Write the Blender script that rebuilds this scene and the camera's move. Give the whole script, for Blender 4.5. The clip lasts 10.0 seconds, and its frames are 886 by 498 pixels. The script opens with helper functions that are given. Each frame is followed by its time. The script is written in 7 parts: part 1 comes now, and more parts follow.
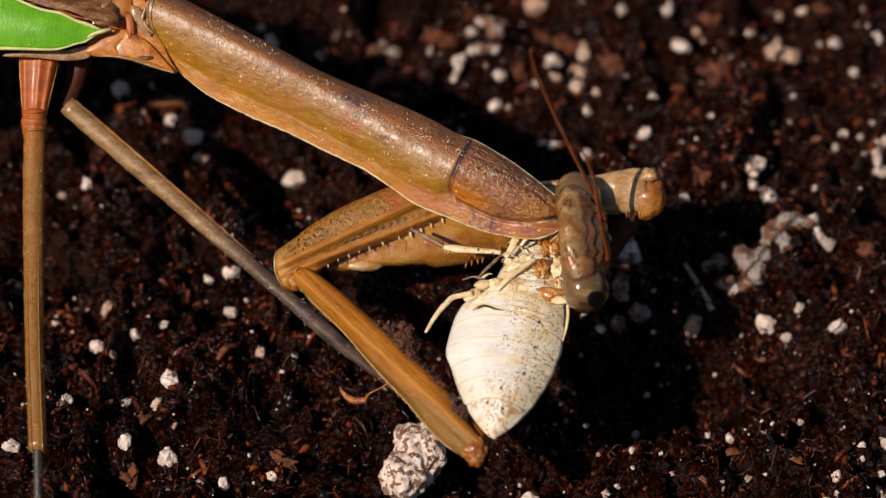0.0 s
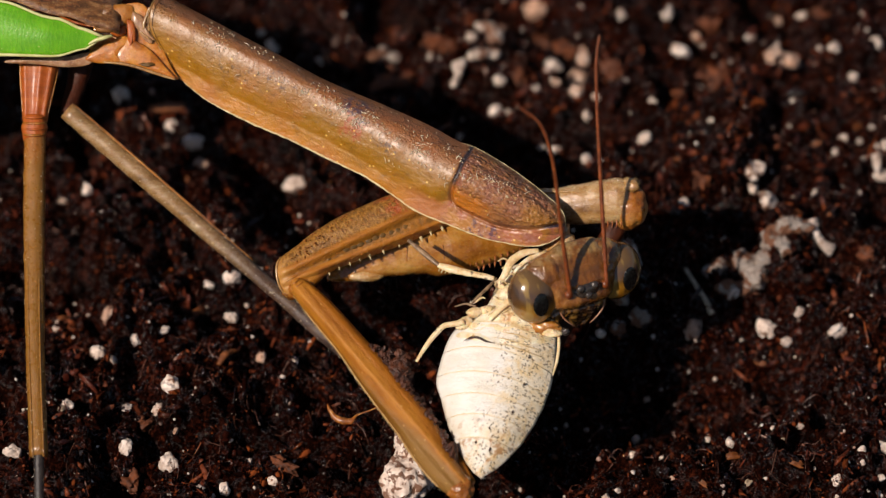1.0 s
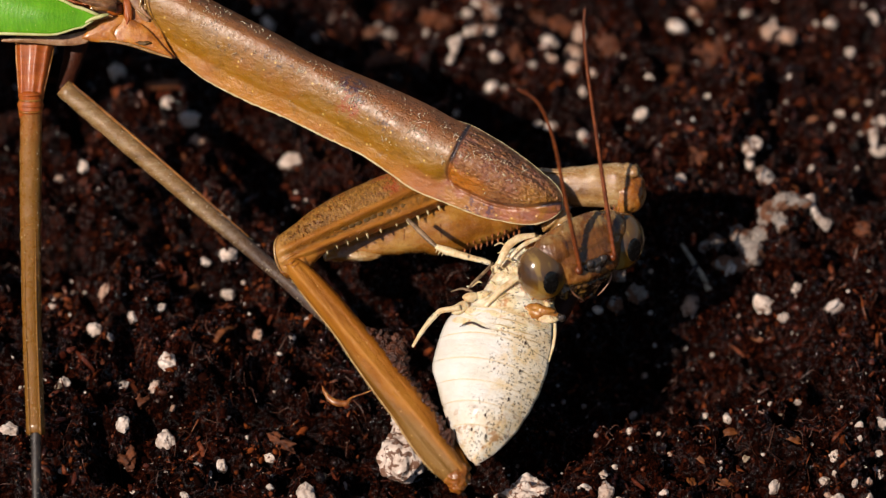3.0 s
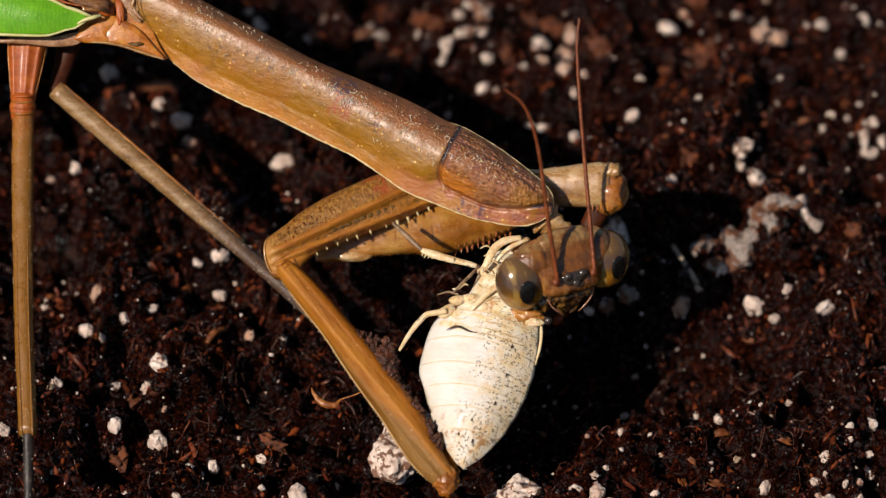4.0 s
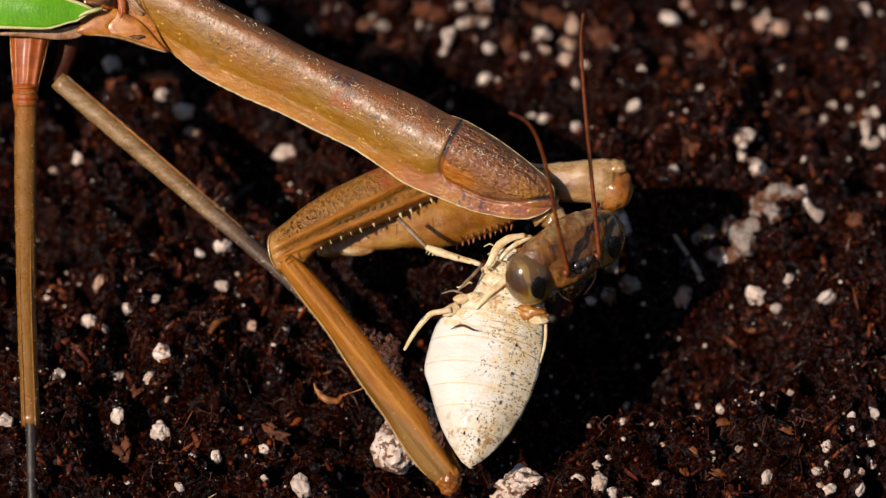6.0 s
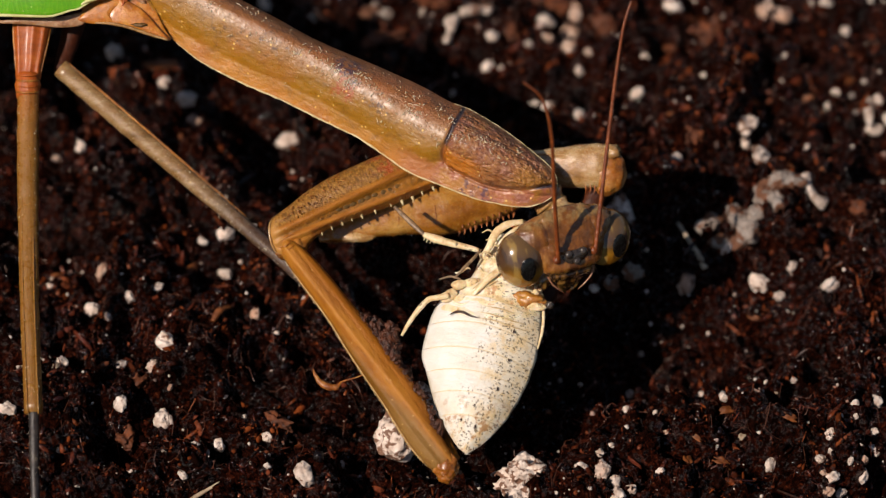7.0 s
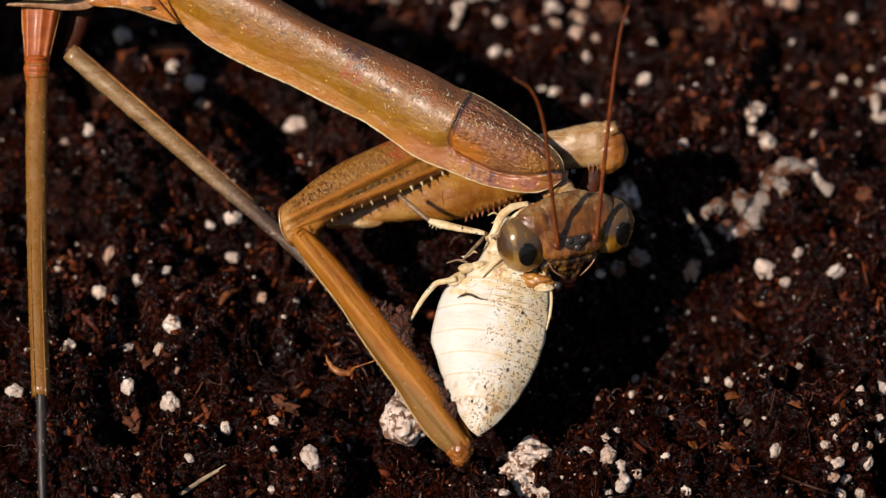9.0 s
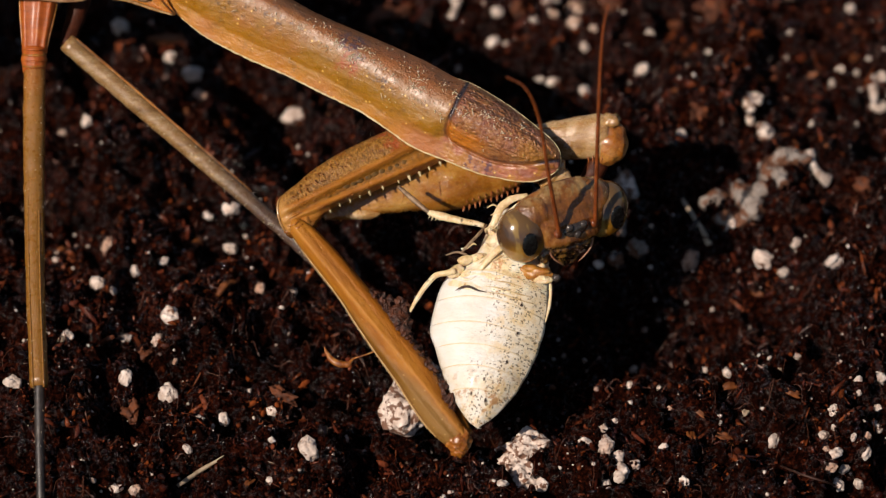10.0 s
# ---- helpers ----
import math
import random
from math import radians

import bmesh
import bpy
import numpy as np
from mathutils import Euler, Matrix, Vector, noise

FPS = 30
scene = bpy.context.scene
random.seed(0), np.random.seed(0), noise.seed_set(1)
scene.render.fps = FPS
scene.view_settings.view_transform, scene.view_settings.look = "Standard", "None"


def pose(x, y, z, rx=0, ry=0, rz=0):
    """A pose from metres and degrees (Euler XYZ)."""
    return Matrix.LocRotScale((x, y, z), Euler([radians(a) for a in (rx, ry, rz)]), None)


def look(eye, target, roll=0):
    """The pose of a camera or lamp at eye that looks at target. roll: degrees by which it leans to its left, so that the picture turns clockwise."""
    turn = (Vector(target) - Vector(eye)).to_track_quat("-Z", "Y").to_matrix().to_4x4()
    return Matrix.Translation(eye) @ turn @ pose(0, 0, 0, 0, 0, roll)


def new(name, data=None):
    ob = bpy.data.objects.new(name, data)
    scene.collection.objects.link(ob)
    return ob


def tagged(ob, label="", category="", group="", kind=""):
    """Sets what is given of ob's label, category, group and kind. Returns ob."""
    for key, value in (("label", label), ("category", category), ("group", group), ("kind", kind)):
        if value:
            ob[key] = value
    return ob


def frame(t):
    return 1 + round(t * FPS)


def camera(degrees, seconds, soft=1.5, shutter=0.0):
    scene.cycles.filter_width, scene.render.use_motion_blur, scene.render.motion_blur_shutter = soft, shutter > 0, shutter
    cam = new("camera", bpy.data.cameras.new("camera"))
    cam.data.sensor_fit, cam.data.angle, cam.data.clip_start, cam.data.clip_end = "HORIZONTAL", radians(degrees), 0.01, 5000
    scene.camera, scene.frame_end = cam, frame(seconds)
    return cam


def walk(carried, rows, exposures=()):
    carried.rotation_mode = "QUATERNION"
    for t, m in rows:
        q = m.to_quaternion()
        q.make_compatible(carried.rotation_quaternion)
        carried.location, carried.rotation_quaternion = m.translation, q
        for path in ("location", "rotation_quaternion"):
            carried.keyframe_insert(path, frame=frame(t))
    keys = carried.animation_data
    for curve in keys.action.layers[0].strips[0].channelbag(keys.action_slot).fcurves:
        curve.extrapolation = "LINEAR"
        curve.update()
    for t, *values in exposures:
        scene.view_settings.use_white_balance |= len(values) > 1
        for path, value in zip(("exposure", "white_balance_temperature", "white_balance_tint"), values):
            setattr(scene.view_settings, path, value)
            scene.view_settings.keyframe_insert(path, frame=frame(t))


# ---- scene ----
MM = 0.001
RIGHT = Vector((1, 0, 0))
AHEAD = Vector((0, -math.cos(radians(50)), math.sin(radians(50))))  # from the animals towards the viewer
UP = AHEAD.cross(RIGHT)

# ---- camera and its walk (millimetres) ----
cam = camera(12.0, 10.0, soft=1.3)
cam.data.dof.use_dof = True
cam.data.dof.focus_distance = 0.2305
cam.data.dof.aperture_fstop = 35
walk(cam, [(t, look(Vector(e) * MM, Vector(g) * MM, r)) for t, e, g, r in (
    (0, (0, -154.72, 184.39), (0, 0, 0), -0.00),
    (0.5, (0, -154.84, 184.54), (-0.09, 0.19, 0.16), -0.05),
    (1, (0, -154.88, 184.58), (-0.01, 0.21, 0.18), -0.10),
    (1.5, (0, -154.94, 184.65), (-0.09, 0.14, 0.12), -0.15),
    (2, (0, -154.72, 184.39), (-0.19, -0.16, -0.13), -0.23),
    (2.5, (0, -154.7, 184.37), (-0.12, -0.48, -0.4), -0.17),
    (3, (0, -154.78, 184.46), (0.17, -0.81, -0.68), -0.18),
    (4.5, (0, -155.15, 184.89), (0.79, -0.74, -0.62), -0.01),
    (5, (0, -155.24, 185.01), (0.67, -0.92, -0.76), -0.09),
    (5.5, (0, -155.27, 185.04), (0.61, -1.06, -0.88), -0.10),
    (7, (0, -155.13, 184.88), (0.36, -1.74, -1.44), -0.22),
    (7.5, (0, -155.05, 184.78), (0.14, -2.14, -1.77), -0.20),
    (8, (0, -155.35, 185.14), (-0.29, -2.36, -1.96), -0.26),
    (8.5, (0, -155.37, 185.16), (-0.19, -2.4, -1.99), -0.19),
    (9, (0, -155.54, 185.36), (-0.04, -2.41, -2), -0.08),
    (9.5, (0, -155.5, 185.31), (-0.02, -2.56, -2.12), -0.11),
    (10, (0, -155.48, 185.3), (0.08, -2.83, -2.34), -0.10),
)])

# ---- light ----
SUN = Vector((-0.52, -0.45, 0.724)).normalized()
world = bpy.data.worlds.new("sky")
scene.world = world
world.use_nodes = True
sky = world.node_tree.nodes.new("ShaderNodeTexSky")
sky.sky_type, sky.sun_disc = "NISHITA", False
sky.sun_elevation, sky.sun_rotation = math.asin(SUN.z), math.atan2(SUN.x, SUN.y)
back = world.node_tree.nodes["Background"]
back.inputs["Strength"].default_value = 0.05
world.node_tree.links.new(sky.outputs["Color"], back.inputs["Color"])
lamp = bpy.data.lights.new("sun", "SUN")
lamp.energy, lamp.angle, lamp.color = 4.6, radians(0.6), (1.0, 0.85, 0.735)
sun = new("sun", lamp)
sun.matrix_world = look(SUN * 2, (0, 0, 0))
scene.view_settings.exposure = 0.0


# ---- materials ----
class Nodes:
    """A small builder of node materials; coordinates are the object's own, in millimetres."""

    def __init__(self, name):
        self.m = bpy.data.materials.new(name)
        self.m.use_nodes = True
        self.t = self.m.node_tree
        self.p = self.t.nodes["Principled BSDF"]
        tc = self.add("ShaderNodeTexCoord")
        s = self.add("ShaderNodeVectorMath")
        s.operation = "SCALE"
        s.inputs["Scale"].default_value = 1000
        self.join(tc.outputs["Object"], s.inputs[0])
        self.at = s.outputs[0]

    def add(self, kind):
        return self.t.nodes.new(kind)

    def join(self, a, b):
        self.t.links.new(a, b)

    def put(self, value, socket):
        if isinstance(value, (int, float)):
            socket.default_value = value
        elif isinstance(value, tuple):
            socket.default_value = (*value, 1)[:4]
        else:
            self.join(value, socket)

    def squeeze(self, sx, sy, sz):
        n = self.add("ShaderNodeVectorMath")
        n.operation = "MULTIPLY"
        self.join(self.at, n.inputs[0])
        n.inputs[1].default_value = (sx, sy, sz)
        return n.outputs[0]

    def noise(self, scale, detail=5, rough=0.6, vector=None, w=0.0):
        n = self.add("ShaderNodeTexNoise")
        n.inputs["Scale"].default_value, n.inputs["Detail"].default_value, n.inputs["Roughness"].default_value = scale, detail, rough
        v = vector or self.at
        if w:
            o = self.add("ShaderNodeVectorMath")
            o.inputs[1].default_value = (w, 2 * w, -w)
            self.join(v, o.inputs[0])
            v = o.outputs[0]
        self.join(v, n.inputs["Vector"])
        return n.outputs[0]

    def cells(self, scale, feature="F1", vector=None, flat=False):
        n = self.add("ShaderNodeTexVoronoi")
        n.feature, n.voronoi_dimensions = feature, "2D" if flat else "3D"
        n.inputs["Scale"].default_value = scale
        self.join(vector or self.at, n.inputs["Vector"])
        return n.outputs["Distance"]

    def ramp(self, value, stops):
        n = self.add("ShaderNodeValToRGB")
        while len(n.color_ramp.elements) < len(stops):
            n.color_ramp.elements.new(0.5)
        for e, (x, c) in zip(n.color_ramp.elements, stops):
            e.position, e.color = x, (*((c, c, c) if isinstance(c, (int, float)) else c), 1)
        self.join(value, n.inputs[0])
        return n.outputs[0]

    def span(self, value, a, b, c=0.0, d=1.0):
        n = self.add("ShaderNodeMapRange")
        n.interpolation_type = "SMOOTHSTEP"
        self.put(value, n.inputs[0])
        for i, x in enumerate((a, b, c, d)):
            n.inputs[i + 1].default_value = x
        return n.outputs[0]

    def calc(self, op, a, b=0.0):
        n = self.add("ShaderNodeMath")
        n.operation = op
        self.put(a, n.inputs[0])
        self.put(b, n.inputs[1])
        return n.outputs[0]

    def mix(self, f, a, b, how="MIX"):
        n = self.add("ShaderNodeMix")
        n.data_type, n.blend_type = "RGBA", how
        self.put(f, n.inputs[0])
        self.put(a, n.inputs[6])
        self.put(b, n.inputs[7])
        return n.outputs[2]

    def axis(self, k):
        n = self.add("ShaderNodeSeparateXYZ")
        self.join(self.at, n.inputs[0])
        return n.outputs[k]

    def chance(self):
        return self.add("ShaderNodeObjectInfo").outputs["Random"]

    def island(self):
        return self.add("ShaderNodeNewGeometry").outputs["Random Per Island"]

    def done(self, colour, rough=0.5, height=None, bump=0.3, deep=0.05, coat=0.0, spec=0.5, sss=0.0, glow=(0.4, 0.15, 0.05), veil=0.18):
        self.put(colour, self.p.inputs["Base Color"])
        self.put(rough, self.p.inputs["Roughness"])
        self.put(spec, self.p.inputs["Specular IOR Level"])
        self.p.inputs["Coat Weight"].default_value = coat
        self.p.inputs["Coat Roughness"].default_value = veil
        if sss:
            self.p.inputs["Subsurface Weight"].default_value = sss
            self.p.inputs["Subsurface Radius"].default_value = glow
            self.p.inputs["Subsurface Scale"].default_value = 0.001
        if height is not None:
            n = self.add("ShaderNodeBump")
            n.inputs["Strength"].default_value, n.inputs["Distance"].default_value = bump, deep * MM
            self.join(height, n.inputs["Height"])
            self.join(n.outputs[0], self.p.inputs["Normal"])
        return self.m


def chitin(name, dark, mid, light, scale=0.9, rough=0.34, coat=0.25, speck=0.0, stretch=(1, 1, 1), sss=0.12, spec=0.5, edge=None, fade=None):
    """Insect skin: mottled, finely pitted, glossy, with small pale points."""
    n = Nodes(name)
    v = n.squeeze(*stretch)
    c = n.ramp(n.noise(scale, 6, 0.65, v), [(0.3, dark), (0.5, mid), (0.72, light)])
    c = n.mix(n.span(n.noise(scale * 7, 3, 0.6, v), 0.52, 0.72, 0, 0.45), c, dark)
    pits = n.cells(7)
    if edge:
        side = n.calc("ABSOLUTE", n.calc("ADD", n.axis(1), n.calc("MULTIPLY", n.calc("SUBTRACT", n.noise(0.6, 4), 0.5), 0.9)))
        c = n.mix(n.span(side, edge[0], edge[1], 0, 0.75), c, edge[2])
    if fade:
        c = n.mix(n.span(n.calc("ADD", n.axis(fade[3]), n.calc("MULTIPLY", n.noise(0.9, 4), 2.5)), fade[0], fade[1], 0, 0.9), c, fade[2])
    if speck:
        c = n.mix(n.span(n.cells(1.5), 0.0, 0.16, speck, 0.0), c, (0.75, 0.5, 0.2))
    h = n.calc("ADD", n.noise(4, 6, 0.7, v), n.calc("MULTIPLY", n.span(pits, 0.0, 0.3), 0.25))
    r = n.span(n.noise(3, 4), 0.3, 0.7, rough - 0.1, rough + 0.16)
    c = n.mix(n.span(n.noise(9, 3, 0.7), 0.54, 0.70, 0, 0.5), c, dark)
    c = n.mix(n.span(n.noise(7, 2, 0.5, None, 31), 0.62, 0.72, 0, 0.35), c, tuple(min(1.0, 1.25 * q) for q in light))
    return n.done(c, r, h, 0.6, 0.06, coat, sss=sss, spec=spec)


def pronotum_skin():
    n = Nodes("pronotum_skin")
    x, y = n.axis(0), n.axis(1)
    wob = n.calc("MULTIPLY", n.calc("SUBTRACT", n.noise(0.7, 5), 0.5), 1.0)
    yy = n.calc("ADD", y, wob)
    across = n.calc("MULTIPLY", n.calc("ADD", n.calc("ADD", yy, n.calc("MULTIPLY", x, 0.04)), 2.6), 0.21)
    c = n.ramp(across, [(0.0, (0.48, 0.21, 0.020)), (0.20, (0.45, 0.175, 0.008)), (0.32, (0.35, 0.148, 0.004)), (0.50, (0.30, 0.140, 0.007)), (0.66, (0.30, 0.142, 0.030)), (0.8, (0.27, 0.106, 0.030)), (0.98, (0.23, 0.084, 0.022))])
    c = n.mix(n.span(n.noise(1.6, 6, 0.7), 0.50, 0.7, 0, 0.45), c, (0.085, 0.035, 0.008))
    c = n.mix(n.span(n.noise(0.35, 3, 0.5, None, 7), 0.5, 0.7, 0, 0.45), c, (0.36, 0.11, 0.025))
    mottle = n.calc("MULTIPLY", n.span(n.noise(2.8, 5, 0.75, n.squeeze(0.7, 1.2, 1), 23), 0.54, 0.66, 0, 0.5), n.calc("MULTIPLY", n.span(yy, -1.0, -0.5), n.span(yy, 0.9, 0.4)))
    c = n.mix(mottle, c, (0.10, 0.050, 0.012))
    # violet-black bruises and a rust blot half way along, olive-dark specks towards the hind end
    warp = n.calc("MULTIPLY", n.calc("SUBTRACT", n.noise(1.3, 4), 0.5), 1.4)
    for x0, wide, thr, col, lo in ((11.3, 1.1, 0.46, (0.035, 0.02, 0.05), 0.1), (11.6, 1.0, 0.45, (0.33, 0.06, 0.008), -0.85), (13.8, 0.7, 0.5, (0.05, 0.03, 0.03), -0.9), (4.5, 2.4, 0.53, (0.12, 0.055, 0.010), -0.9), (7.0, 1.5, 0.53, (0.08, 0.04, 0.03), -0.2)):
        near = n.span(n.calc("ABSOLUTE", n.calc("SUBTRACT", n.calc("ADD", x, warp), x0)), wide * 0.4, wide, 1, 0)
        near = n.calc("MULTIPLY", near, n.calc("MULTIPLY", n.span(yy, lo, lo + 0.4), n.span(yy, lo + 1.5, lo + 1.1)))
        blot = n.span(n.noise(2.6, 5, 0.7, None, x0), thr, thr + 0.09, 0, 0.85)
        c = n.mix(n.calc("MULTIPLY", near, blot), c, col)
    # the front: a raised lobe with a furrow round it above a pink and violet flange
    at = n.add("ShaderNodeAttribute")
    at.attribute_name = "lobe"
    d = n.calc("ADD", at.outputs["Fac"], n.calc("MULTIPLY", n.calc("SUBTRACT", n.noise(3.5, 3), 0.5), 0.10))
    fine = n.noise(3.4, 4, 0.7, n.squeeze(0.9, 1.3, 1))
    lobe = n.ramp(fine, [(0.34, (0.11, 0.034, 0.010)), (0.46, (0.26, 0.092, 0.024)), (0.60, (0.35, 0.150, 0.042)), (0.72, (0.50, 0.28, 0.10))])
    lobe = n.mix(n.calc("MULTIPLY", n.span(n.noise(0.8, 4, 0.6, None, 33), 0.44, 0.6, 0, 0.55), n.span(y, -0.9, -0.2)), lobe, (0.24, 0.085, 0.060))
    lobe = n.mix(n.calc("MULTIPLY", n.span(x, 21.6, 22.8, 0, 0.8), n.span(y, 0.7, 0.2)), lobe, (0.36, 0.155, 0.02))
    stripes = n.noise(2.6, 4, 0.65, n.squeeze(0.14, 2.6, 1), 19)
    lobe = n.mix(n.calc("MULTIPLY", n.span(y, 0.75, 1.1), n.span(stripes, 0.58, 0.44, 0.0, 0.7)), lobe, (0.06, 0.022, 0.010))
    lobe = n.mix(n.calc("MULTIPLY", n.span(yy, -0.35, -0.85, 0, 0.95), n.span(x, 21.0, 19.4)), lobe, (0.52, 0.165, 0.006))
    flange = n.mix(n.span(n.noise(1.3, 4), 0.40, 0.58), (0.40, 0.17, 0.030), (0.37, 0.125, 0.060))
    flange = n.mix(n.span(n.noise(0.9, 5, 0.65, n.squeeze(0.5, 1.4, 1), 15), 0.46, 0.62, 0, 0.6), flange, (0.22, 0.075, 0.05))
    flange = n.mix(n.calc("MULTIPLY", n.span(n.calc("ABSOLUTE", n.calc("SUBTRACT", n.calc("ADD", x, warp), 20.4)), 0.5, 1.3, 1, 0), n.span(n.noise(2.4, 5, 0.7, None, 5), 0.48, 0.57, 0, 0.9)), flange, (0.070, 0.030, 0.060))
    pinkish = n.calc("MULTIPLY", n.span(x, 14.5, 17.0), n.span(yy, -1.3, -1.8, 0, 0.55))
    c = n.mix(pinkish, c, (0.42, 0.14, 0.07))
    front = n.span(x, 17.75, 18.25)
    c = n.mix(n.calc("MULTIPLY", front, n.span(d, 0.0, -0.12)), c, flange)
    c = n.mix(n.span(d, -0.06, 0.06), c, lobe)
    groove = n.span(n.calc("ABSOLUTE", d), 0.05, 0.16, 1, 0)
    c = n.mix(n.calc("MULTIPLY", groove, n.span(y, -0.55, -0.15)), c, (0.020, 0.012, 0.022))
    c = n.mix(n.calc("MULTIPLY", n.calc("MULTIPLY", groove, 0.7), n.span(y, -0.3, -0.7)), c, (0.20, 0.05, 0.008))
    c = n.mix(n.span(n.noise(6, 5, 0.75), 0.54, 0.68, 0, 0.32), c, (0.09, 0.036, 0.008))
    c = n.mix(n.span(n.noise(8, 3, 0.6, None, 41), 0.60, 0.68, 0, 0.25), c, (0.55, 0.30, 0.09))
    dots = n.calc("MULTIPLY", n.span(n.cells(1.7), 0.06, 0.14, 0.9, 0.0), n.span(y, 0.9, 0.2))
    c = n.mix(dots, c, (0.80, 0.52, 0.13))
    grains = n.cells(5.5)
    rough_zone = n.calc("MULTIPLY", n.span(y, -0.6, 0.4, 0.2, 1.0), n.span(n.noise(0.9, 3, 0.5, None, 3), 0.35, 0.6, 0.35, 1.0))
    h = n.calc("ADD", n.calc("MULTIPLY", n.noise(4.5, 6, 0.78, n.squeeze(0.6, 1.2, 1.2)), 0.8), n.calc("MULTIPLY", n.calc("MULTIPLY", n.span(grains, 0.0, 0.5, 1, 0), rough_zone), 0.75))
    h = n.calc("ADD", h, n.calc("MULTIPLY", n.noise(1.15, 3, 0.55, n.squeeze(0.7, 1.1, 1), 51), 3.0))
    lump = n.calc("MULTIPLY", n.span(n.cells(4.2, "F1", n.squeeze(0.8, 1.2, 1)), 0.1, 0.6, 1, 0), n.span(y, -0.9, -0.5))
    h = n.calc("ADD", h, n.calc("MULTIPLY", n.calc("MULTIPLY", n.calc("ADD", n.calc("ADD", n.calc("MULTIPLY", stripes, 0.9), fine), n.calc("MULTIPLY", lump, 0.6)), n.span(d, 0.05, 0.2)), 2.1))
    h = n.calc("ADD", h, n.calc("MULTIPLY", n.calc("MULTIPLY", n.noise(14, 3, 0.7), rough_zone), 0.35))
    r = n.calc("SUBTRACT", n.span(n.noise(2.5, 6, 0.7), 0.38, 0.62, 0.26, 0.50), n.span(d, 0.05, 0.2, 0, 0.10))
    return n.done(c, r, h, 0.8, 0.08, 0.6, sss=0.06, veil=0.33, spec=0.6)


def coxa_skin():
    """Golden-brown upper foreleg: stippled olive upper field, orange ridge, speckled channel, reddish lower ridge."""
    n = Nodes("coxa_skin")
    x, y = n.axis(0), n.axis(1)
    q = n.calc("SUBTRACT", y, n.calc("MULTIPLY", n.calc("SUBTRACT", x, 4.3), 0.075))
    q = n.calc("ADD", q, n.calc("MULTIPLY", n.calc("SUBTRACT", n.noise(1.4, 4), 0.5), 0.25))
    streak = n.noise(1.1, 6, 0.65, n.squeeze(0.3, 2.2, 1))
    c = n.ramp(streak, [(0.3, (0.20, 0.066, 0.006)), (0.5, (0.38, 0.135, 0.010)), (0.72, (0.50, 0.22, 0.026))])
    hatch = n.noise(5.2, 3, 0.65, n.squeeze(1.5, 0.7, 1))
    olive = n.ramp(hatch, [(0.34, (0.12, 0.050, 0.005)), (0.5, (0.24, 0.102, 0.011)), (0.66, (0.40, 0.20, 0.04))])
    upper = n.span(q, -1.22, -1.42)
    c = n.mix(upper, c, olive)
    channel = n.calc("MULTIPLY", n.span(q, -0.98, -0.84), n.span(y, -0.16, -0.28))
    c = n.mix(n.calc("MULTIPLY", channel, 0.8), c, n.ramp(n.noise(4, 3, 0.6), [(0.38, (0.13, 0.056, 0.006)), (0.6, (0.33, 0.135, 0.012))]))
    low = n.calc("MULTIPLY", n.span(y, -0.04, 0.08), n.span(x, 10.4, 9.6))
    c = n.mix(n.calc("MULTIPLY", low, n.span(n.noise(1.6, 4, 0.6, None, 6), 0.4, 0.6, 0.3, 0.9)), c, (0.30, 0.075, 0.016))
    red = n.calc("MULTIPLY", n.span(x, 6.0, 4.4), n.span(n.noise(1.8, 5, 0.7, None, 4), 0.45, 0.56))
    c = n.mix(n.calc("MULTIPLY", red, upper), c, (0.36, 0.055, 0.008))
    tip = n.span(n.calc("ADD", x, n.noise(1.0, 4)), 11.9, 12.6, 0, 0.8)
    c = n.mix(tip, c, (0.42, 0.21, 0.05))
    c = n.mix(n.span(n.cells(2.4), 0.05, 0.13, 0.5, 0.0), c, (0.62, 0.38, 0.12))
    h = n.calc("ADD", n.noise(4, 6, 0.7), n.calc("MULTIPLY", n.calc("MULTIPLY", hatch, upper), 0.7))
    return n.done(c, n.span(n.noise(3, 4), 0.3, 0.7, 0.26, 0.48), h, 0.8, 0.09, 0.2, sss=0.05)


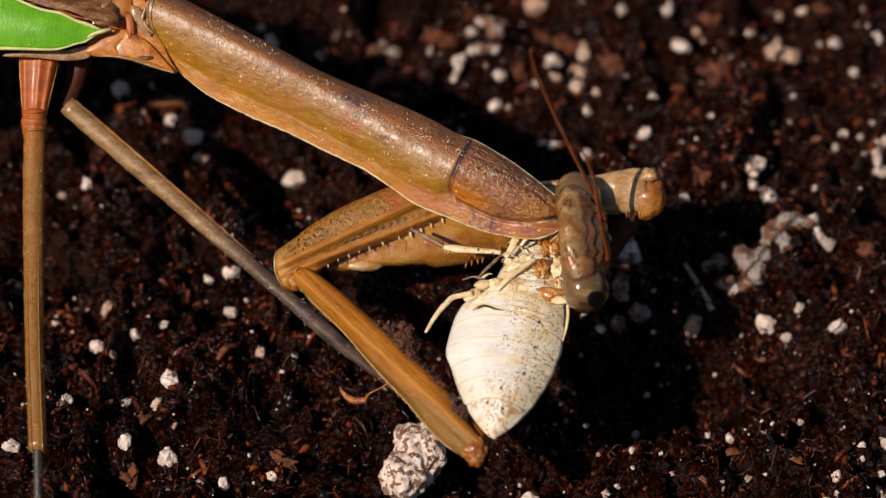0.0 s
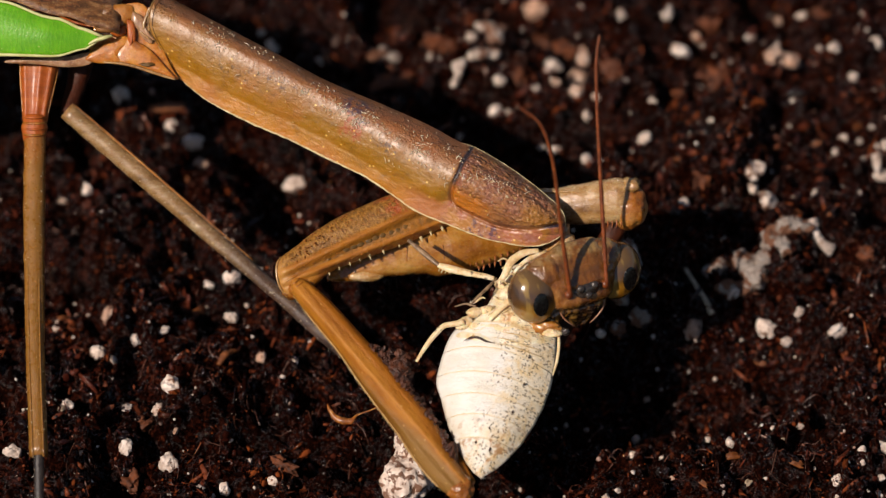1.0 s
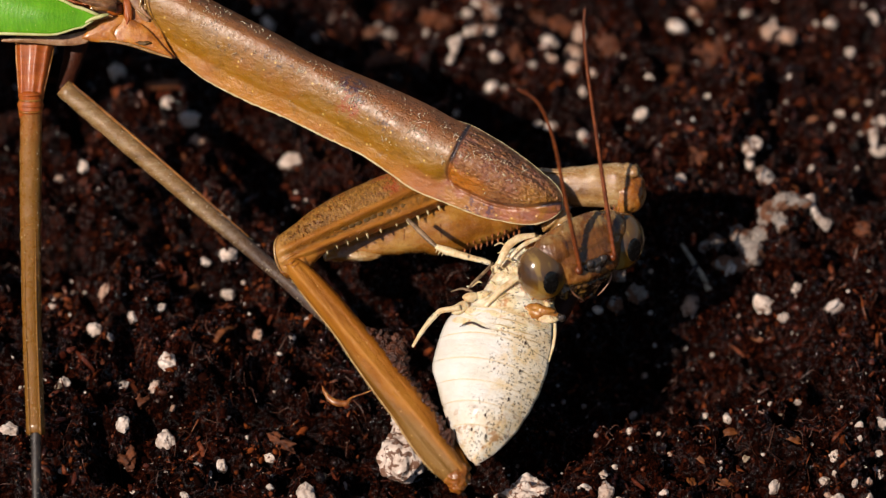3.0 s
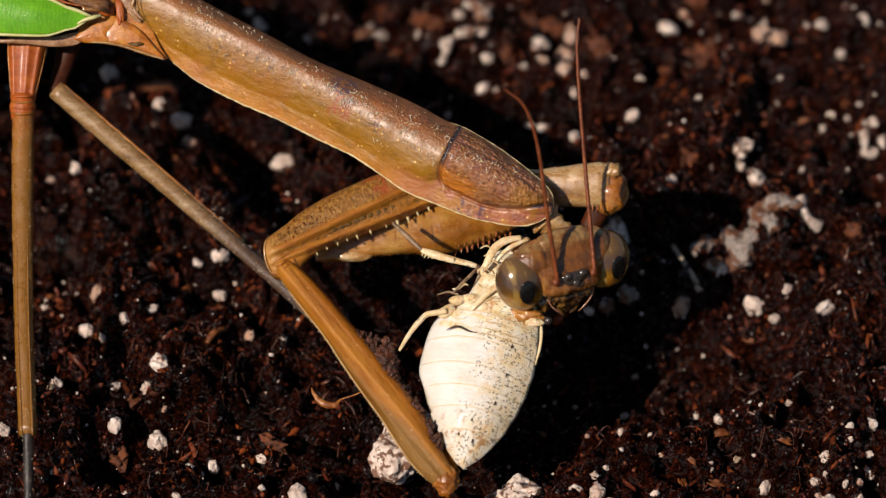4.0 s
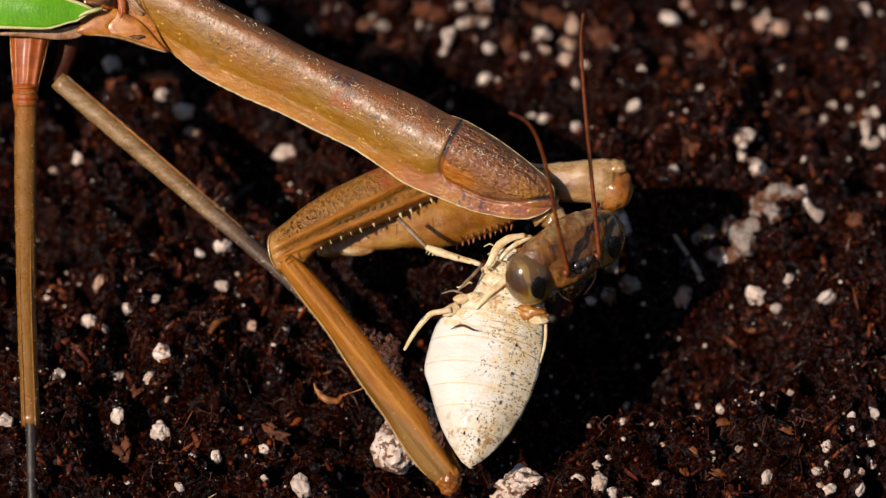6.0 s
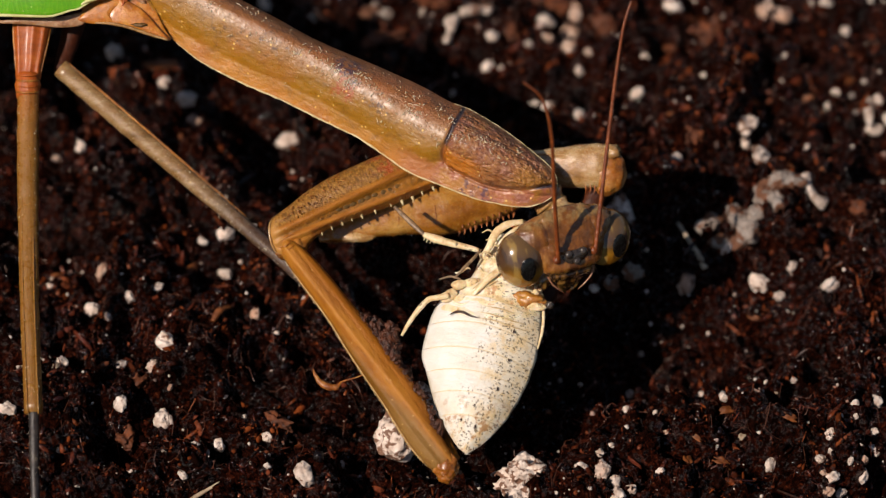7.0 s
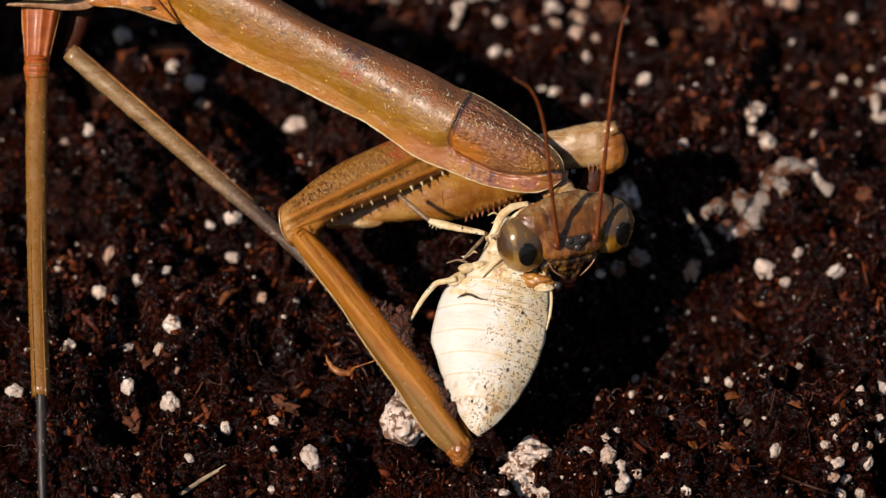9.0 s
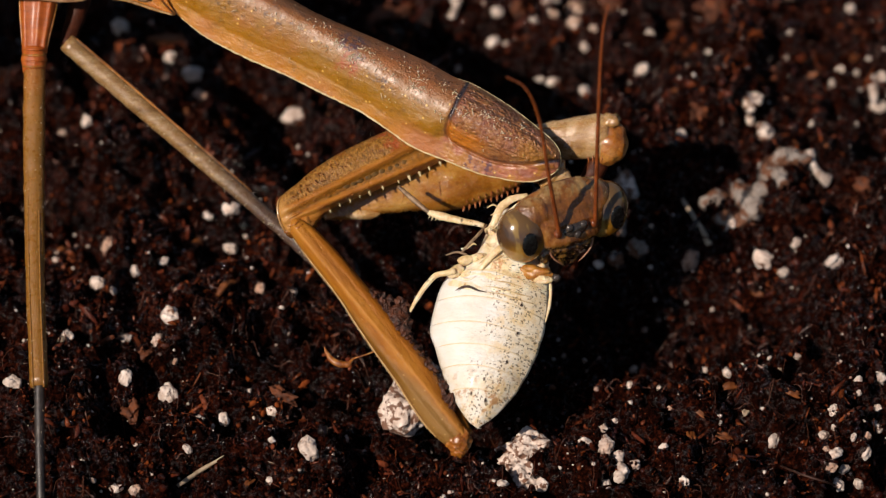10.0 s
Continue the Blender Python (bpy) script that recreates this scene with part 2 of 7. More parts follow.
def femur_skin():
    """Foreleg thigh: amber with a light keel, an olive outer band and long fine streaks."""
    n = Nodes("femur_skin")
    x, y = n.axis(0), n.axis(1)
    wob = n.calc("MULTIPLY", n.calc("SUBTRACT", n.noise(0.8, 4, 0.6, n.squeeze(0.4, 1.5, 1)), 0.5), 0.5)
    q = n.calc("ADD", n.calc("SUBTRACT", y, n.calc("MULTIPLY", n.calc("SUBTRACT", x, 8), 0.02)), wob)
    c = n.ramp(n.noise(0.9, 5, 0.6, n.squeeze(0.35, 1.6, 1)), [(0.3, (0.22, 0.070, 0.005)), (0.5, (0.285, 0.099, 0.007)), (0.7, (0.36, 0.143, 0.013))])
    c = n.mix(n.span(n.calc("ABSOLUTE", n.calc("SUBTRACT", q, 0.12)), 0.05, 0.22, 0.45, 0.0), c, (0.48, 0.21, 0.035))
    c = n.mix(n.span(q, -0.15, -0.60, 0, 0.85), c, (0.15, 0.066, 0.008))
    c = n.mix(n.calc("MULTIPLY", n.span(x, 9.5, 12.5), n.span(q, 0.1, -0.25, 0, 0.7)), c, (0.25, 0.135, 0.035))
    c = n.mix(n.span(q, 0.5, 0.85, 0, 0.6), c, (0.33, 0.105, 0.006))
    c = n.mix(n.span(x, 2.4, 0.6, 0, 0.5), c, (0.42, 0.17, 0.02))
    c = n.mix(n.span(n.noise(2.6, 5, 0.7, n.squeeze(0.5, 1.4, 1), 8), 0.55, 0.70, 0, 0.5), c, (0.14, 0.05, 0.006))
    c = n.mix(n.span(n.cells(1.6), 0.04, 0.10, 0.45, 0.0), c, (0.66, 0.42, 0.14))
    h = n.calc("ADD", n.noise(4, 6, 0.7), n.calc("MULTIPLY", n.noise(2.2, 4, 0.6, n.squeeze(0.3, 2.0, 1)), 0.8))
    return n.done(c, n.span(n.noise(2.5, 5, 0.7), 0.35, 0.65, 0.40, 0.62), h, 0.7, 0.08, 0.0, sss=0.04, spec=0.25)


def wing_green():
    n = Nodes("wing_green")
    w = n.add("ShaderNodeTexWave")
    w.inputs["Scale"].default_value, w.inputs["Distortion"].default_value = 1.3, 9.0
    w.inputs["Detail"].default_value = 3
    n.join(n.at, w.inputs["Vector"])
    c = n.ramp(n.noise(0.7, 5), [(0.3, (0.075, 0.27, 0.005)), (0.6, (0.13, 0.40, 0.007)), (0.8, (0.20, 0.50, 0.012))])
    c = n.mix(n.span(w.outputs[1], 0.7, 0.95, 0, 0.16), c, (0.24, 0.50, 0.03))
    c = n.mix(n.span(n.cells(2.2), 0.04, 0.1, 0.6, 0), c, (0.6, 0.7, 0.25))
    return n.done(c, 0.4, n.calc("ADD", n.calc("MULTIPLY", w.outputs[1], 0.15), n.noise(5, 4, 0.7)), 0.4, 0.05, 0.1, sss=0.2, glow=(0.2, 0.5, 0.05))


def prey_skin():
    n = Nodes("pale_bug_skin")
    y = n.axis(1)
    c = n.ramp(n.noise(0.5, 5), [(0.3, (0.68, 0.57, 0.39)), (0.46, (0.76, 0.71, 0.60)), (0.7, (0.82, 0.79, 0.73))])
    # cream to tan blotches, thickest over the far half and the tail
    far = n.calc("MAXIMUM", n.span(y, -0.6, 1.8), n.span(n.axis(0), 7.2, 9.2, 0, 0.9))
    c = n.mix(n.calc("MULTIPLY", n.span(n.noise(1.3, 6, 0.78, None, 11), 0.44, 0.62, 0, 0.85), far), c, (0.70, 0.47, 0.18))
    c = n.mix(n.span(y, 0.0, 2.6, 0, 0.5), c, (0.80, 0.64, 0.38))
    # short black dashes that lie two ways
    zone = n.calc("MAXIMUM", n.span(n.noise(0.55, 3, 0.5, None, 3), 0.45, 0.53), n.span(y, 0.4, 1.4, 0, 0.8))
    zone = n.calc("MULTIPLY", zone, n.span(n.calc("ADD", y, n.calc("MULTIPLY", n.axis(0), 0.10)), -0.3, 0.8))
    for sx, sy, k in ((4.6, 2.0, 0), (2.0, 4.6, 9), (3.4, 2.6, 17)):
        d = n.cells(1.35, "F1", n.squeeze(sx, sy, 1), True)
        pick = n.span(n.noise(2.3, 2, 0.5, None, 5 + k), 0.50, 0.54)
        c = n.mix(n.calc("MULTIPLY", n.calc("MULTIPLY", n.span(d, 0.14, 0.25, 0.88, 0), pick), zone), c, (0.10, 0.065, 0.03))
    tip = n.span(n.axis(0), 6.2, 8.8)
    c = n.mix(n.calc("MULTIPLY", tip, n.span(n.noise(1.7, 5, 0.7, None, 5), 0.53, 0.61, 0, 0.85)), c, (0.40, 0.17, 0.035))
    return n.done(c, n.span(n.noise(5), 0.3, 0.7, 0.35, 0.6), n.calc("ADD", n.noise(5, 6, 0.75), n.calc("MULTIPLY", n.noise(1.4, 4, 0.6, n.squeeze(1.6, 0.7, 1)), 2.0)), 0.6, 0.08, 0.1, sss=0.08, glow=(0.5, 0.35, 0.2))


def chest_skin():
    n = Nodes("bug_chest_skin")
    c = n.ramp(n.noise(0.9, 6, 0.7), [(0.3, (0.52, 0.30, 0.10)), (0.42, (0.76, 0.60, 0.34)), (0.58, (0.86, 0.79, 0.62))])
    c = n.mix(n.span(n.noise(1.4, 5, 0.7, None, 8), 0.58, 0.68, 0, 0.8), c, (0.46, 0.17, 0.03))
    marks = n.calc("MULTIPLY", n.span(n.noise(6, 2, 0.5, n.squeeze(2.2, 0.7, 1)), 0.60, 0.64), n.span(n.axis(1), -0.4, 0.6))
    c = n.mix(n.calc("MULTIPLY", marks, 0.9), c, (0.05, 0.03, 0.015))
    return n.done(c, n.span(n.noise(4), 0.3, 0.7, 0.3, 0.5), n.noise(3.5, 6, 0.7), 0.7, 0.14, 0.15, sss=0.1)


def prey_leg_skin():
    n = Nodes("pale_bug_leg")
    c = n.ramp(n.noise(1.3, 6, 0.7), [(0.3, (0.42, 0.25, 0.09)), (0.45, (0.70, 0.52, 0.27)), (0.65, (0.86, 0.76, 0.54))])
    specks = n.calc("MULTIPLY", n.span(n.noise(7, 3, 0.6), 0.58, 0.62), n.span(n.noise(0.6, 2, 0.5, None, 6), 0.48, 0.56))
    c = n.mix(n.calc("MULTIPLY", specks, 0.9), c, (0.04, 0.025, 0.012))
    return n.done(c, n.span(n.noise(4), 0.3, 0.7, 0.3, 0.5), n.noise(5, 6, 0.7), 0.6, 0.09, 0.15, sss=0.1)


def soil_skin(name, islands):
    """Moist peat: nearly black, with rust bits, and patches wet enough to glint."""
    n = Nodes(name)
    if islands:
        c = n.ramp(n.island(), [(0.0, (0.003, 0.0010, 0.0008)), (0.46, (0.009, 0.0021, 0.0013)), (0.70, (0.042, 0.0088, 0.0050)), (0.88, (0.105, 0.024, 0.012)), (0.975, (0.18, 0.048, 0.019)), (1.0, (0.55, 0.42, 0.36))])
        c = n.mix(n.span(n.noise(4, 4), 0.45, 0.7, 0, 0.6), c, (0.004, 0.0017, 0.0013))
        c = n.mix(n.span(n.noise(0.28, 3, 0.6, None, 21), 0.44, 0.64, 0.0, 0.7), c, (0.006, 0.0024, 0.0018))
        rust = n.calc("MULTIPLY", n.span(n.noise(0.45, 4, 0.6, None, 29), 0.54, 0.64), n.span(n.island(), 0.35, 0.8, 0, 0.8))
        c = n.mix(rust, c, (0.20, 0.048, 0.012))
        wet = n.span(n.noise(0.8, 4, 0.65, None, 13), 0.49, 0.55)
        return n.done(c, n.calc("SUBTRACT", 0.85, n.calc("MULTIPLY", wet, 0.71)), n.noise(5, 4, 0.7), 0.6, 0.10, spec=n.calc("MULTIPLY", wet, 0.5))
    c = n.ramp(n.noise(3.2, 8, 0.8), [(0.38, (0.001, 0.0005, 0.0004)), (0.5, (0.009, 0.0021, 0.0013)), (0.6, (0.048, 0.0105, 0.0050)), (0.7, (0.17, 0.042, 0.015))])
    c = n.mix(n.span(n.noise(0.28, 3, 0.6, None, 21), 0.42, 0.62, 0.0, 0.6), c, (0.004, 0.0016, 0.0012))
    wet = n.calc("MULTIPLY", n.span(n.noise(3.4, 3, 0.6, None, 13), 0.50, 0.56), n.span(n.noise(0.8, 3, 0.6, None, 17), 0.42, 0.54))
    r = n.calc("SUBTRACT", 0.95, n.calc("MULTIPLY", wet, 0.79))
    return n.done(c, r, n.noise(6.0, 5, 0.75), 1.0, 0.22, spec=n.calc("MULTIPLY", wet, 0.8))


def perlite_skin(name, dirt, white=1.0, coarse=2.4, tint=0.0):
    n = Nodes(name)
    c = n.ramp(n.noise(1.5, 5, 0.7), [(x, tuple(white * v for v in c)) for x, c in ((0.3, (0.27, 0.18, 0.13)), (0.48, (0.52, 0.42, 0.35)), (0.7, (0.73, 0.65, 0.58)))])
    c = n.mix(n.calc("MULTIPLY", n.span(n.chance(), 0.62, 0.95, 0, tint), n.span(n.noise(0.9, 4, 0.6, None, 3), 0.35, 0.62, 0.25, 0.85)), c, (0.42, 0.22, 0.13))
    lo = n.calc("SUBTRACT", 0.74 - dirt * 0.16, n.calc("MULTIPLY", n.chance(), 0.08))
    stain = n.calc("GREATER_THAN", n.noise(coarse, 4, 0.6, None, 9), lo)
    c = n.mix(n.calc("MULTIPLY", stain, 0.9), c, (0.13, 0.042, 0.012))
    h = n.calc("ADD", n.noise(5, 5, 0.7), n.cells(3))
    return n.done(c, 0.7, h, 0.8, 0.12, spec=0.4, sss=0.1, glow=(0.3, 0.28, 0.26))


def plain(name, dark, light, scale=2.0, rough=0.5, coat=0.0, stretch=(1, 1, 1), bump=0.4, sss=0.0):
    n = Nodes(name)
    v = n.squeeze(*stretch)
    c = n.ramp(n.noise(scale, 6, 0.65, v), [(0.3, dark), (0.7, light)])
    return n.done(c, n.span(n.noise(scale * 2, 3), 0.3, 0.7, rough - 0.08, rough + 0.12), n.noise(scale * 4, 5, 0.7, v), bump, 0.05, coat, sss=sss)


def eye_skin():
    """Compound eye: mauve-grey above, golden below, with dark and pale upright bands."""
    n = Nodes("eye_skin")
    x, y = n.axis(0), n.calc("ADD", n.axis(1), n.calc("MULTIPLY", n.calc("SUBTRACT", n.noise(0.9, 3), 0.5), 0.9))
    c = n.ramp(n.span(y, 1.1, -1.3), [(0.0, (0.13, 0.075, 0.030)), (0.22, (0.080, 0.048, 0.033)), (0.5, (0.11, 0.055, 0.014)), (0.78, (0.29, 0.135, 0.012)), (1.0, (0.25, 0.100, 0.008))])
    band = n.noise(1.0, 3, 0.5, n.squeeze(1.5, 0.4, 0.6), 4)
    c = n.mix(n.span(band, 0.42, 0.34, 0, 0.75), c, (0.028, 0.014, 0.008))
    c = n.mix(n.span(band, 0.56, 0.64, 0, 0.6), c, (0.34, 0.22, 0.06))
    c = n.mix(n.span(n.calc("ABSOLUTE", x), 0.95, 1.35, 0, 0.6), c, (0.06, 0.028, 0.012))
    return n.done(c, 0.20, n.cells(16), 0.05, 0.02, 0.6, sss=0.06, veil=0.13)


def face_skin():
    """Head skin: glossy umber forehead with mauve and straw patches, barred yellow and black below."""
    n = Nodes("face_skin")
    x, y = n.axis(0), n.axis(1)
    c = n.ramp(n.noise(1.1, 6, 0.68, n.squeeze(1.4, 0.7, 0.8)), [(0.34, (0.060, 0.019, 0.005)), (0.45, (0.150, 0.048, 0.008)), (0.55, (0.25, 0.088, 0.013)), (0.70, (0.36, 0.17, 0.040))])
    side = n.calc("ABSOLUTE", n.calc("ADD", x, n.calc("MULTIPLY", n.calc("SUBTRACT", n.noise(1.0, 3), 0.5), 0.6)))
    c = n.mix(n.span(side, 1.7, 2.4, 0, 0.55), c, n.ramp(n.noise(1.3, 4, 0.6, None, 12), [(0.4, (0.070, 0.027, 0.006)), (0.55, (0.125, 0.052, 0.011)), (0.70, (0.22, 0.115, 0.030))]))
    c = n.mix(n.calc("MULTIPLY", n.span(side, 1.9, 1.2), n.span(y, 0.3, 1.0, 0, 0.5)), c, (0.130, 0.054, 0.012))
    c = n.mix(n.calc("MULTIPLY", n.span(side, 0.9, 0.4), n.span(y, 0.2, 0.8, 0, 0.6)), c, (0.22, 0.074, 0.009))
    rim = n.calc("MULTIPLY", n.span(y, 1.75, 2.1, 0, 0.7), n.span(n.noise(1.6, 3), 0.4, 0.6))
    c = n.mix(rim, c, (0.36, 0.24, 0.09))
    low = n.span(y, -0.35, -0.8)
    bars = n.ramp(n.noise(2.0, 4, 0.6, n.squeeze(1.5, 0.4, 0.3), 4), [(0.40, (0.014, 0.006, 0.003)), (0.50, (0.10, 0.044, 0.009)), (0.60, (0.21, 0.105, 0.022))])
    c = n.mix(low, c, bars)
    c = n.mix(n.span(n.cells(2.4), 0.04, 0.12, 0.4, 0), c, (0.4, 0.24, 0.09))
    return n.done(c, n.span(n.noise(3), 0.3, 0.7, 0.12, 0.30), n.calc("ADD", n.noise(4, 6, 0.7), n.calc("MULTIPLY", n.noise(1.0, 2, 0.5, n.squeeze(1.6, 0.6, 1)), 3.0)), 0.6, 0.09, 0.9, sss=0.05, veil=0.20, spec=0.6)


PRONOTUM = pronotum_skin()
ORANGE = chitin("orange_chitin", (0.13, 0.042, 0.005), (0.33, 0.115, 0.012), (0.46, 0.20, 0.035), 0.8, 0.35, 0.3, 0.4)
LOBE = chitin("pale_lobe_chitin", (0.30, 0.13, 0.03), (0.48, 0.28, 0.10), (0.68, 0.54, 0.34), 1.0, 0.2, 0.7, 0.0)
FEMUR = femur_skin()
TARSUS = chitin("tarsus_chitin", (0.08, 0.02, 0.003), (0.28, 0.085, 0.010), (0.55, 0.28, 0.06), 2.2, 0.4, 0.2)
COXA = chitin("coxa_chitin", (0.11, 0.035, 0.004), (0.30, 0.095, 0.008), (0.43, 0.17, 0.022), 0.9, 0.4, 0.2, 0.5, (0.4, 1.7, 1))
UPPER_LEG = coxa_skin()
AMBER = chitin("amber_chitin", (0.15, 0.045, 0.005), (0.35, 0.128, 0.014), (0.50, 0.26, 0.06), 0.7, 0.26, 0.6, 0.0)
UNDERSIDE = chitin("underside_chitin", (0.15, 0.045, 0.004), (0.31, 0.118, 0.012), (0.50, 0.28, 0.065), 0.45, 0.22, 0.9, 0.0, (0.6, 1.4, 1))
FLANK = chitin("flank_chitin", (0.20, 0.055, 0.006), (0.46, 0.155, 0.014), (0.58, 0.27, 0.05), 1.3, 0.28, 0.4, 0.2)
FOLD = chitin("fold_chitin", (0.16, 0.07, 0.03), (0.32, 0.16, 0.07), (0.46, 0.29, 0.17), 2.0, 0.4, 0.2)
KNEE = chitin("knee_chitin", (0.13, 0.036, 0.004), (0.32, 0.105, 0.010), (0.48, 0.24, 0.06), 0.9, 0.3, 0.5, 0.1)
PALE = chitin("pale_coxa_chitin", (0.15, 0.066, 0.016), (0.36, 0.195, 0.060), (0.58, 0.42, 0.22), 0.9, 0.2, 1.0, 0.1, (0.5, 1.3, 1), spec=0.7)
LEG = chitin("leg_chitin", (0.15, 0.042, 0.008), (0.34, 0.100, 0.014), (0.46, 0.19, 0.035), 0.9, 0.32, 0.45, 0.5, (3.0, 0.22, 0.22), 0.12, 0.5, None, (13.5, 10.0, (0.20, 0.092, 0.009), 2))
LEG_RED = chitin("red_leg_chitin", (0.24, 0.050, 0.004), (0.37, 0.080, 0.007), (0.44, 0.130, 0.020), 1.5, 0.42, 0.08, 0.3, (2.0, 0.5, 0.5))
LEG_GREY = chitin("grey_leg_chitin", (0.12, 0.058, 0.014), (0.27, 0.156, 0.060), (0.45, 0.33, 0.19), 0.8, 0.30, 0.6, 0.5, (0.3, 1.6, 1.6), 0.12, 0.5, None, (-13.5, -8.5, (0.07, 0.043, 0.032), 0))
LEG_DARK = chitin("dark_leg_chitin", (0.006, 0.005, 0.005), (0.018, 0.013, 0.011), (0.05, 0.036, 0.026), 0.8, 0.45, 0.1, 0.2)
# red-brown leg skin darkened so that shade is part of the colour
LEG_SHADE = chitin("shaded_leg_chitin", (0.018, 0.004, 0.0015), (0.045, 0.010, 0.003), (0.09, 0.022, 0.006), 0.8, 0.5, 0.0, spec=0.2)
LEG_DUSK = chitin("dusky_leg_chitin", (0.025, 0.015, 0.012), (0.07, 0.043, 0.032), (0.14, 0.09, 0.065), 0.7, 0.4, 0.15, 0.4, (0.3, 1.6, 1.6))
TERGITE = chitin("brown_wing_base", (0.03, 0.012, 0.005), (0.18, 0.075, 0.022), (0.40, 0.22, 0.09), 2.4, 0.36, 0.4, 0.4, (0.6, 1.2, 1.2))
GREEN = wing_green()
RIM = plain("pale_rim", (0.45, 0.33, 0.14), (0.66, 0.58, 0.34), 2, 0.4, 0.2)
EDGE = plain("golden_edge", (0.24, 0.11, 0.02), (0.48, 0.31, 0.10), 2, 0.4, 0.1)
LIME = plain("lime_margin", (0.46, 0.46, 0.14), (0.68, 0.66, 0.34), 2, 0.4, 0.1)
IVORY = plain("ivory_spine", (0.55, 0.42, 0.25), (0.80, 0.72, 0.55), 3, 0.35, 0.2, sss=0.1)
RUST = plain("rust_spine", (0.20, 0.05, 0.015), (0.42, 0.14, 0.03), 3, 0.35, 0.3)
DARK = plain("dark_patch", (0.055, 0.028, 0.006), (0.17, 0.085, 0.014), 3, 0.45, 0.1)
BLACK = plain("black_gloss", (0.003, 0.003, 0.003), (0.008, 0.007, 0.006), 3, 0.2, 0.3, bump=0.05)
OCELLUS = plain("dark_ocellus", (0.015, 0.012, 0.01), (0.06, 0.045, 0.035), 3, 0.1, 1.0, bump=0.3)
ANTENNA = plain("antenna_brown", (0.075, 0.015, 0.003), (0.25, 0.058, 0.008), 3, 0.38, 0.2)
MARGIN = plain("olive_margin", (0.16, 0.10, 0.03), (0.34, 0.24, 0.09), 2, 0.25, 0.5)
PINK = plain("pink_palp", (0.20, 0.07, 0.03), (0.40, 0.20, 0.12), 3, 0.3, 0.3, sss=0.1)
EYE, FACE = eye_skin(), face_skin()
PREY = prey_skin()
SUTURE = plain("tan_seam", (0.42, 0.27, 0.10), (0.66, 0.52, 0.30), 2, 0.5)
SEAM = plain("cream_seam", (0.62, 0.44, 0.20), (0.80, 0.68, 0.44), 2, 0.5)
PREY_LEG = prey_leg_skin()
PREY_SHIN = plain("grey_bug_shin", (0.06, 0.035, 0.018), (0.34, 0.22, 0.12), 3.5, 0.4, 0.2)
CHEST = chest_skin()
PREY_BACK = plain("brown_bug_back", (0.08, 0.05, 0.03), (0.24, 0.16, 0.09), 1.6, 0.5)
SOIL, CRUMB = soil_skin("soil", False), soil_skin("soil_crumbs", True)
# the last, dim skin serves decayed wood and perlite with shade in its colour
PERLITE, PERLITE_DIRTY, ROTTEN_AND_SHADED = perlite_skin("perlite", 0.45, 1.08, 2.4, 1.0), perlite_skin("stained_perlite", 0.9, 1.3, 2.5), perlite_skin("decayed_wood", 1.22, 0.46, 0.95)
CLOD = plain("clinging_soil", (0.005, 0.0012, 0.0006), (0.10, 0.024, 0.004), 2.6, 0.5, bump=0.9)
RUSTY = plain("rust_bark", (0.008, 0.0022, 0.0008), (0.17, 0.040, 0.0045), 1.8, 0.7, bump=1.0)
TAN = perlite_skin("tan_perlite", 1.15, 1.0, 1.1)
BARK = plain("bark_orange", (0.030, 0.008, 0.0025), (0.27, 0.080, 0.014), 1.6, 0.5, stretch=(0.4, 1.8, 1.8), bump=0.8)
FIBRE = plain("dry_fibre", (0.012, 0.004, 0.002), (0.055, 0.017, 0.007), 1.2, 0.6)
PEAT = plain("red_fibre", (0.016, 0.0040, 0.002), (0.10, 0.028, 0.010), 1.2, 0.5)
STRAW = plain("pale_straw", (0.22, 0.15, 0.09), (0.55, 0.44, 0.31), 1.6, 0.55)


# ---- mesh helpers: everything is modelled in millimetres ----
def part(name, bm, material, parent=None, label="", smooth=True):
    me = bpy.data.meshes.new(name)
    bmesh.ops.recalc_face_normals(bm, faces=bm.faces)
    bm.transform(Matrix.Scale(MM, 4))
    bm.to_mesh(me)
    bm.free()
    if smooth:
        me.polygons.foreach_set("use_smooth", [True] * len(me.polygons))
    me.materials.append(material)
    ob = new(name, me)
    ob.parent = parent
    return tagged(ob, label)


def again(ob, parent, m):
    """Another part on the same mesh, at the pose m (millimetres)."""
    o = new(ob.name.split(".")[0], ob.data)
    o.parent = parent
    o.matrix_basis = mm(m)
    return o


def mm(m):
    m = m.copy()
    m.translation *= MM
    return m


def loft(bm, rings, cap=True):
    """A skin over closed rings of equally many points."""
    vs = [[bm.verts.new(p) for p in ring] for ring in rings]
    n = len(vs[0])
    for a, b in zip(vs, vs[1:]):
        for i in range(n):
            bm.faces.new((a[i], a[(i + 1) % n], b[(i + 1) % n], b[i]))
    if cap:
        bm.faces.new(vs[0])
        bm.faces.new(vs[-1])
    return vs


def spline(pts, n):
    """n + 1 points on a smooth curve through pts."""
    pts = [Vector(p) for p in pts]
    ext = [2 * pts[0] - pts[1], *pts, 2 * pts[-1] - pts[-2]]
    out = []
    for k in range(n + 1):
        u = k / n * (len(pts) - 1)
        i = min(int(u), len(pts) - 2)
        f = u - i
        a, b, c, d = ext[i:i + 4]
        out.append(0.5 * (2 * b + (c - a) * f + (2 * a - 5 * b + 4 * c - d) * f * f + (3 * b - a - 3 * c + d) * f ** 3))
    return out


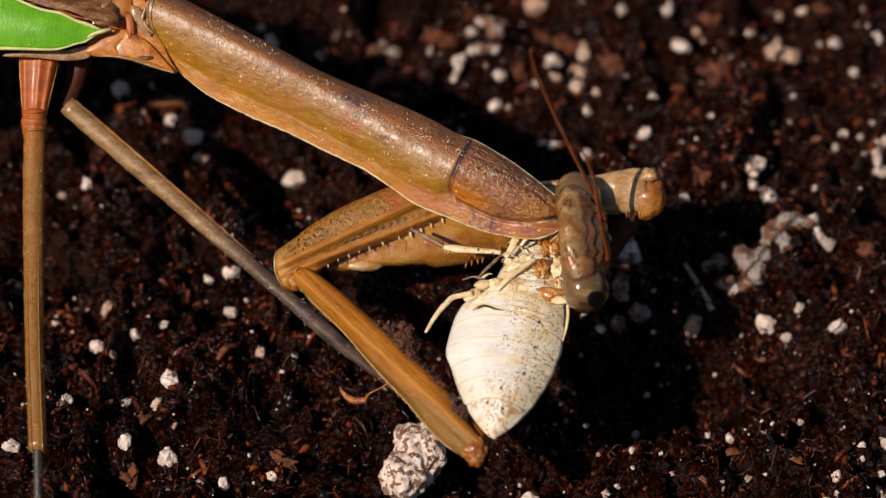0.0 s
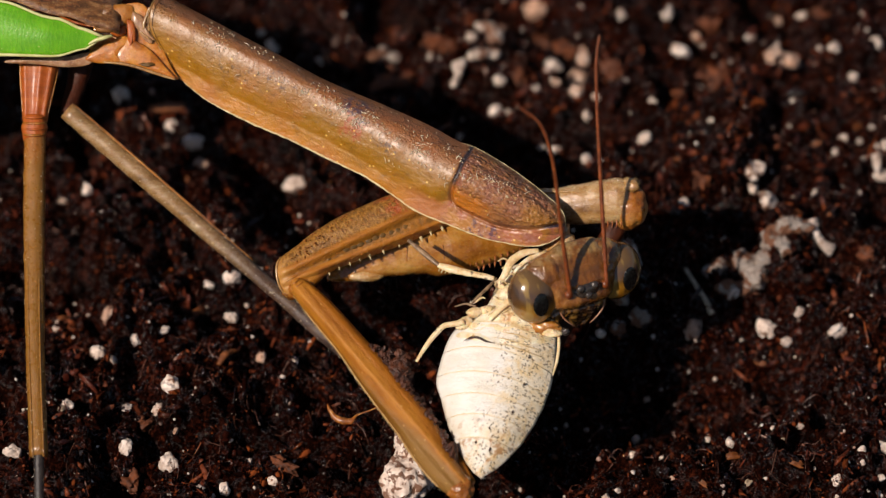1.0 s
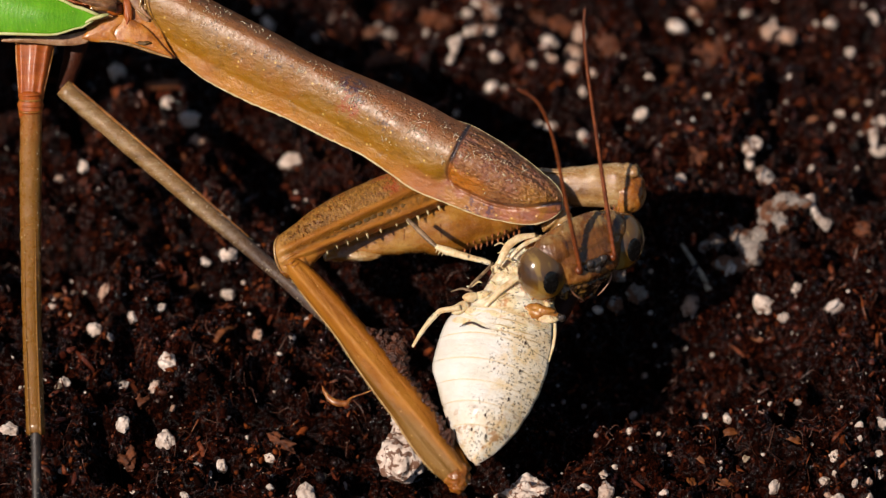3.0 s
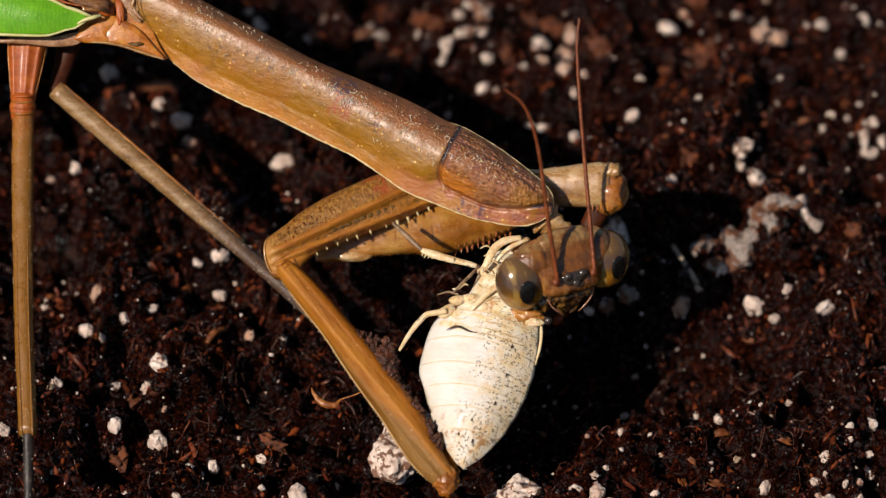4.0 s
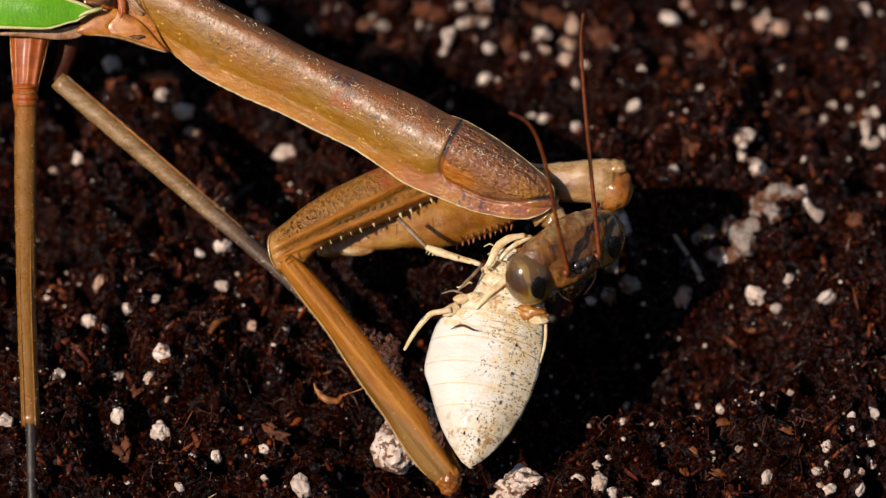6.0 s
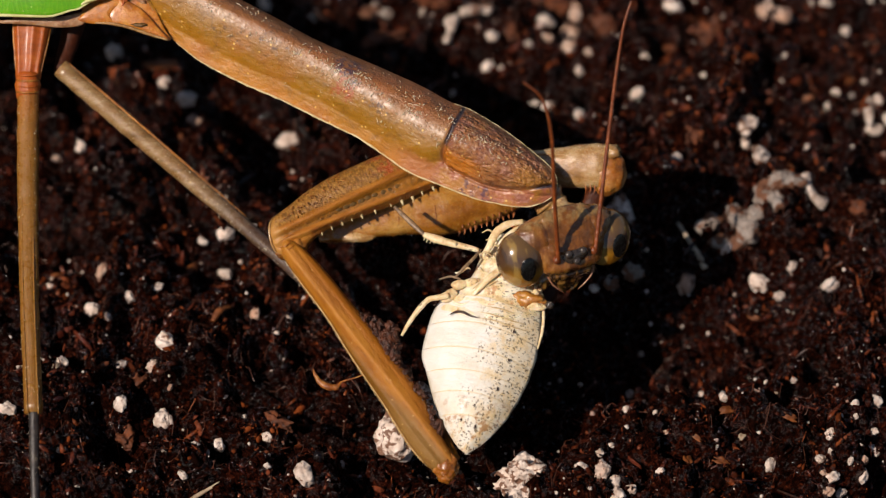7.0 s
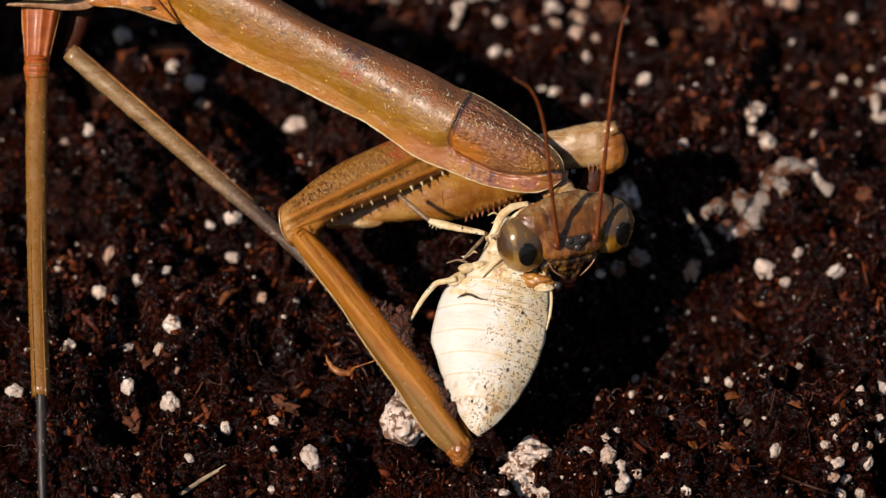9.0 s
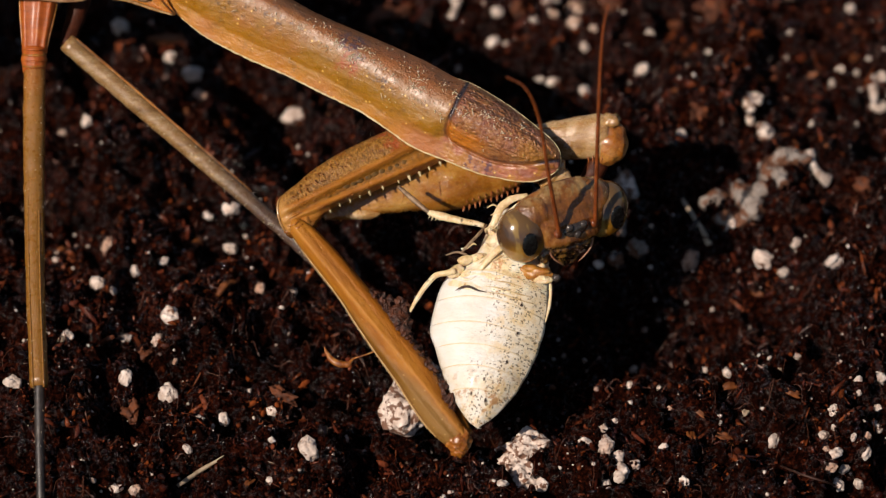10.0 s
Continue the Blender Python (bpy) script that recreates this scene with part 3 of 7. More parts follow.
def tube(bm, pts, radii, sides=10, n=None, flat=1.0, rough=0.0, up=(0, 0, 1)):
    """A tapered, bent tube; flat squashes it across."""
    pts = spline(pts, n) if n else [Vector(p) for p in pts]
    rings, side = [], Vector(up)
    for k, p in enumerate(pts):
        d = (pts[min(k + 1, len(pts) - 1)] - pts[max(k - 1, 0)]).normalized()
        side = (side - d * side.dot(d))
        side = side.normalized() if side.length > 1e-6 else d.orthogonal().normalized()
        other = d.cross(side)
        u = k / (len(pts) - 1) * (len(radii) - 1)
        i = min(int(u), len(radii) - 2)
        r = radii[i] * (1 - u + i) + radii[i + 1] * (u - i)
        rings.append([p + (side * math.cos(a) * flat + other * math.sin(a)) * r * (1 + (rough * noise.noise(p * 3 + side * math.cos(a) + other * math.sin(a)) if rough else 0))
                      for a in (2 * math.pi * j / sides for j in range(sides))])
    loft(bm, rings)


def table(stops, x):
    """Smooth reading of a table of (x, values...)."""
    if x <= stops[0][0]:
        return stops[0][1:]
    for a, b in zip(stops, stops[1:]):
        if x <= b[0]:
            f = (x - a[0]) / (b[0] - a[0])
            f = f * f * (3 - 2 * f)
            return tuple(p + (q - p) * f for p, q in zip(a[1:], b[1:]))
    return stops[-1][1:]


def curve(stops, x):
    """A rounder reading of such a table."""
    x = min(max(x, stops[0][0]), stops[-1][0])
    i = max(k for k in range(len(stops) - 1) if stops[k][0] <= x)
    a, b = stops[i], stops[i + 1]
    p, q = stops[max(i - 1, 0)], stops[min(i + 2, len(stops) - 1)]
    w = b[0] - a[0]
    f = (x - a[0]) / w
    out = []
    for k in range(1, len(a)):
        m0, m1 = (b[k] - p[k]) / (b[0] - p[0]) * w, (q[k] - a[k]) / (q[0] - a[0]) * w
        out.append((2 * f ** 3 - 3 * f * f + 1) * a[k] + (f ** 3 - 2 * f * f + f) * m0 + (3 * f * f - 2 * f ** 3) * b[k] + (f ** 3 - f * f) * m1)
    return out


def ball(bm, centre, radii, detail=3, rough=0.0, freq=1.0, turn=None):
    made = bmesh.ops.create_icosphere(bm, subdivisions=detail, radius=1)["verts"]
    for v in made:
        k = 1 + (rough * noise.fractal(v.co * freq + Vector(centre) * 3.1, 0.8, 2.0, 4) if rough else 0)
        p = Vector((v.co.x * radii[0], v.co.y * radii[1], v.co.z * radii[2])) * k
        v.co = Vector(centre) + (turn @ p if turn else p)


def limb(a, b, facing):
    """The pose, in millimetres, of a part whose x runs from a to b and whose z faces the given way."""
    a, b = Vector(a), Vector(b)
    x = (b - a).normalized()
    z = (Vector(facing) - x * Vector(facing).dot(x)).normalized()
    m = Matrix((x, z.cross(x), z)).transposed().to_4x4()
    m.translation = a
    return m


def facing(p, n):
    """A pose at p whose z is n."""
    y = (Vector((0, 1, 0)) - n * n.y).normalized()
    m = Matrix((y.cross(n), y, n)).transposed().to_4x4()
    m.translation = p
    return m


def drift(pivot, right, up, turn):
    """A small shift and turn in the plane across the viewer's line of sight."""
    pivot = Vector(pivot)
    return Matrix.Translation(pivot + RIGHT * right + UP * up) @ Matrix.Rotation(radians(turn), 4, AHEAD) @ Matrix.Translation(-pivot)


# ---- ground: potting soil ----
rng = np.random.default_rng(4)
LATTICE = rng.random((64, 64))


def value_noise(x, y, cell, k=0):
    x, y = np.asarray(x, float) / cell + 17.3 * k, np.asarray(y, float) / cell + 9.1 * k
    i, j = np.floor(x).astype(int), np.floor(y).astype(int)
    f, g = x - i, y - j
    f, g = f * f * (3 - 2 * f), g * g * (3 - 2 * g)
    q = lambda a, b: LATTICE[a % 64, b % 64]
    return (q(i, j) * (1 - f) + q(i + 1, j) * f) * (1 - g) + (q(i, j + 1) * (1 - f) + q(i + 1, j + 1) * f) * g - 0.5


def soil_height(x, y):
    x, y = np.asarray(x, float), np.asarray(y, float)
    h = 2.6 * value_noise(x, y, 6.5, 1) + 2.3 * value_noise(x, y, 2.6, 2) + 1.7 * value_noise(x, y, 1.1, 3) + 0.95 * value_noise(x, y, 0.5, 4) + 0.34 * value_noise(x, y, 0.24, 5)
    h -= 1.9 * np.exp(-((x - 3) ** 2 + (y + 16) ** 2) / 14) + 1.2 * np.exp(-((x - 9) ** 2 + (y + 7) ** 2) / 16) + 1.0 * np.exp(-((x + 4) ** 2 + (y + 6) ** 2) / 20) + 3.2 * np.exp(-((x - 15.5) ** 2 + (y + 8.5) ** 2) / 18) + 0.6 * np.exp(-((x - 11) ** 2 + (y + 10.5) ** 2) / 12) + 3.4 * np.exp(-(x - 12) ** 2 / 26 - (y + 7.6) ** 2 / 13) + 2.2 * np.exp(-((x - 2.5) ** 2 + (y - 9.5) ** 2) / 16) + 1.8 * np.exp(-((x + 6) ** 2 + (y - 15) ** 2) / 22)
    h -= 7.5 * np.maximum(-value_noise(x, y, 3.3, 11) - 0.10, 0) + 5.0 * np.maximum(-value_noise(x, y, 1.7, 12) - 0.16, 0)
    return h * np.exp(-(np.maximum(np.hypot(x, y) - 60, 0) / 200)) - 0.2


def settle(x, y, sunk=0.0):
    """Where the line of sight that crosses the level z = 0 at (x, y) meets the soil, sunk a little into it."""
    z = 0.0
    for _ in range(14):
        around = [float(soil_height(x + a, y + z * AHEAD.y / AHEAD.z + b)) for a in (-0.3, 0, 0.3) for b in (-0.3, 0, 0.3)]
        z += 0.5 * (sum(around) / 9 - z)
    return Vector((x, y + z * AHEAD.y / AHEAD.z, z - sunk))


def quick_mesh(name, verts, faces, material, smooth=False):
    """A mesh from arrays, in millimetres; all its faces have equally many corners."""
    me = bpy.data.meshes.new(name)
    me.from_pydata((np.asarray(verts) * MM).tolist(), [], np.asarray(faces).tolist())
    me.polygons.foreach_set("use_smooth", [smooth] * len(me.polygons))
    me.materials.append(material)
    return new(name, me)


def ground():
    far = 60 * 1.35 ** np.arange(1, 21)
    core_x, core_y = np.arange(-32, 32.01, 0.12), np.arange(-33, 31.01, 0.12)
    xs = np.concatenate([-far[::-1], [-50], core_x, [50], far])
    ys = np.concatenate([-far[::-1], [-52], core_y, [52], far])
    gx, gy = np.meshgrid(xs, ys, indexing="ij")
    verts = np.stack([gx, gy, soil_height(gx, gy)], -1).reshape(-1, 3)
    a = np.arange(len(xs) * len(ys)).reshape(len(xs), len(ys))
    faces = np.stack([a[:-1, :-1], a[1:, :-1], a[1:, 1:], a[:-1, 1:]], -1).reshape(-1, 4)
    tagged(quick_mesh("ground", verts, faces, SOIL, True), "dark brown crumbly potting soil, moist and uneven", "soil", kind="structure")


def blobs(name, material, count, size, label, seed, squash=(0.5, 1.0), area=(-31, 31, -33, 30), lift=0.25, detail=1, category="soil", jagged=0.32, patchy=False, stretch=1.0, smooth=True):
    """Uncountable crumbs lying on the soil, in one mesh."""
    r = np.random.default_rng(seed)
    bm = bmesh.new()
    bmesh.ops.create_icosphere(bm, subdivisions=detail, radius=1)
    v = np.array([p.co[:] for p in bm.verts])
    f = np.array([[p.index for p in q.verts] for q in bm.faces])
    bm.free()
    x, y = r.uniform(area[0], area[1], count), r.uniform(area[2], area[3], count)
    if patchy:
        keep = value_noise(x, y, 1.9, 7) + 0.6 * value_noise(x, y, 0.8, 8) + 0.5 > r.random(count) * 0.9
        x, y = x[keep], y[keep]
        count = len(x)
    s = size[0] * (size[1] / size[0]) ** (r.random(count) ** 2.2)
    q = r.normal(size=(count, 3, 3))
    q = np.linalg.qr(q)[0]
    scale = s[:, None] * r.uniform(squash[0], squash[1], (count, 3)) * (1 + (stretch - 1) * r.random((count, 1)) ** 3 * np.array([[1, 0, 0]]))
    jag = 1 + r.uniform(-jagged, jagged, (count, len(v), 1))
    p = np.einsum("nij,nvj->nvi", q, v[None] * jag * scale[:, None])
    p += np.stack([x, y, soil_height(x, y) + s * lift], -1)[:, None]
    faces = (f[None] + (np.arange(count) * len(v))[:, None, None]).reshape(-1, 3)
    tagged(quick_mesh(name, p.reshape(-1, 3), faces, material, smooth), label, category, kind="stuff")


def fibres(name, material, count, label, seed, length=(1.0, 5.0), thick=(0.03, 0.09), category="fibre"):
    r = np.random.default_rng(seed)
    verts, faces = [], []
    for k in range(count):
        x, y, a = r.uniform(-30, 30), r.uniform(-32, 29), r.uniform(0, 6.28)
        n, l, w, bend = 7, r.uniform(*length), r.uniform(*thick), r.normal() * 0.16
        base = len(verts)
        for i in range(n):
            z = float(soil_height(x, y)) + w + 0.25 + 0.5 * math.sin(i / (n - 1) * 3.1) * (k % 3 == 0)
            for j in range(3):
                t = 2.094 * j
                verts.append((x - math.sin(a) * math.cos(t) * w, y + math.cos(a) * math.cos(t) * w, z + math.sin(t) * w))
            x, y, a = x + math.cos(a) * l / n, y + math.sin(a) * l / n, a + bend + r.normal() * 0.2
        for i in range(n - 1):
            for j in range(3):
                c, d = base + 3 * i + j, base + 3 * i + (j + 1) % 3
                faces.append((c, d, d + 3, c + 3))
    tagged(quick_mesh(name, verts, faces, material), label, category, kind="stuff")


ground()
blobs("soil_crumbs", CRUMB, 90000, (0.045, 0.24), "fine dark crumbs of peat and compost on the soil", 1, (0.25, 1.0), patchy=True, stretch=6.0, lift=0.4)
blobs("peat_shards", CRUMB, 26000, (0.07, 0.26), "fibrous dark red-brown peat shards in the soil", 19, (0.16, 0.5), patchy=True, stretch=9.0, lift=0.8, jagged=0.3)
blobs("soil_granules", CRUMB, 4500, (0.12, 0.4), "dark brown granules of compost on the soil", 9, (0.4, 1.0), detail=2, patchy=True, stretch=2.0, jagged=0.2)
blobs("soil_clods", SOIL, 700, (0.25, 0.9), "rounded dark clods of compost on the soil", 2, (0.6, 1.0), detail=3, lift=-0.1, jagged=0.30)
blobs("bark_flakes", BARK, 150, (0.1, 0.4), "orange-brown flakes of bark among the soil", 3, (0.1, 0.8), category="bark", jagged=0.5, stretch=2.5, lift=-0.1, smooth=False)
# perlite specks, with extra white ones standing in for glints on wet soil
blobs("perlite_specks", PERLITE, 2300, (0.03, 0.18), "tiny white perlite specks in the soil, some added as glints", 5, (0.6, 1.0), category="perlite", lift=0.7)
fibres("root_fibres", PEAT, 1500, "thin red-brown root fibres tangled in the soil", 6, (0.4, 1.7), (0.012, 0.034))


def perlite_meshes():
    made = []
    for k in range(14):
        bm = bmesh.new()
        noise.seed_set(k + 3)
        ball(bm, (0, 0, 0), (0.5, 0.5 * random.uniform(0.55, 0.95), 0.5 * random.uniform(0.5, 0.85)), 4, random.uniform(0.25, 0.48), random.uniform(0.7, 1.2))
        ob = part("perlite_grain", bm, PERLITE_DIRTY if k % 3 == 2 else PERLITE)
        made.append(ob.data)
        bpy.data.objects.remove(ob)
    noise.seed_set(1)
    return made


def perlite():
    meshes = perlite_meshes()
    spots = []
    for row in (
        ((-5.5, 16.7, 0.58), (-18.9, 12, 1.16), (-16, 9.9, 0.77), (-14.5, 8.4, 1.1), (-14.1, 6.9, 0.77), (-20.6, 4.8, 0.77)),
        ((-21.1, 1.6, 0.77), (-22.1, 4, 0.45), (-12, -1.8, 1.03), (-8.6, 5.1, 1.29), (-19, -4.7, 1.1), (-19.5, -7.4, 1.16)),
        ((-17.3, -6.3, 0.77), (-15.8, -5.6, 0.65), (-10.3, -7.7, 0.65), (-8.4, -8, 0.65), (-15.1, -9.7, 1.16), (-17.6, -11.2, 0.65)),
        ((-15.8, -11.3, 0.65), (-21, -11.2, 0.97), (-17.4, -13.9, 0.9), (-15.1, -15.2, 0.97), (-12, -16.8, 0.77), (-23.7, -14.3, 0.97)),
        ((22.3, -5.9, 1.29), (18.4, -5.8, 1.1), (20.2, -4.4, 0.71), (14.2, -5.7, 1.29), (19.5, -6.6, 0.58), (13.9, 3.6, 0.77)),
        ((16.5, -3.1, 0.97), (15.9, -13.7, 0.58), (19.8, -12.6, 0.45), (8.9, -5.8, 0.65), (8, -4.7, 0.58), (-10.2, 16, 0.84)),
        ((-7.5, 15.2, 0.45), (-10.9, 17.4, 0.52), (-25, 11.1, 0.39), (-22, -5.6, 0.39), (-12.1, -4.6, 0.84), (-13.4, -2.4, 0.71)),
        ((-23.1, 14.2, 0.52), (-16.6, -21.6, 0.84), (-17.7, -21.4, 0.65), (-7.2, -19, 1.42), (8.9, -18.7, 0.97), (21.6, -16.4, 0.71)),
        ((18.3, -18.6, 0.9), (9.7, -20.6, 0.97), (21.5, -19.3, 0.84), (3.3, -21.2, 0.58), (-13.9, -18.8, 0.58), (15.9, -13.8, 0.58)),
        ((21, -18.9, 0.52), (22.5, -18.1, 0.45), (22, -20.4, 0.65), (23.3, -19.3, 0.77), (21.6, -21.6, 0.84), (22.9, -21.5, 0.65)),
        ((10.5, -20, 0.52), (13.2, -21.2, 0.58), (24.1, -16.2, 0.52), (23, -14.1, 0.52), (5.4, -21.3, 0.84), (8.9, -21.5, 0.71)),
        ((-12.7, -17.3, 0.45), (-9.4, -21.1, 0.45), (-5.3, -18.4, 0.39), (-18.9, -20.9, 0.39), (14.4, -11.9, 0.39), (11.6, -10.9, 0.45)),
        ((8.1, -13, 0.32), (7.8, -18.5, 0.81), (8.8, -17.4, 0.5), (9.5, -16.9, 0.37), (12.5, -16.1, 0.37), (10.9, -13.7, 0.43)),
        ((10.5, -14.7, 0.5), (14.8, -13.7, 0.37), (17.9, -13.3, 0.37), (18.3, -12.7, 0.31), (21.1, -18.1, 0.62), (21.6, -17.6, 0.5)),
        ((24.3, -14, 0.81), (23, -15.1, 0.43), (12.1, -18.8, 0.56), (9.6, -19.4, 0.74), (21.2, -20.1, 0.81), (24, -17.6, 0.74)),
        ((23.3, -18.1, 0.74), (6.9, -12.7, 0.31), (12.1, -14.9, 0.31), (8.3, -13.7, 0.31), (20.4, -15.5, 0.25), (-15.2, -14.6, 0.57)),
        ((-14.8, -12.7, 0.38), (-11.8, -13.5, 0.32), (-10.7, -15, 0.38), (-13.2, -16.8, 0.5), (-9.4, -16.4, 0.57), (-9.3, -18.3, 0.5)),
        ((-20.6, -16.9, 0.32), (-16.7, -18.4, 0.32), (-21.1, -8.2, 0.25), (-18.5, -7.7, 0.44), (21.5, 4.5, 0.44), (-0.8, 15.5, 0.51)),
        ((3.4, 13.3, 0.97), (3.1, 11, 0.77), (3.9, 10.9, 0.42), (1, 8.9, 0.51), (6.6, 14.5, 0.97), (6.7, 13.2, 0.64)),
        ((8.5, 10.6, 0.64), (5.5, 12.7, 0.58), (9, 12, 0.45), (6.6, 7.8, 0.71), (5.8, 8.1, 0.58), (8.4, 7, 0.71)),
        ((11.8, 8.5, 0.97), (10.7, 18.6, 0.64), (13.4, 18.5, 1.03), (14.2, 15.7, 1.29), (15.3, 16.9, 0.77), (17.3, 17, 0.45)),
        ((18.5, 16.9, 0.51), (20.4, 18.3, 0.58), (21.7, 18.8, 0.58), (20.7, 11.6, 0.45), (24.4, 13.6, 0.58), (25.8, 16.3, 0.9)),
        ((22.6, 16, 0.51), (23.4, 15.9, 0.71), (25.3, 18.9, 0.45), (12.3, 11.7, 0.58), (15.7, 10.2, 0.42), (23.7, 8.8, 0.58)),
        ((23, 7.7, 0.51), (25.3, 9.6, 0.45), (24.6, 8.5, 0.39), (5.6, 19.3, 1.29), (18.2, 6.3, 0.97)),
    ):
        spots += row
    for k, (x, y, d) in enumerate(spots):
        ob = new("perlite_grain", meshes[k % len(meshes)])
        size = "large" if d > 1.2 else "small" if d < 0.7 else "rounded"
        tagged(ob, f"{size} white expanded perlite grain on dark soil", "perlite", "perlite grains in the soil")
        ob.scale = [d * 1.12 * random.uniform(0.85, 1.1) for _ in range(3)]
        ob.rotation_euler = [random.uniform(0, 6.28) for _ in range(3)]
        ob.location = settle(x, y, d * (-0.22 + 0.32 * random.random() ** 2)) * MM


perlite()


def soil_pieces():
    """Larger single pieces that lie on the soil."""
    def lump(name, label, category, material, pieces, rough=0.5):
        bm = bmesh.new()
        for c, r, q in pieces:
            ball(bm, settle(c[0], c[1], -c[2] - 0.1), r, 4, rough, 1.6, Matrix.Rotation(radians(q), 3, "Z"))
        ob = part(name, bm, material)
        if len(pieces) > 1:
            m = ob.modifiers.new("one_body", "REMESH")
            m.mode, m.voxel_size, m.use_smooth_shade = "VOXEL", 0.07 * MM, True
        return tagged(ob, label, category)

    lump("perlite_chunk", "large white perlite chunk with brown stains beside the foreleg", "perlite", PERLITE_DIRTY,
         [((-1.3, -15.0, 0.5), (1.45, 1.8, 1.3), 20), ((-2.1, -16.6, 0.3), (1.4, 1.6, 1.1), -15)], 0.26)
    lump("bark_lump", "long whitish decayed wood lump with brown patches", "wood", ROTTEN_AND_SHADED,
         [((15.7, -1.6, 0.3), (0.75, 0.62, 0.6), 20), ((16.2, -2.7, 0.1), (0.7, 0.45, 0.5), 10), ((17.3, -1.1, 0.3), (0.75, 0.85, 0.7), 45), ((17.8, -2.1, 0.3), (0.7, 0.75, 0.7), 0), ((17.0, -2.9, 0.1), (0.7, 0.5, 0.5), 0),
          ((18.8, 0.8, 0.3), (0.75, 0.65, 0.6), 65), ((19.4, 0.2, 0.2), (0.5, 0.6, 0.5), 20), ((19.7, 1.7, 0.3), (0.8, 0.55, 0.55), 30), ((20.5, 1.6, 0.2), (0.7, 0.38, 0.4), 8), ((18.4, -0.3, 0.0), (0.6, 0.5, 0.4), 40)], 0.36)
    for x, y, a, b, q in ((-0.5, 16.6, 0.6, 0.45, 20), (0.4, 16.2, 0.5, 0.4, 0), (5.8, 16.7, 0.6, 0.8, 0), (7.4, 15.8, 0.7, 0.5, -30), (10.1, 14.1, 0.55, 0.8, 20), (16.4, 13.9, 0.7, 0.6, 0), (16.1, 12.9, 0.35, 0.4, 0), (-3.0, 13.3, 1.0, 0.4, 15), (13.9, 12.3, 0.4, 0.35, 0),
                          (14.9, 5.5, 0.4, 0.6, 0), (24.2, -0.1, 0.45, 0.35, 30), (4.6, 13.7, 0.4, 0.5, 0), (16.1, 17.9, 0.5, 0.4, 0), (22.9, 18.6, 0.5, 0.7, 20), (-8.9, -15.2, 0.75, 0.35, -40), (-16.6, -12.4, 0.5, 0.3, 20), (-17.2, -16.2, 0.4, 0.6, 10)):
        lump("bark_crumb", "rust-brown crumb of rotten bark in the soil", "bark", RUSTY, [((x, y, 0.0), (a, b, 0.35), q), ((x + 0.4 * a, y - 0.3 * b, 0.0), (0.5 * a, 0.5 * b, 0.3), q)], 1.0)
    lump("perlite_chunk", "dirty white perlite chunk pressed into the soil", "perlite", PERLITE_DIRTY, [((4.6, -19.4, 0.2), (1.35, 1.0, 0.9), 10), ((4.4, -20.9, 0.1), (0.9, 0.8, 0.7), 0)])
    # perlite in the dim wood skin: its shade is put into the colour
    lump("perlite_chunk", "pale perlite chunk in a soil hollow, shade put in its colour", "perlite", ROTTEN_AND_SHADED, [((10.2, -2.8, -0.2), (0.6, 0.8, 0.5), 10)])
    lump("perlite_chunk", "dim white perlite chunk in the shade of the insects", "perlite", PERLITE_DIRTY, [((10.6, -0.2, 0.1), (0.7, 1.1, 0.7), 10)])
    # here too the darker skin stands in for the insects' shade
    lump("perlite_chunk", "dim white perlite chunk in the shade of the insects", "perlite", ROTTEN_AND_SHADED, [((11.1, -4.8, 0.0), (0.5, 0.65, 0.5), 40), ((9.9, -5.6, 0.0), (0.45, 0.45, 0.4), 0)])
    lump("perlite_chunk", "tan and white branched perlite chunk on the soil", "perlite", TAN,
         [((2.5, 17.5, 0.1), (0.75, 0.42, 0.4), 25), ((3.1, 16.4, 0.3), (0.42, 0.85, 0.45), 12), ((2.1, 15.3, 0.1), (0.70, 0.30, 0.3), 4), ((3.0, 15.4, 0.1), (0.45, 0.36, 0.3), 0), ((3.4, 17.2, 0.1), (0.3, 0.5, 0.3), -20), ((1.7, 16.9, 0.0), (0.35, 0.3, 0.25), 0)], 0.5)
    lump("perlite_chunk", "long grey-white perlite chunk tilted in the soil", "perlite", PERLITE, [((1.0, 14.4, 0.1), (0.40, 0.80, 0.4), -14), ((0.7, 13.3, 0.0), (0.24, 0.45, 0.24), -14)], 0.4)
    lump("perlite_chunk", "heart-shaped cream perlite chunk on the soil", "perlite", PERLITE, [((19.8, 14.9, 0.2), (0.55, 0.72, 0.5), 10), ((20.7, 14.6, 0.2), (0.62, 0.60, 0.5), 0), ((19.9, 15.9, 0.1), (0.30, 0.50, 0.3), 10)], 0.35)
    lump("perlite_chunk", "white perlite chunk of joined grains on the soil", "perlite", PERLITE, [((8.1, 13.4, 0.1), (0.68, 0.72, 0.55), 0), ((8.4, 15.2, 0.1), (0.39, 0.80, 0.39), 0), ((7.9, 12.4, 0.1), (0.42, 0.42, 0.32), 0)], 0.3)
    # dim skin again paints this perlite as lying in shade
    lump("perlite_chunk", "brownish perlite chunk in a hollow, coloured dim as in shade", "perlite", ROTTEN_AND_SHADED, [((-3.6, 15.6, 0.1), (0.36, 0.55, 0.36), 0), ((-4.1, 15.1, 0.1), (0.42, 0.55, 0.42), 0), ((-2.9, 15.2, 0.1), (0.36, 0.38, 0.29), 0)], 0.3)
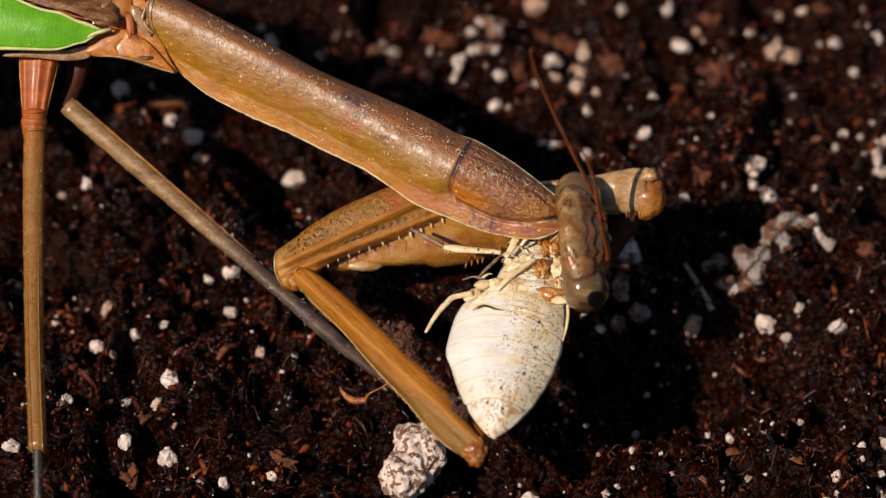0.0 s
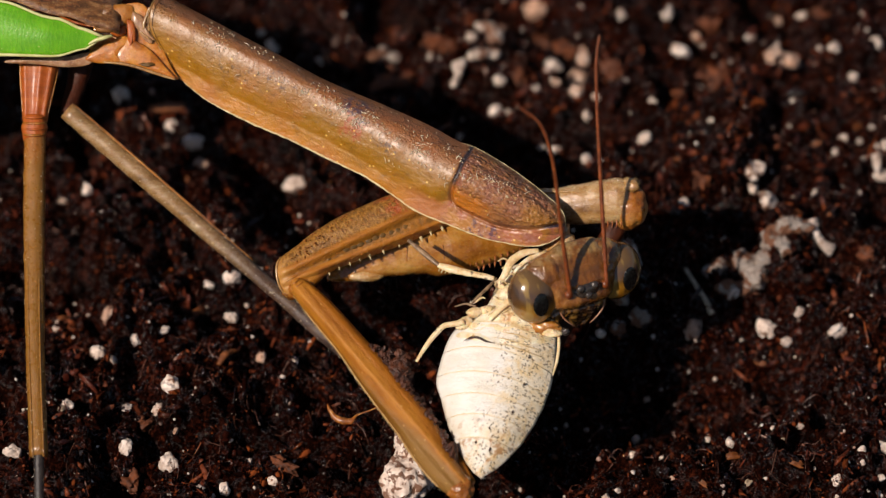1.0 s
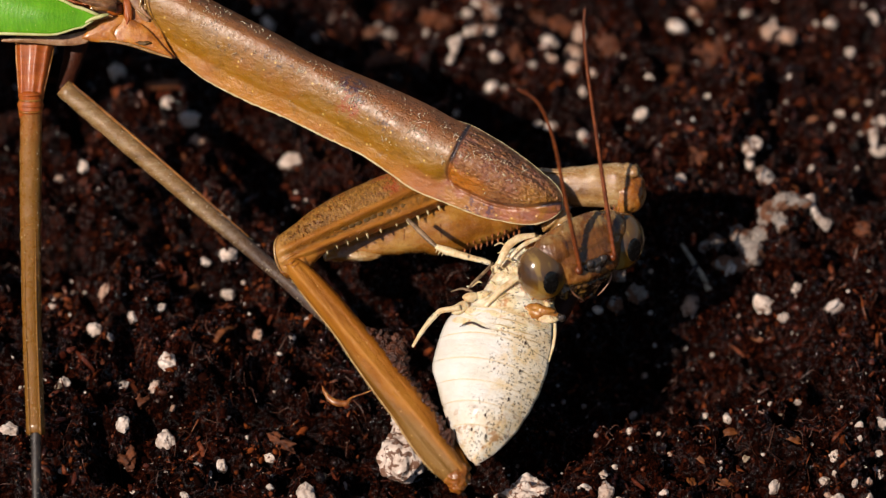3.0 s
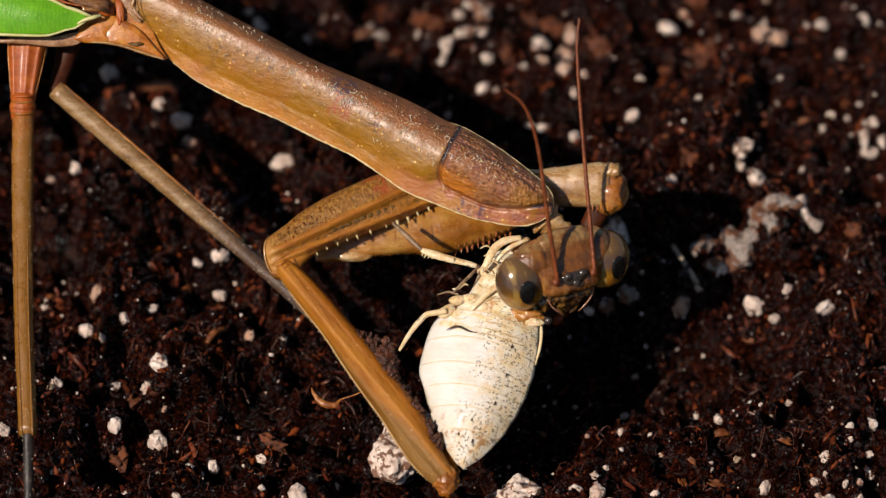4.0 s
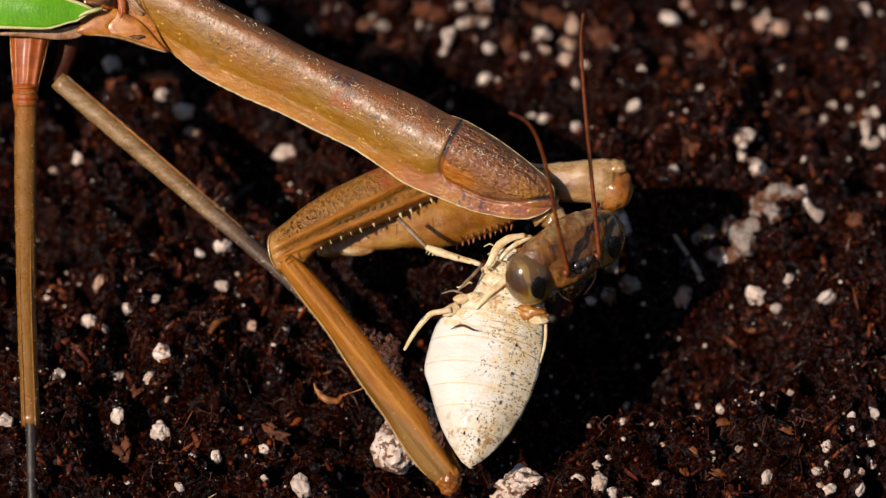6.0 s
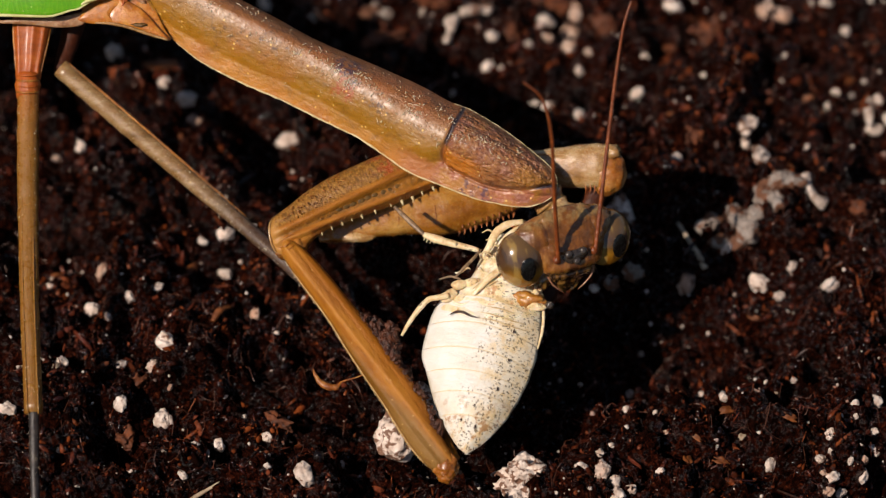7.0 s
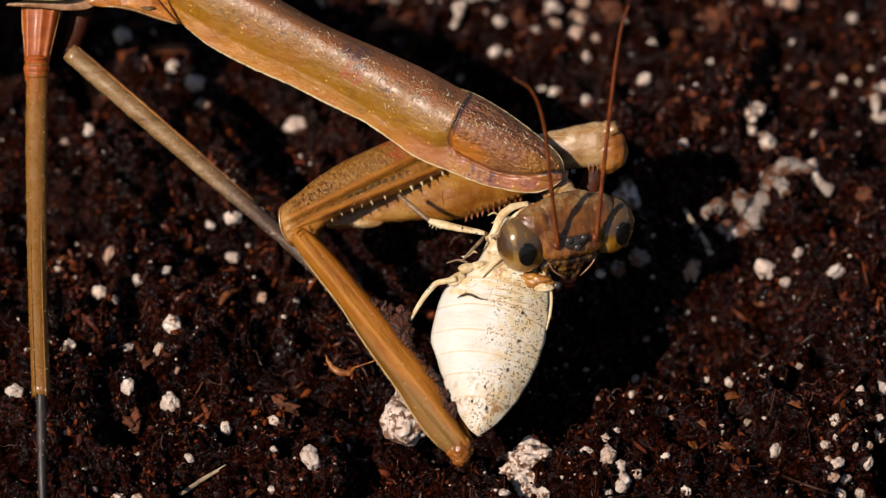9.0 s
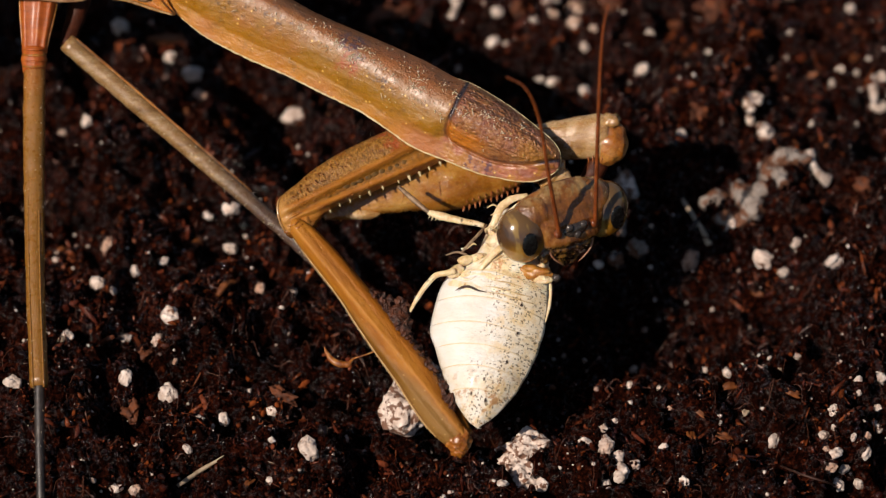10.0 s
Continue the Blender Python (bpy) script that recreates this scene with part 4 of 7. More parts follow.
    lump("perlite_chunk", "white perlite chunk with a tan stained end", "perlite", PERLITE_DIRTY, [((17.9, 6.0, 0.1), (0.42, 0.72, 0.42), 0), ((18.0, 4.9, 0.1), (0.26, 0.55, 0.26), 0), ((18.6, 3.8, 0.1), (0.65, 0.63, 0.49), 0)], 0.3)
    lump("perlite_chunk", "broken white perlite shell on the soil", "perlite", PERLITE, [((25.4, 7.1, 0.1), (0.26, 1.06, 0.26), 0), ((25.7, 5.8, 0.1), (0.52, 0.38, 0.29), 0), ((26.0, 8.1, 0.1), (0.42, 0.38, 0.29), 0), ((26.4, 6.7, 0.1), (0.23, 0.63, 0.23), 0)], 0.3)
    for label, pts, rad, mat in (
            ("short white crooked twig lying on the soil", ((21.1, 2.1, 0.8), (21.35, 1.4, 0.9), (21.7, 0.55, 0.8), (22.3, 0.1, 0.7)), (0.46, 0.2, 0.26, 0.42), PERLITE),
            ("thin pale straight twig leaning on the soil", ((13.85, -1.4, 1.0), (14.6, -3.1, 1.0), (15.3, -4.7, 0.7)), (0.12, 0.16, 0.2), STRAW),
            ("short brown dry stalk bit on the soil", ((-14.4, -21.6, 0.8), (-13.2, -20.6, 0.9), (-11.9, -19.6, 0.8)), (0.12, 0.14, 0.08), STRAW),
            ("thin brown root arching over the soil", ((18.6, -20.3, 0.4), (19.6, -20.9, 0.9), (20.8, -21.4, 0.9), (22.0, -21.9, 0.4)), (0.06, 0.08, 0.05), FIBRE),
            ("orange curled bark shaving on the soil", ((-12.6, -8.3, 0.8), (-12.2, -7.6, 1.0), (-11.5, -7.2, 0.8)), (0.15, 0.22, 0.1), BARK),
            ("orange bark splinter lying on the soil", ((-17.3, 11.0, 0.8), (-16.2, 11.0, 0.9), (-15.2, 11.1, 0.8)), (0.2, 0.35, 0.2), BARK)):
        bm = bmesh.new()
        low = [settle(a, b, -0.35 * c) for a, b, c in pts]
        tube(bm, low, rad, 9, 18, 0.8, 0.3)
        tagged(part("twig", bm, mat), label, "twig")


def bark_chips():
    """Single flat chips of bark that stand out from the soil."""
    for k, (x, y, size, turn, mat) in enumerate((
            (16.1, -14.8, 0.74, 25, 0), (19.4, -15.2, 0.58, -10, 0), (16.8, -16.6, 0.42, 60, 1), (13.7, -18.2, 0.65, 100, 0), (-15.8, -5.6, 0.29, 20, 0), (-14.0, -4.5, 0.55, 50, 0),
            (14.2, -16.6, 0.35, -30, 0), (-10.5, -21.3, 0.48, 60, 0), (15.7, -18.5, 0.65, -15, 0), (18.8, -13.5, 0.32, 80, 1), (-3.9, -0.3, 0.32, 0, 0), (24.5, 9.6, 0.48, 60, 0),
            (-14.8, 5.5, 0.32, 90, 0), (-21.1, -11.3, 0.42, 70, 1), (18.0, -8.3, 0.39, 150, 0), (6.2, -15.0, 0.29, 0, 0), (13.5, 6.9, 0.35, 40, 0), (21.8, 8.2, 0.42, 10, 0),
    )):
        bm = bmesh.new()
        noise.seed_set(k + 40)
        for q in range(4):
            w = size * random.uniform(0.10, 0.2)
            y0 = size * (0.16 * q - 0.24)
            tube(bm, ((-size * random.uniform(0.6, 1.05), y0, 0), (-size * 0.3, y0 + size * 0.03, size * random.uniform(0.0, 0.1)), (size * 0.3, y0 - size * 0.02, size * random.uniform(0, 0.1)), (size * random.uniform(0.55, 1.1), y0, 0)), (w * 0.3, w, w, w * 0.25), 7, 14, 0.7, 0.5)
        ob = part("bark_chip", bm, (BARK, STRAW)[mat])
        noise.seed_set(1)
        ob.location = settle(x, y, -0.22) * MM
        ob.rotation_euler = (random.uniform(-0.5, 0.5), random.uniform(-0.5, 0.5), radians(turn))
        tagged(ob, "flat tan chip of dry wood on the soil" if mat else "flat orange-brown bark chip on the soil", "bark", "bark chips on the soil")


soil_pieces()
bark_chips()

# ---- praying mantis ----
mantis = tagged(new("praying_mantis"), "brown praying mantis with green wing edge eating a pale bug", "insect")
EYE_POINT = AHEAD * 240.7
SINK = 4.2


def sink(p, d=SINK):
    """The point moved d away from the viewer along the line of sight."""
    w = Vector(p) - EYE_POINT
    return EYE_POINT + w * (1 + d / w.length)


BACK, FRONT = sink((-14.78, 1.45, 16.8)), Vector((6.55, -6.3, 9.57))
REACH = (FRONT - BACK).length
LONG = REACH / 23.82
DORSAL = AHEAD
THORAX = limb(BACK, FRONT, DORSAL)
BODY_PIVOT = (-4.47, -0.31, 12)


UPPER = ((-0.5, 1.9), (2.5, 1.8), (6, 1.72), (8.5, 1.63), (12, 1.83), (14.7, 1.94), (16.6, 1.88), (17.6, 1.98), (19.5, 1.86), (21.0, 1.62), (22.0, 1.40), (22.9, 1.15), (23.45, 0.82), (23.72, 0.42), (23.82, 0.12))
LOWER = ((0, 1.85), (1.4, 2.11), (2.7, 2.3), (6, 2.33), (8.2, 2.2), (11, 2.17), (13, 2.15), (14.5, 2.33), (16.2, 2.57), (18.2, 2.44), (20.2, 2.24), (21.3, 1.96), (22.15, 1.70), (22.95, 1.28), (23.45, 0.80), (23.72, 0.36), (23.82, 0.05))
RIDGE = ((0, 0.7, 1.6, 0.70), (5.3, 0.76, 1.6, 0.70), (9.8, 0.6, 1.5, 0.68), (14.2, 0.3, 1.6, 0.72), (16.9, 0.2, 1.7, 0.70), (17.7, 0.2, 1.75, 0.54), (20.5, 0.1, 1.55, 0.52), (22.5, 0.05, 1.1, 0.5), (23.8, 0, 0.3, 0.5))
COLLAR = ((-2.2, 1.35), (-1.8, 1.15), (-1.1, 0.25), (-0.6, -0.5), (0, -1.08), (0.8, -1.35), (1.5, -1.45), (2.0, -1.5))


FURROW = ((-1.6, 18.9), (-1.42, 18.3), (-1.33, 17.95), (-1.0, 17.68), (-0.5, 17.58), (0.16, 17.57), (0.83, 17.52), (1.44, 17.48), (2.2, 17.35))
LOBE_LOW = ((17.3, -1.46), (17.9, -1.43), (18.8, -1.43), (19.5, -1.42), (20.3, -1.37), (21.1, -1.18), (21.8, -0.90), (22.6, -0.46), (23.3, 0.07), (23.85, 0.45))
KEEL_1 = ((17.3, 1.18), (19.6, 1.10), (21.7, 0.92), (23.0, 0.60), (23.85, 0.2))
KEEL_2 = ((17.3, 1.75), (18.6, 1.67), (20.7, 1.45), (22.0, 1.22), (23.1, 0.75), (23.85, 0.3))


def lobe_distance(x, y):
    """How far a point lies inside the front lobe's border (negative outside)."""
    return max(-1.0, min(1.0, x - curve(FURROW, y)[0], y - curve(LOBE_LOW, x)[0]))


def shield_height(x, y):
    """The neck shield's height over its own plane: a ridge, a sloping flank and a flat flange below it."""
    up, lo = curve(UPPER, x)[0], curve(LOWER, x)[0]
    yr, h, brk = curve(RIDGE, x)
    if y > yr:
        z = 1 - min(1, (y - yr) / (up - yr)) ** 2.3
    else:
        u = min(1.0, (yr - y) / (yr + lo))
        z = 1 - 0.60 * (u / brk) ** 2.0 if u < brk else 0.40 - 0.26 * (u - brk) / (1 - brk)
    z *= h
    if x > 17.0:
        d = lobe_distance(x, y)
        fade = min(max((23.7 - x) / 0.8, 0), 1)
        f = min(max(d / 0.4, 0), 1)
        z += fade * (0.15 * f * f * (3 - 2 * f) - 0.15 * math.exp(-(d / 0.10) ** 2))
        if d > 0.1:
            for line, wide, high in ((KEEL_1, 0.09, -0.09), (KEEL_2, 0.10, 0.07)):
                z += fade * high * math.exp(-((y - curve(line, x)[0]) / wide) ** 2) * min(1, (d - 0.1) / 0.3)
    return z


def prothorax():
    """Long saddle-shaped neck shield with a raised rim and a furrow across."""
    rings, low, high, back_edge, inside = [], [], [], [], []
    for k in range(401):
        x = 23.82 * k / 400
        up, lo = curve(UPPER, x)[0], curve(LOWER, x)[0]
        ring = []
        for j in range(91):
            y = up - (up + lo) * (0.5 - 0.5 * math.cos(math.pi * j / 90)) if j not in (0, 90) else (up if j == 0 else -lo)
            p = Vector((x, y, shield_height(x, y)))
            p.z += 0.014 * noise.noise(p * 2.2) + 0.03 * noise.noise(p * 0.8) + (0.03 * noise.noise(p * 6) if x > 17.8 else 0.008 * noise.noise(p * 7))
            ring.append(p)
            inside.append(lobe_distance(x, y) if x > 17 else -1.0)
        inside += [-1.0] * 13
        low.append(ring[-1].copy())
        high.append(ring[0].copy())
        for j in range(1, 14):
            a = math.pi * j / 14
            ring.append(Vector((x, (up - lo) / 2 - math.cos(a) * (up + lo) / 2, -0.25 - 1.0 * math.sin(a) * min(1, (23.82 - x) / 3))))
        for p in ring:
            p.x = (p.x + curve(COLLAR, p.y)[0] * max(0, 1 - x / 6)) * LONG
        if k == 0:
            back_edge = [p.copy() for p in ring[:91:2]]
        low[-1].x, high[-1].x = ring[90].x, ring[0].x
        rings.append(ring)
    bm = bmesh.new()
    loft(bm, rings)
    ob = part("prothorax", bm, PRONOTUM, mantis, "long glossy brown neck shield with dark bruises")
    ob.data.attributes.new("lobe", "FLOAT", "POINT").data.foreach_set("value", inside)
    bm = bmesh.new()
    tube(bm, low[10::2] + high[:280:-2], (0.016, 0.045, 0.05, 0.048, 0.045, 0.036, 0.028, 0.020, 0.012), 6, None, 1, 1.2)
    part("rim", bm, RIM, ob, "thin pale yellow margin")
    bm = bmesh.new()
    tube(bm, [p + Vector((-0.03, 0, 0.03)) for p in back_edge[4:]], (0.01, 0.03, 0.035, 0.03, 0.02), 6, None, 1, 0.4)
    part("collar", bm, PALE, ob, "thin pale curved hind collar")
    bm = bmesh.new()
    tube(bm, [p + Vector((0.22, 0, 0.03)) for p in back_edge[3:-4]], (0.008, 0.014, 0.018, 0.014, 0.008), 6, None, 1, 0.4)
    part("seam", bm, FIBRE, ob, "fine dark line along the collar")
    bm = bmesh.new()
    tufts = [(random.uniform(0.8, 22.6) if k % 3 else random.gauss(13, 3), random.gauss(0.75, 0.5)) for k in range(70)]
    for k in range(520):
        x, y = tufts[k % 70]
        spread = 0.25 + 1.6 * (k % 5 == 0)
        x, y = x + random.gauss(0, spread), y + random.gauss(0, spread * 0.5)
        if not 0.8 < x < 22.5 or not -1.5 < y < curve(UPPER, x)[0] - 0.1:
            continue
        p = Vector((x, y, shield_height(x, y) + 0.03))
        p.x = (p.x + curve(COLLAR, y)[0] * max(0, 1 - x / 6)) * LONG
        d = Vector((random.gauss(0, 1), random.gauss(0, 1), random.gauss(0, 0.2))).normalized() * random.uniform(0.04, 0.16 if k % 8 else 0.50)
        tube(bm, (p - d / 2, p + Vector((0, 0, 0.03)) + Vector((d.y, -d.x, 0)) * random.uniform(-0.2, 0.2), p + d / 2), (0.012, 0.024, 0.012), 4)
    part("dust", bm, IVORY, ob, "pale dust fibres stuck on the skin")
    bm = bmesh.new()
    for k in range(520):
        x, y = random.uniform(0.8, 22.8), random.gauss(0.35, 0.75)
        if x > 17.5:
            y = random.uniform(-1.0, 0.5)
        if -1.6 < y < curve(UPPER, x)[0] - 0.15:
            q = random.uniform(0.010, 0.026)
            ball(bm, ((x + curve(COLLAR, y)[0] * max(0, 1 - x / 6)) * LONG, y, shield_height(x, y) + 0.01), (q * random.uniform(1, 2), q, q), 1)
    tagged(part("skin_grain", bm, AMBER, ob, "tiny golden skin grains"), kind="stuff")
    bm = bmesh.new()
    base = THORAX.inverted()
    tube(bm, [base @ Vector(p) for p in ((5.6, -5.4, 8.8), (6.5, -5.9, 8.2), (7.3, -6.7, 7.6))], (1.0, 0.8, 0.7), 20, 30, 1, 0.5)
    part("neck", bm, PALE, ob, "soft wrinkled tan neck skin")
    return ob


def pillow(bm, outline, dome, n=48):
    """A domed plate over a closed outline in the plane z = 0."""
    line = spline([*outline, outline[0]], n)[:-1]
    mid = sum((Vector(p) for p in line), Vector()) / n
    rings = [[p - Vector((0, 0, dome * 0.8)) for p in line]]
    for f in (1.0, 0.97, 0.9, 0.78, 0.6, 0.4, 0.2, 0.04):
        ring = []
        for p in line:
            q = mid + (p - mid) * f
            q.z = dome * (1 - f ** 3) ** 0.7 + 0.10 * dome * noise.noise(q * 2.5) + 0.06 * dome * noise.noise(q * 7)
            ring.append(q)
        rings.append(ring)
    loft(bm, rings)


def rear_body():
    """Mesothorax plates, wing bases and the hind body that lies beyond the picture's edge."""
    bm = bmesh.new()
    rise = UP * 0.95 - AHEAD * 0.3
    tube(bm, [Vector(p) + rise for p in ((-13.6, 1.2, 16.0), (-16.0, 1.7, 15.9), (-19.5, 2.0, 15.5), (-24.5, 2.4, 15.4))], (1.1, 1.15, 1.15, 1.3), 28, 60, 0.95, 0.22)
    meso = part("mesothorax", bm, LEG_RED, mantis, "glossy rust-brown plates behind the neck shield")
    backing = ((-19.28, 10.52), (-19.03, 11.64), (-18.66, 13.03), (-16.54, 13.75), (-15.67, 12.88), (-15.3, 11.64), (-14.68, 10.24), (-14.27, 9.49), (-15.14, 9.74), (-16.08, 10.11), (-17.01, 10.36), (-18.1, 10.42))
    flank = Matrix((RIGHT, UP, AHEAD)).transposed().to_4x4()
    for near, dome, mat, label, outline in (
            (12.72, 0.1, FLANK, "amber skin between the plates", backing),
            (13.0, 0.12, FLANK, "flat amber flank plate", ((-17.1, 11.79), (-16.54, 11.57), (-15.98, 11.26), (-15.45, 10.76), (-14.93, 10.14), (-14.4, 9.52), (-15.14, 9.71), (-16.08, 10.08), (-17.01, 10.3), (-17.48, 10.42), (-17.66, 10.83), (-17.41, 11.39))),
            (12.95, 0.16, FLANK, "rounded orange-brown flank plate", ((-19.4, 10.58), (-18.97, 11.11), (-18.35, 11.51), (-17.69, 11.76), (-17.04, 11.88), (-16.92, 11.51), (-17.29, 11.2), (-17.54, 10.76), (-17.35, 10.42), (-17.94, 10.36), (-18.78, 10.39))),
            (12.95, 0.14, FOLD, "pale pinkish folded joint skin", ((-16.79, 13.25), (-16.23, 12.94), (-15.86, 12.19), (-15.67, 11.51), (-16.11, 11.64), (-16.48, 12.19), (-16.85, 12.72))),
            (13.05, 0.12, LEG_RED, "rust-red joint column", ((-17.1, 12.82), (-16.73, 12.63), (-16.61, 12.1), (-16.64, 11.57), (-16.98, 11.57), (-17.07, 12.1))),
            (12.8, 0.2, ORANGE, "", ((-19.03, 13.5), (-16.98, 13.63), (-16.73, 13.03), (-17.1, 12.57), (-17.66, 12.07), (-18.22, 12.13), (-18.66, 12.72))),
            (12.7, 0.45, TERGITE, "dark wrinkled knuckle of the wing base", ((-19.12, 13.07), (-18.57, 13.59), (-17.9, 13.68), (-17.59, 13.07), (-17.74, 12.67), (-18.36, 12.55), (-18.97, 12.67))),
            (12.8, 0.35, TERGITE, "", ((-18.97, 12.45), (-18.2, 12.67), (-17.74, 12.46), (-17.9, 12.06), (-18.66, 12.06))),
            (12.9, 0.35, LEG_RED, "rust-red joint knob", ((-17.9, 12.37), (-17.22, 12.43), (-17.1, 12.0), (-17.59, 11.82), (-17.96, 12.0))),
            (12.4, 0.2, LEG_RED, "", ((-17.1, 12.6), (-16.3, 13.0), (-15.5, 12.6), (-15.6, 11.5), (-16.3, 11.4), (-17.2, 11.6))),
            (12.7, 0.12, FOLD, "tan wrinkled underside strip", ((-23.76, 10.55), (-22.14, 10.76), (-20.58, 10.76), (-19.34, 10.89), (-18.66, 11.14), (-18.84, 10.64), (-19.34, 10.27), (-20.58, 10.17), (-22.14, 10.33), (-23.76, 10.39)))):
        bm = bmesh.new()
        pillow(bm, [(a, b, 0) for a, b in outline], dome)
        ob = part("side_plate", bm, mat, meso, label)
        m = flank.copy()
        m.translation = AHEAD * near
        ob.matrix_basis = mm(m)
    for label, mat, rad, line in (
            ("thin rust-red ridge", LEG_RED, 0.13, ((-17.04, 12.67), (-16.86, 12.15), (-16.83, 11.63), (-16.92, 11.33))), ("pale skin fold", PALE, 0.12, ((-15.82, 13.47), (-16.09, 12.77), (-16.18, 12.25))),
            ("pale skin fold", FOLD, 0.1, ((-16.12, 12.37), (-15.88, 11.94), (-15.54, 11.64))), ("pale skin fold", PALE, 0.07, ((-16.37, 12.15), (-16.12, 11.94), (-15.82, 11.7))),
            ("pale skin fold", PALE, 0.09, ((-15.6, 13.3), (-15.85, 12.6), (-15.9, 12.0))), ("dark fold", FIBRE, 0.06, ((-18.9, 12.5), (-18.3, 12.72), (-17.6, 12.6))), ("dark fold", FIBRE, 0.05, ((-18.9, 11.98), (-18.2, 12.0), (-17.6, 11.76)))):
        bm = bmesh.new()
        tube(bm, [RIGHT * a + UP * b + AHEAD * 13.08 for a, b in line], (rad * 0.4, rad * 0.8, rad * 0.8, rad * 0.4), 8, 16, 1, 0.5)
        part("fold", bm, mat, meso, label)
    bm = bmesh.new()
    ball(bm, RIGHT * -15.95 + UP * 10.32 + AHEAD * 13.1, (0.36, 0.14, 0.1), 3, 0.7, 3)
    part("dark_spot", bm, DARK, meso, "dark rough patch on the flank")
    bm = bmesh.new()
    tube(bm, [RIGHT * a + UP * b + AHEAD * 13.1 for a, b in ((-18.4, 10.42), (-17.43, 10.36), (-16.52, 10.16), (-15.45, 9.80), (-14.4, 9.48))], (0.04, 0.09, 0.1, 0.09, 0.05), 8, 24)
    part("rim", bm, PALE, meso, "thin pale margin of the flank")
    bm = bmesh.new()
    tube(bm, [sink(p, SINK + 0.6) for p in ((-25.5, 2.4, 15.4), (-32, 3.0, 14.5), (-42, 3.6, 12.8), (-52, 4.2, 11.2))], (2.1, 3.2, 2.9, 0.7), 24, 40, 0.8, 0.06)
    part("abdomen", bm, ORANGE, mantis)
    return meso


def sheet(bm, rows, thick):
    """A thin plate over a grid of points, thickened along its own normals."""
    top = [[bm.verts.new(p) for p in row] for row in rows]
    for a, b in zip(top, top[1:]):
        for i in range(len(a) - 1):
            bm.faces.new((a[i], a[i + 1], b[i + 1], b[i]))
    bmesh.ops.recalc_face_normals(bm, faces=bm.faces)
    bmesh.ops.solidify(bm, geom=bm.faces[:], thickness=thick)


def wing():
    """Folded forewing: green costal field below, brown membrane over the back."""
    tip = Vector((-18.33, 0.23, 18.0))
    edge = ((0, 0.0, 0.04), (1.0, -0.62, 0.45), (2.6, -1.02, 1.05), (5.8, -0.95, 2.0), (10, -1.0, 2.8), (20, -1.3, 3.2), (30, -1.2, 2.6), (36, -0.3, 1.2), (38, 0.5, 0.6))
    rows, over, line = [], [], []
    for k in range(77):
        x = 38 * k / 76
        lo, hi = table(edge, x)
        row = []
        for j in range(13):
            v = lo + (hi - lo) * j / 12
            bulge = 0.35 * math.sin(math.pi * j / 12) * min(x / 3, 1)
            row.append(tip - RIGHT * x + UP * v + AHEAD * (0.3 * min(x / 3, 1) + bulge - 0.02 * x))
        rows.append(row)
        line.append(row[0])
        over.append([row[-1] + RIGHT * 0.9 * max(0, 1 - x / 6) + UP * (0.12 + 0.42 * j) - AHEAD * (0.12 * j + 0.05 * j * j) + AHEAD * (0.12 * math.sin(j * 2.1 + x * 0.7) + 0.12 * (j % 2)) for j in range(8)])
    bm = bmesh.new()
    sheet(bm, rows, 0.08)
    ob = part("wing", bm, GREEN, mantis, "bright green leathery wing edge with fine veins")
    bm = bmesh.new()
    tube(bm, line, (0.05, 0.13, 0.14, 0.14, 0.1), 8, 80)
    part("rim", bm, LIME, ob, "pale yellow wing margin")
    bm = bmesh.new()
    tube(bm, [row[-1] + AHEAD * 0.04 for row in rows], (0.10, 0.06, 0.06, 0.06, 0.05), 8, 80)
    part("rim", bm, LIME, ob, "thin pale upper wing margin")
    bm = bmesh.new()
    sheet(bm, over, 0.08)
    part("membrane", bm, TERGITE, ob, "brown veined folded wing membrane")
    bm = bmesh.new()
    tube(bm, (tip - RIGHT * 0.8 - UP * 0.36 + AHEAD * 0.1, tip - RIGHT * 0.4 - UP * 0.14 + AHEAD * 0.15, tip + RIGHT * 0.1 + AHEAD * 0.2, tip + RIGHT * 0.5 + UP * 0.12), (0.05, 0.11, 0.12, 0.07), 8, 12, 1, 0.2)
    part("wing_hinge", bm, LIME, ob, "pale yellow hinge of the wing")
    return ob


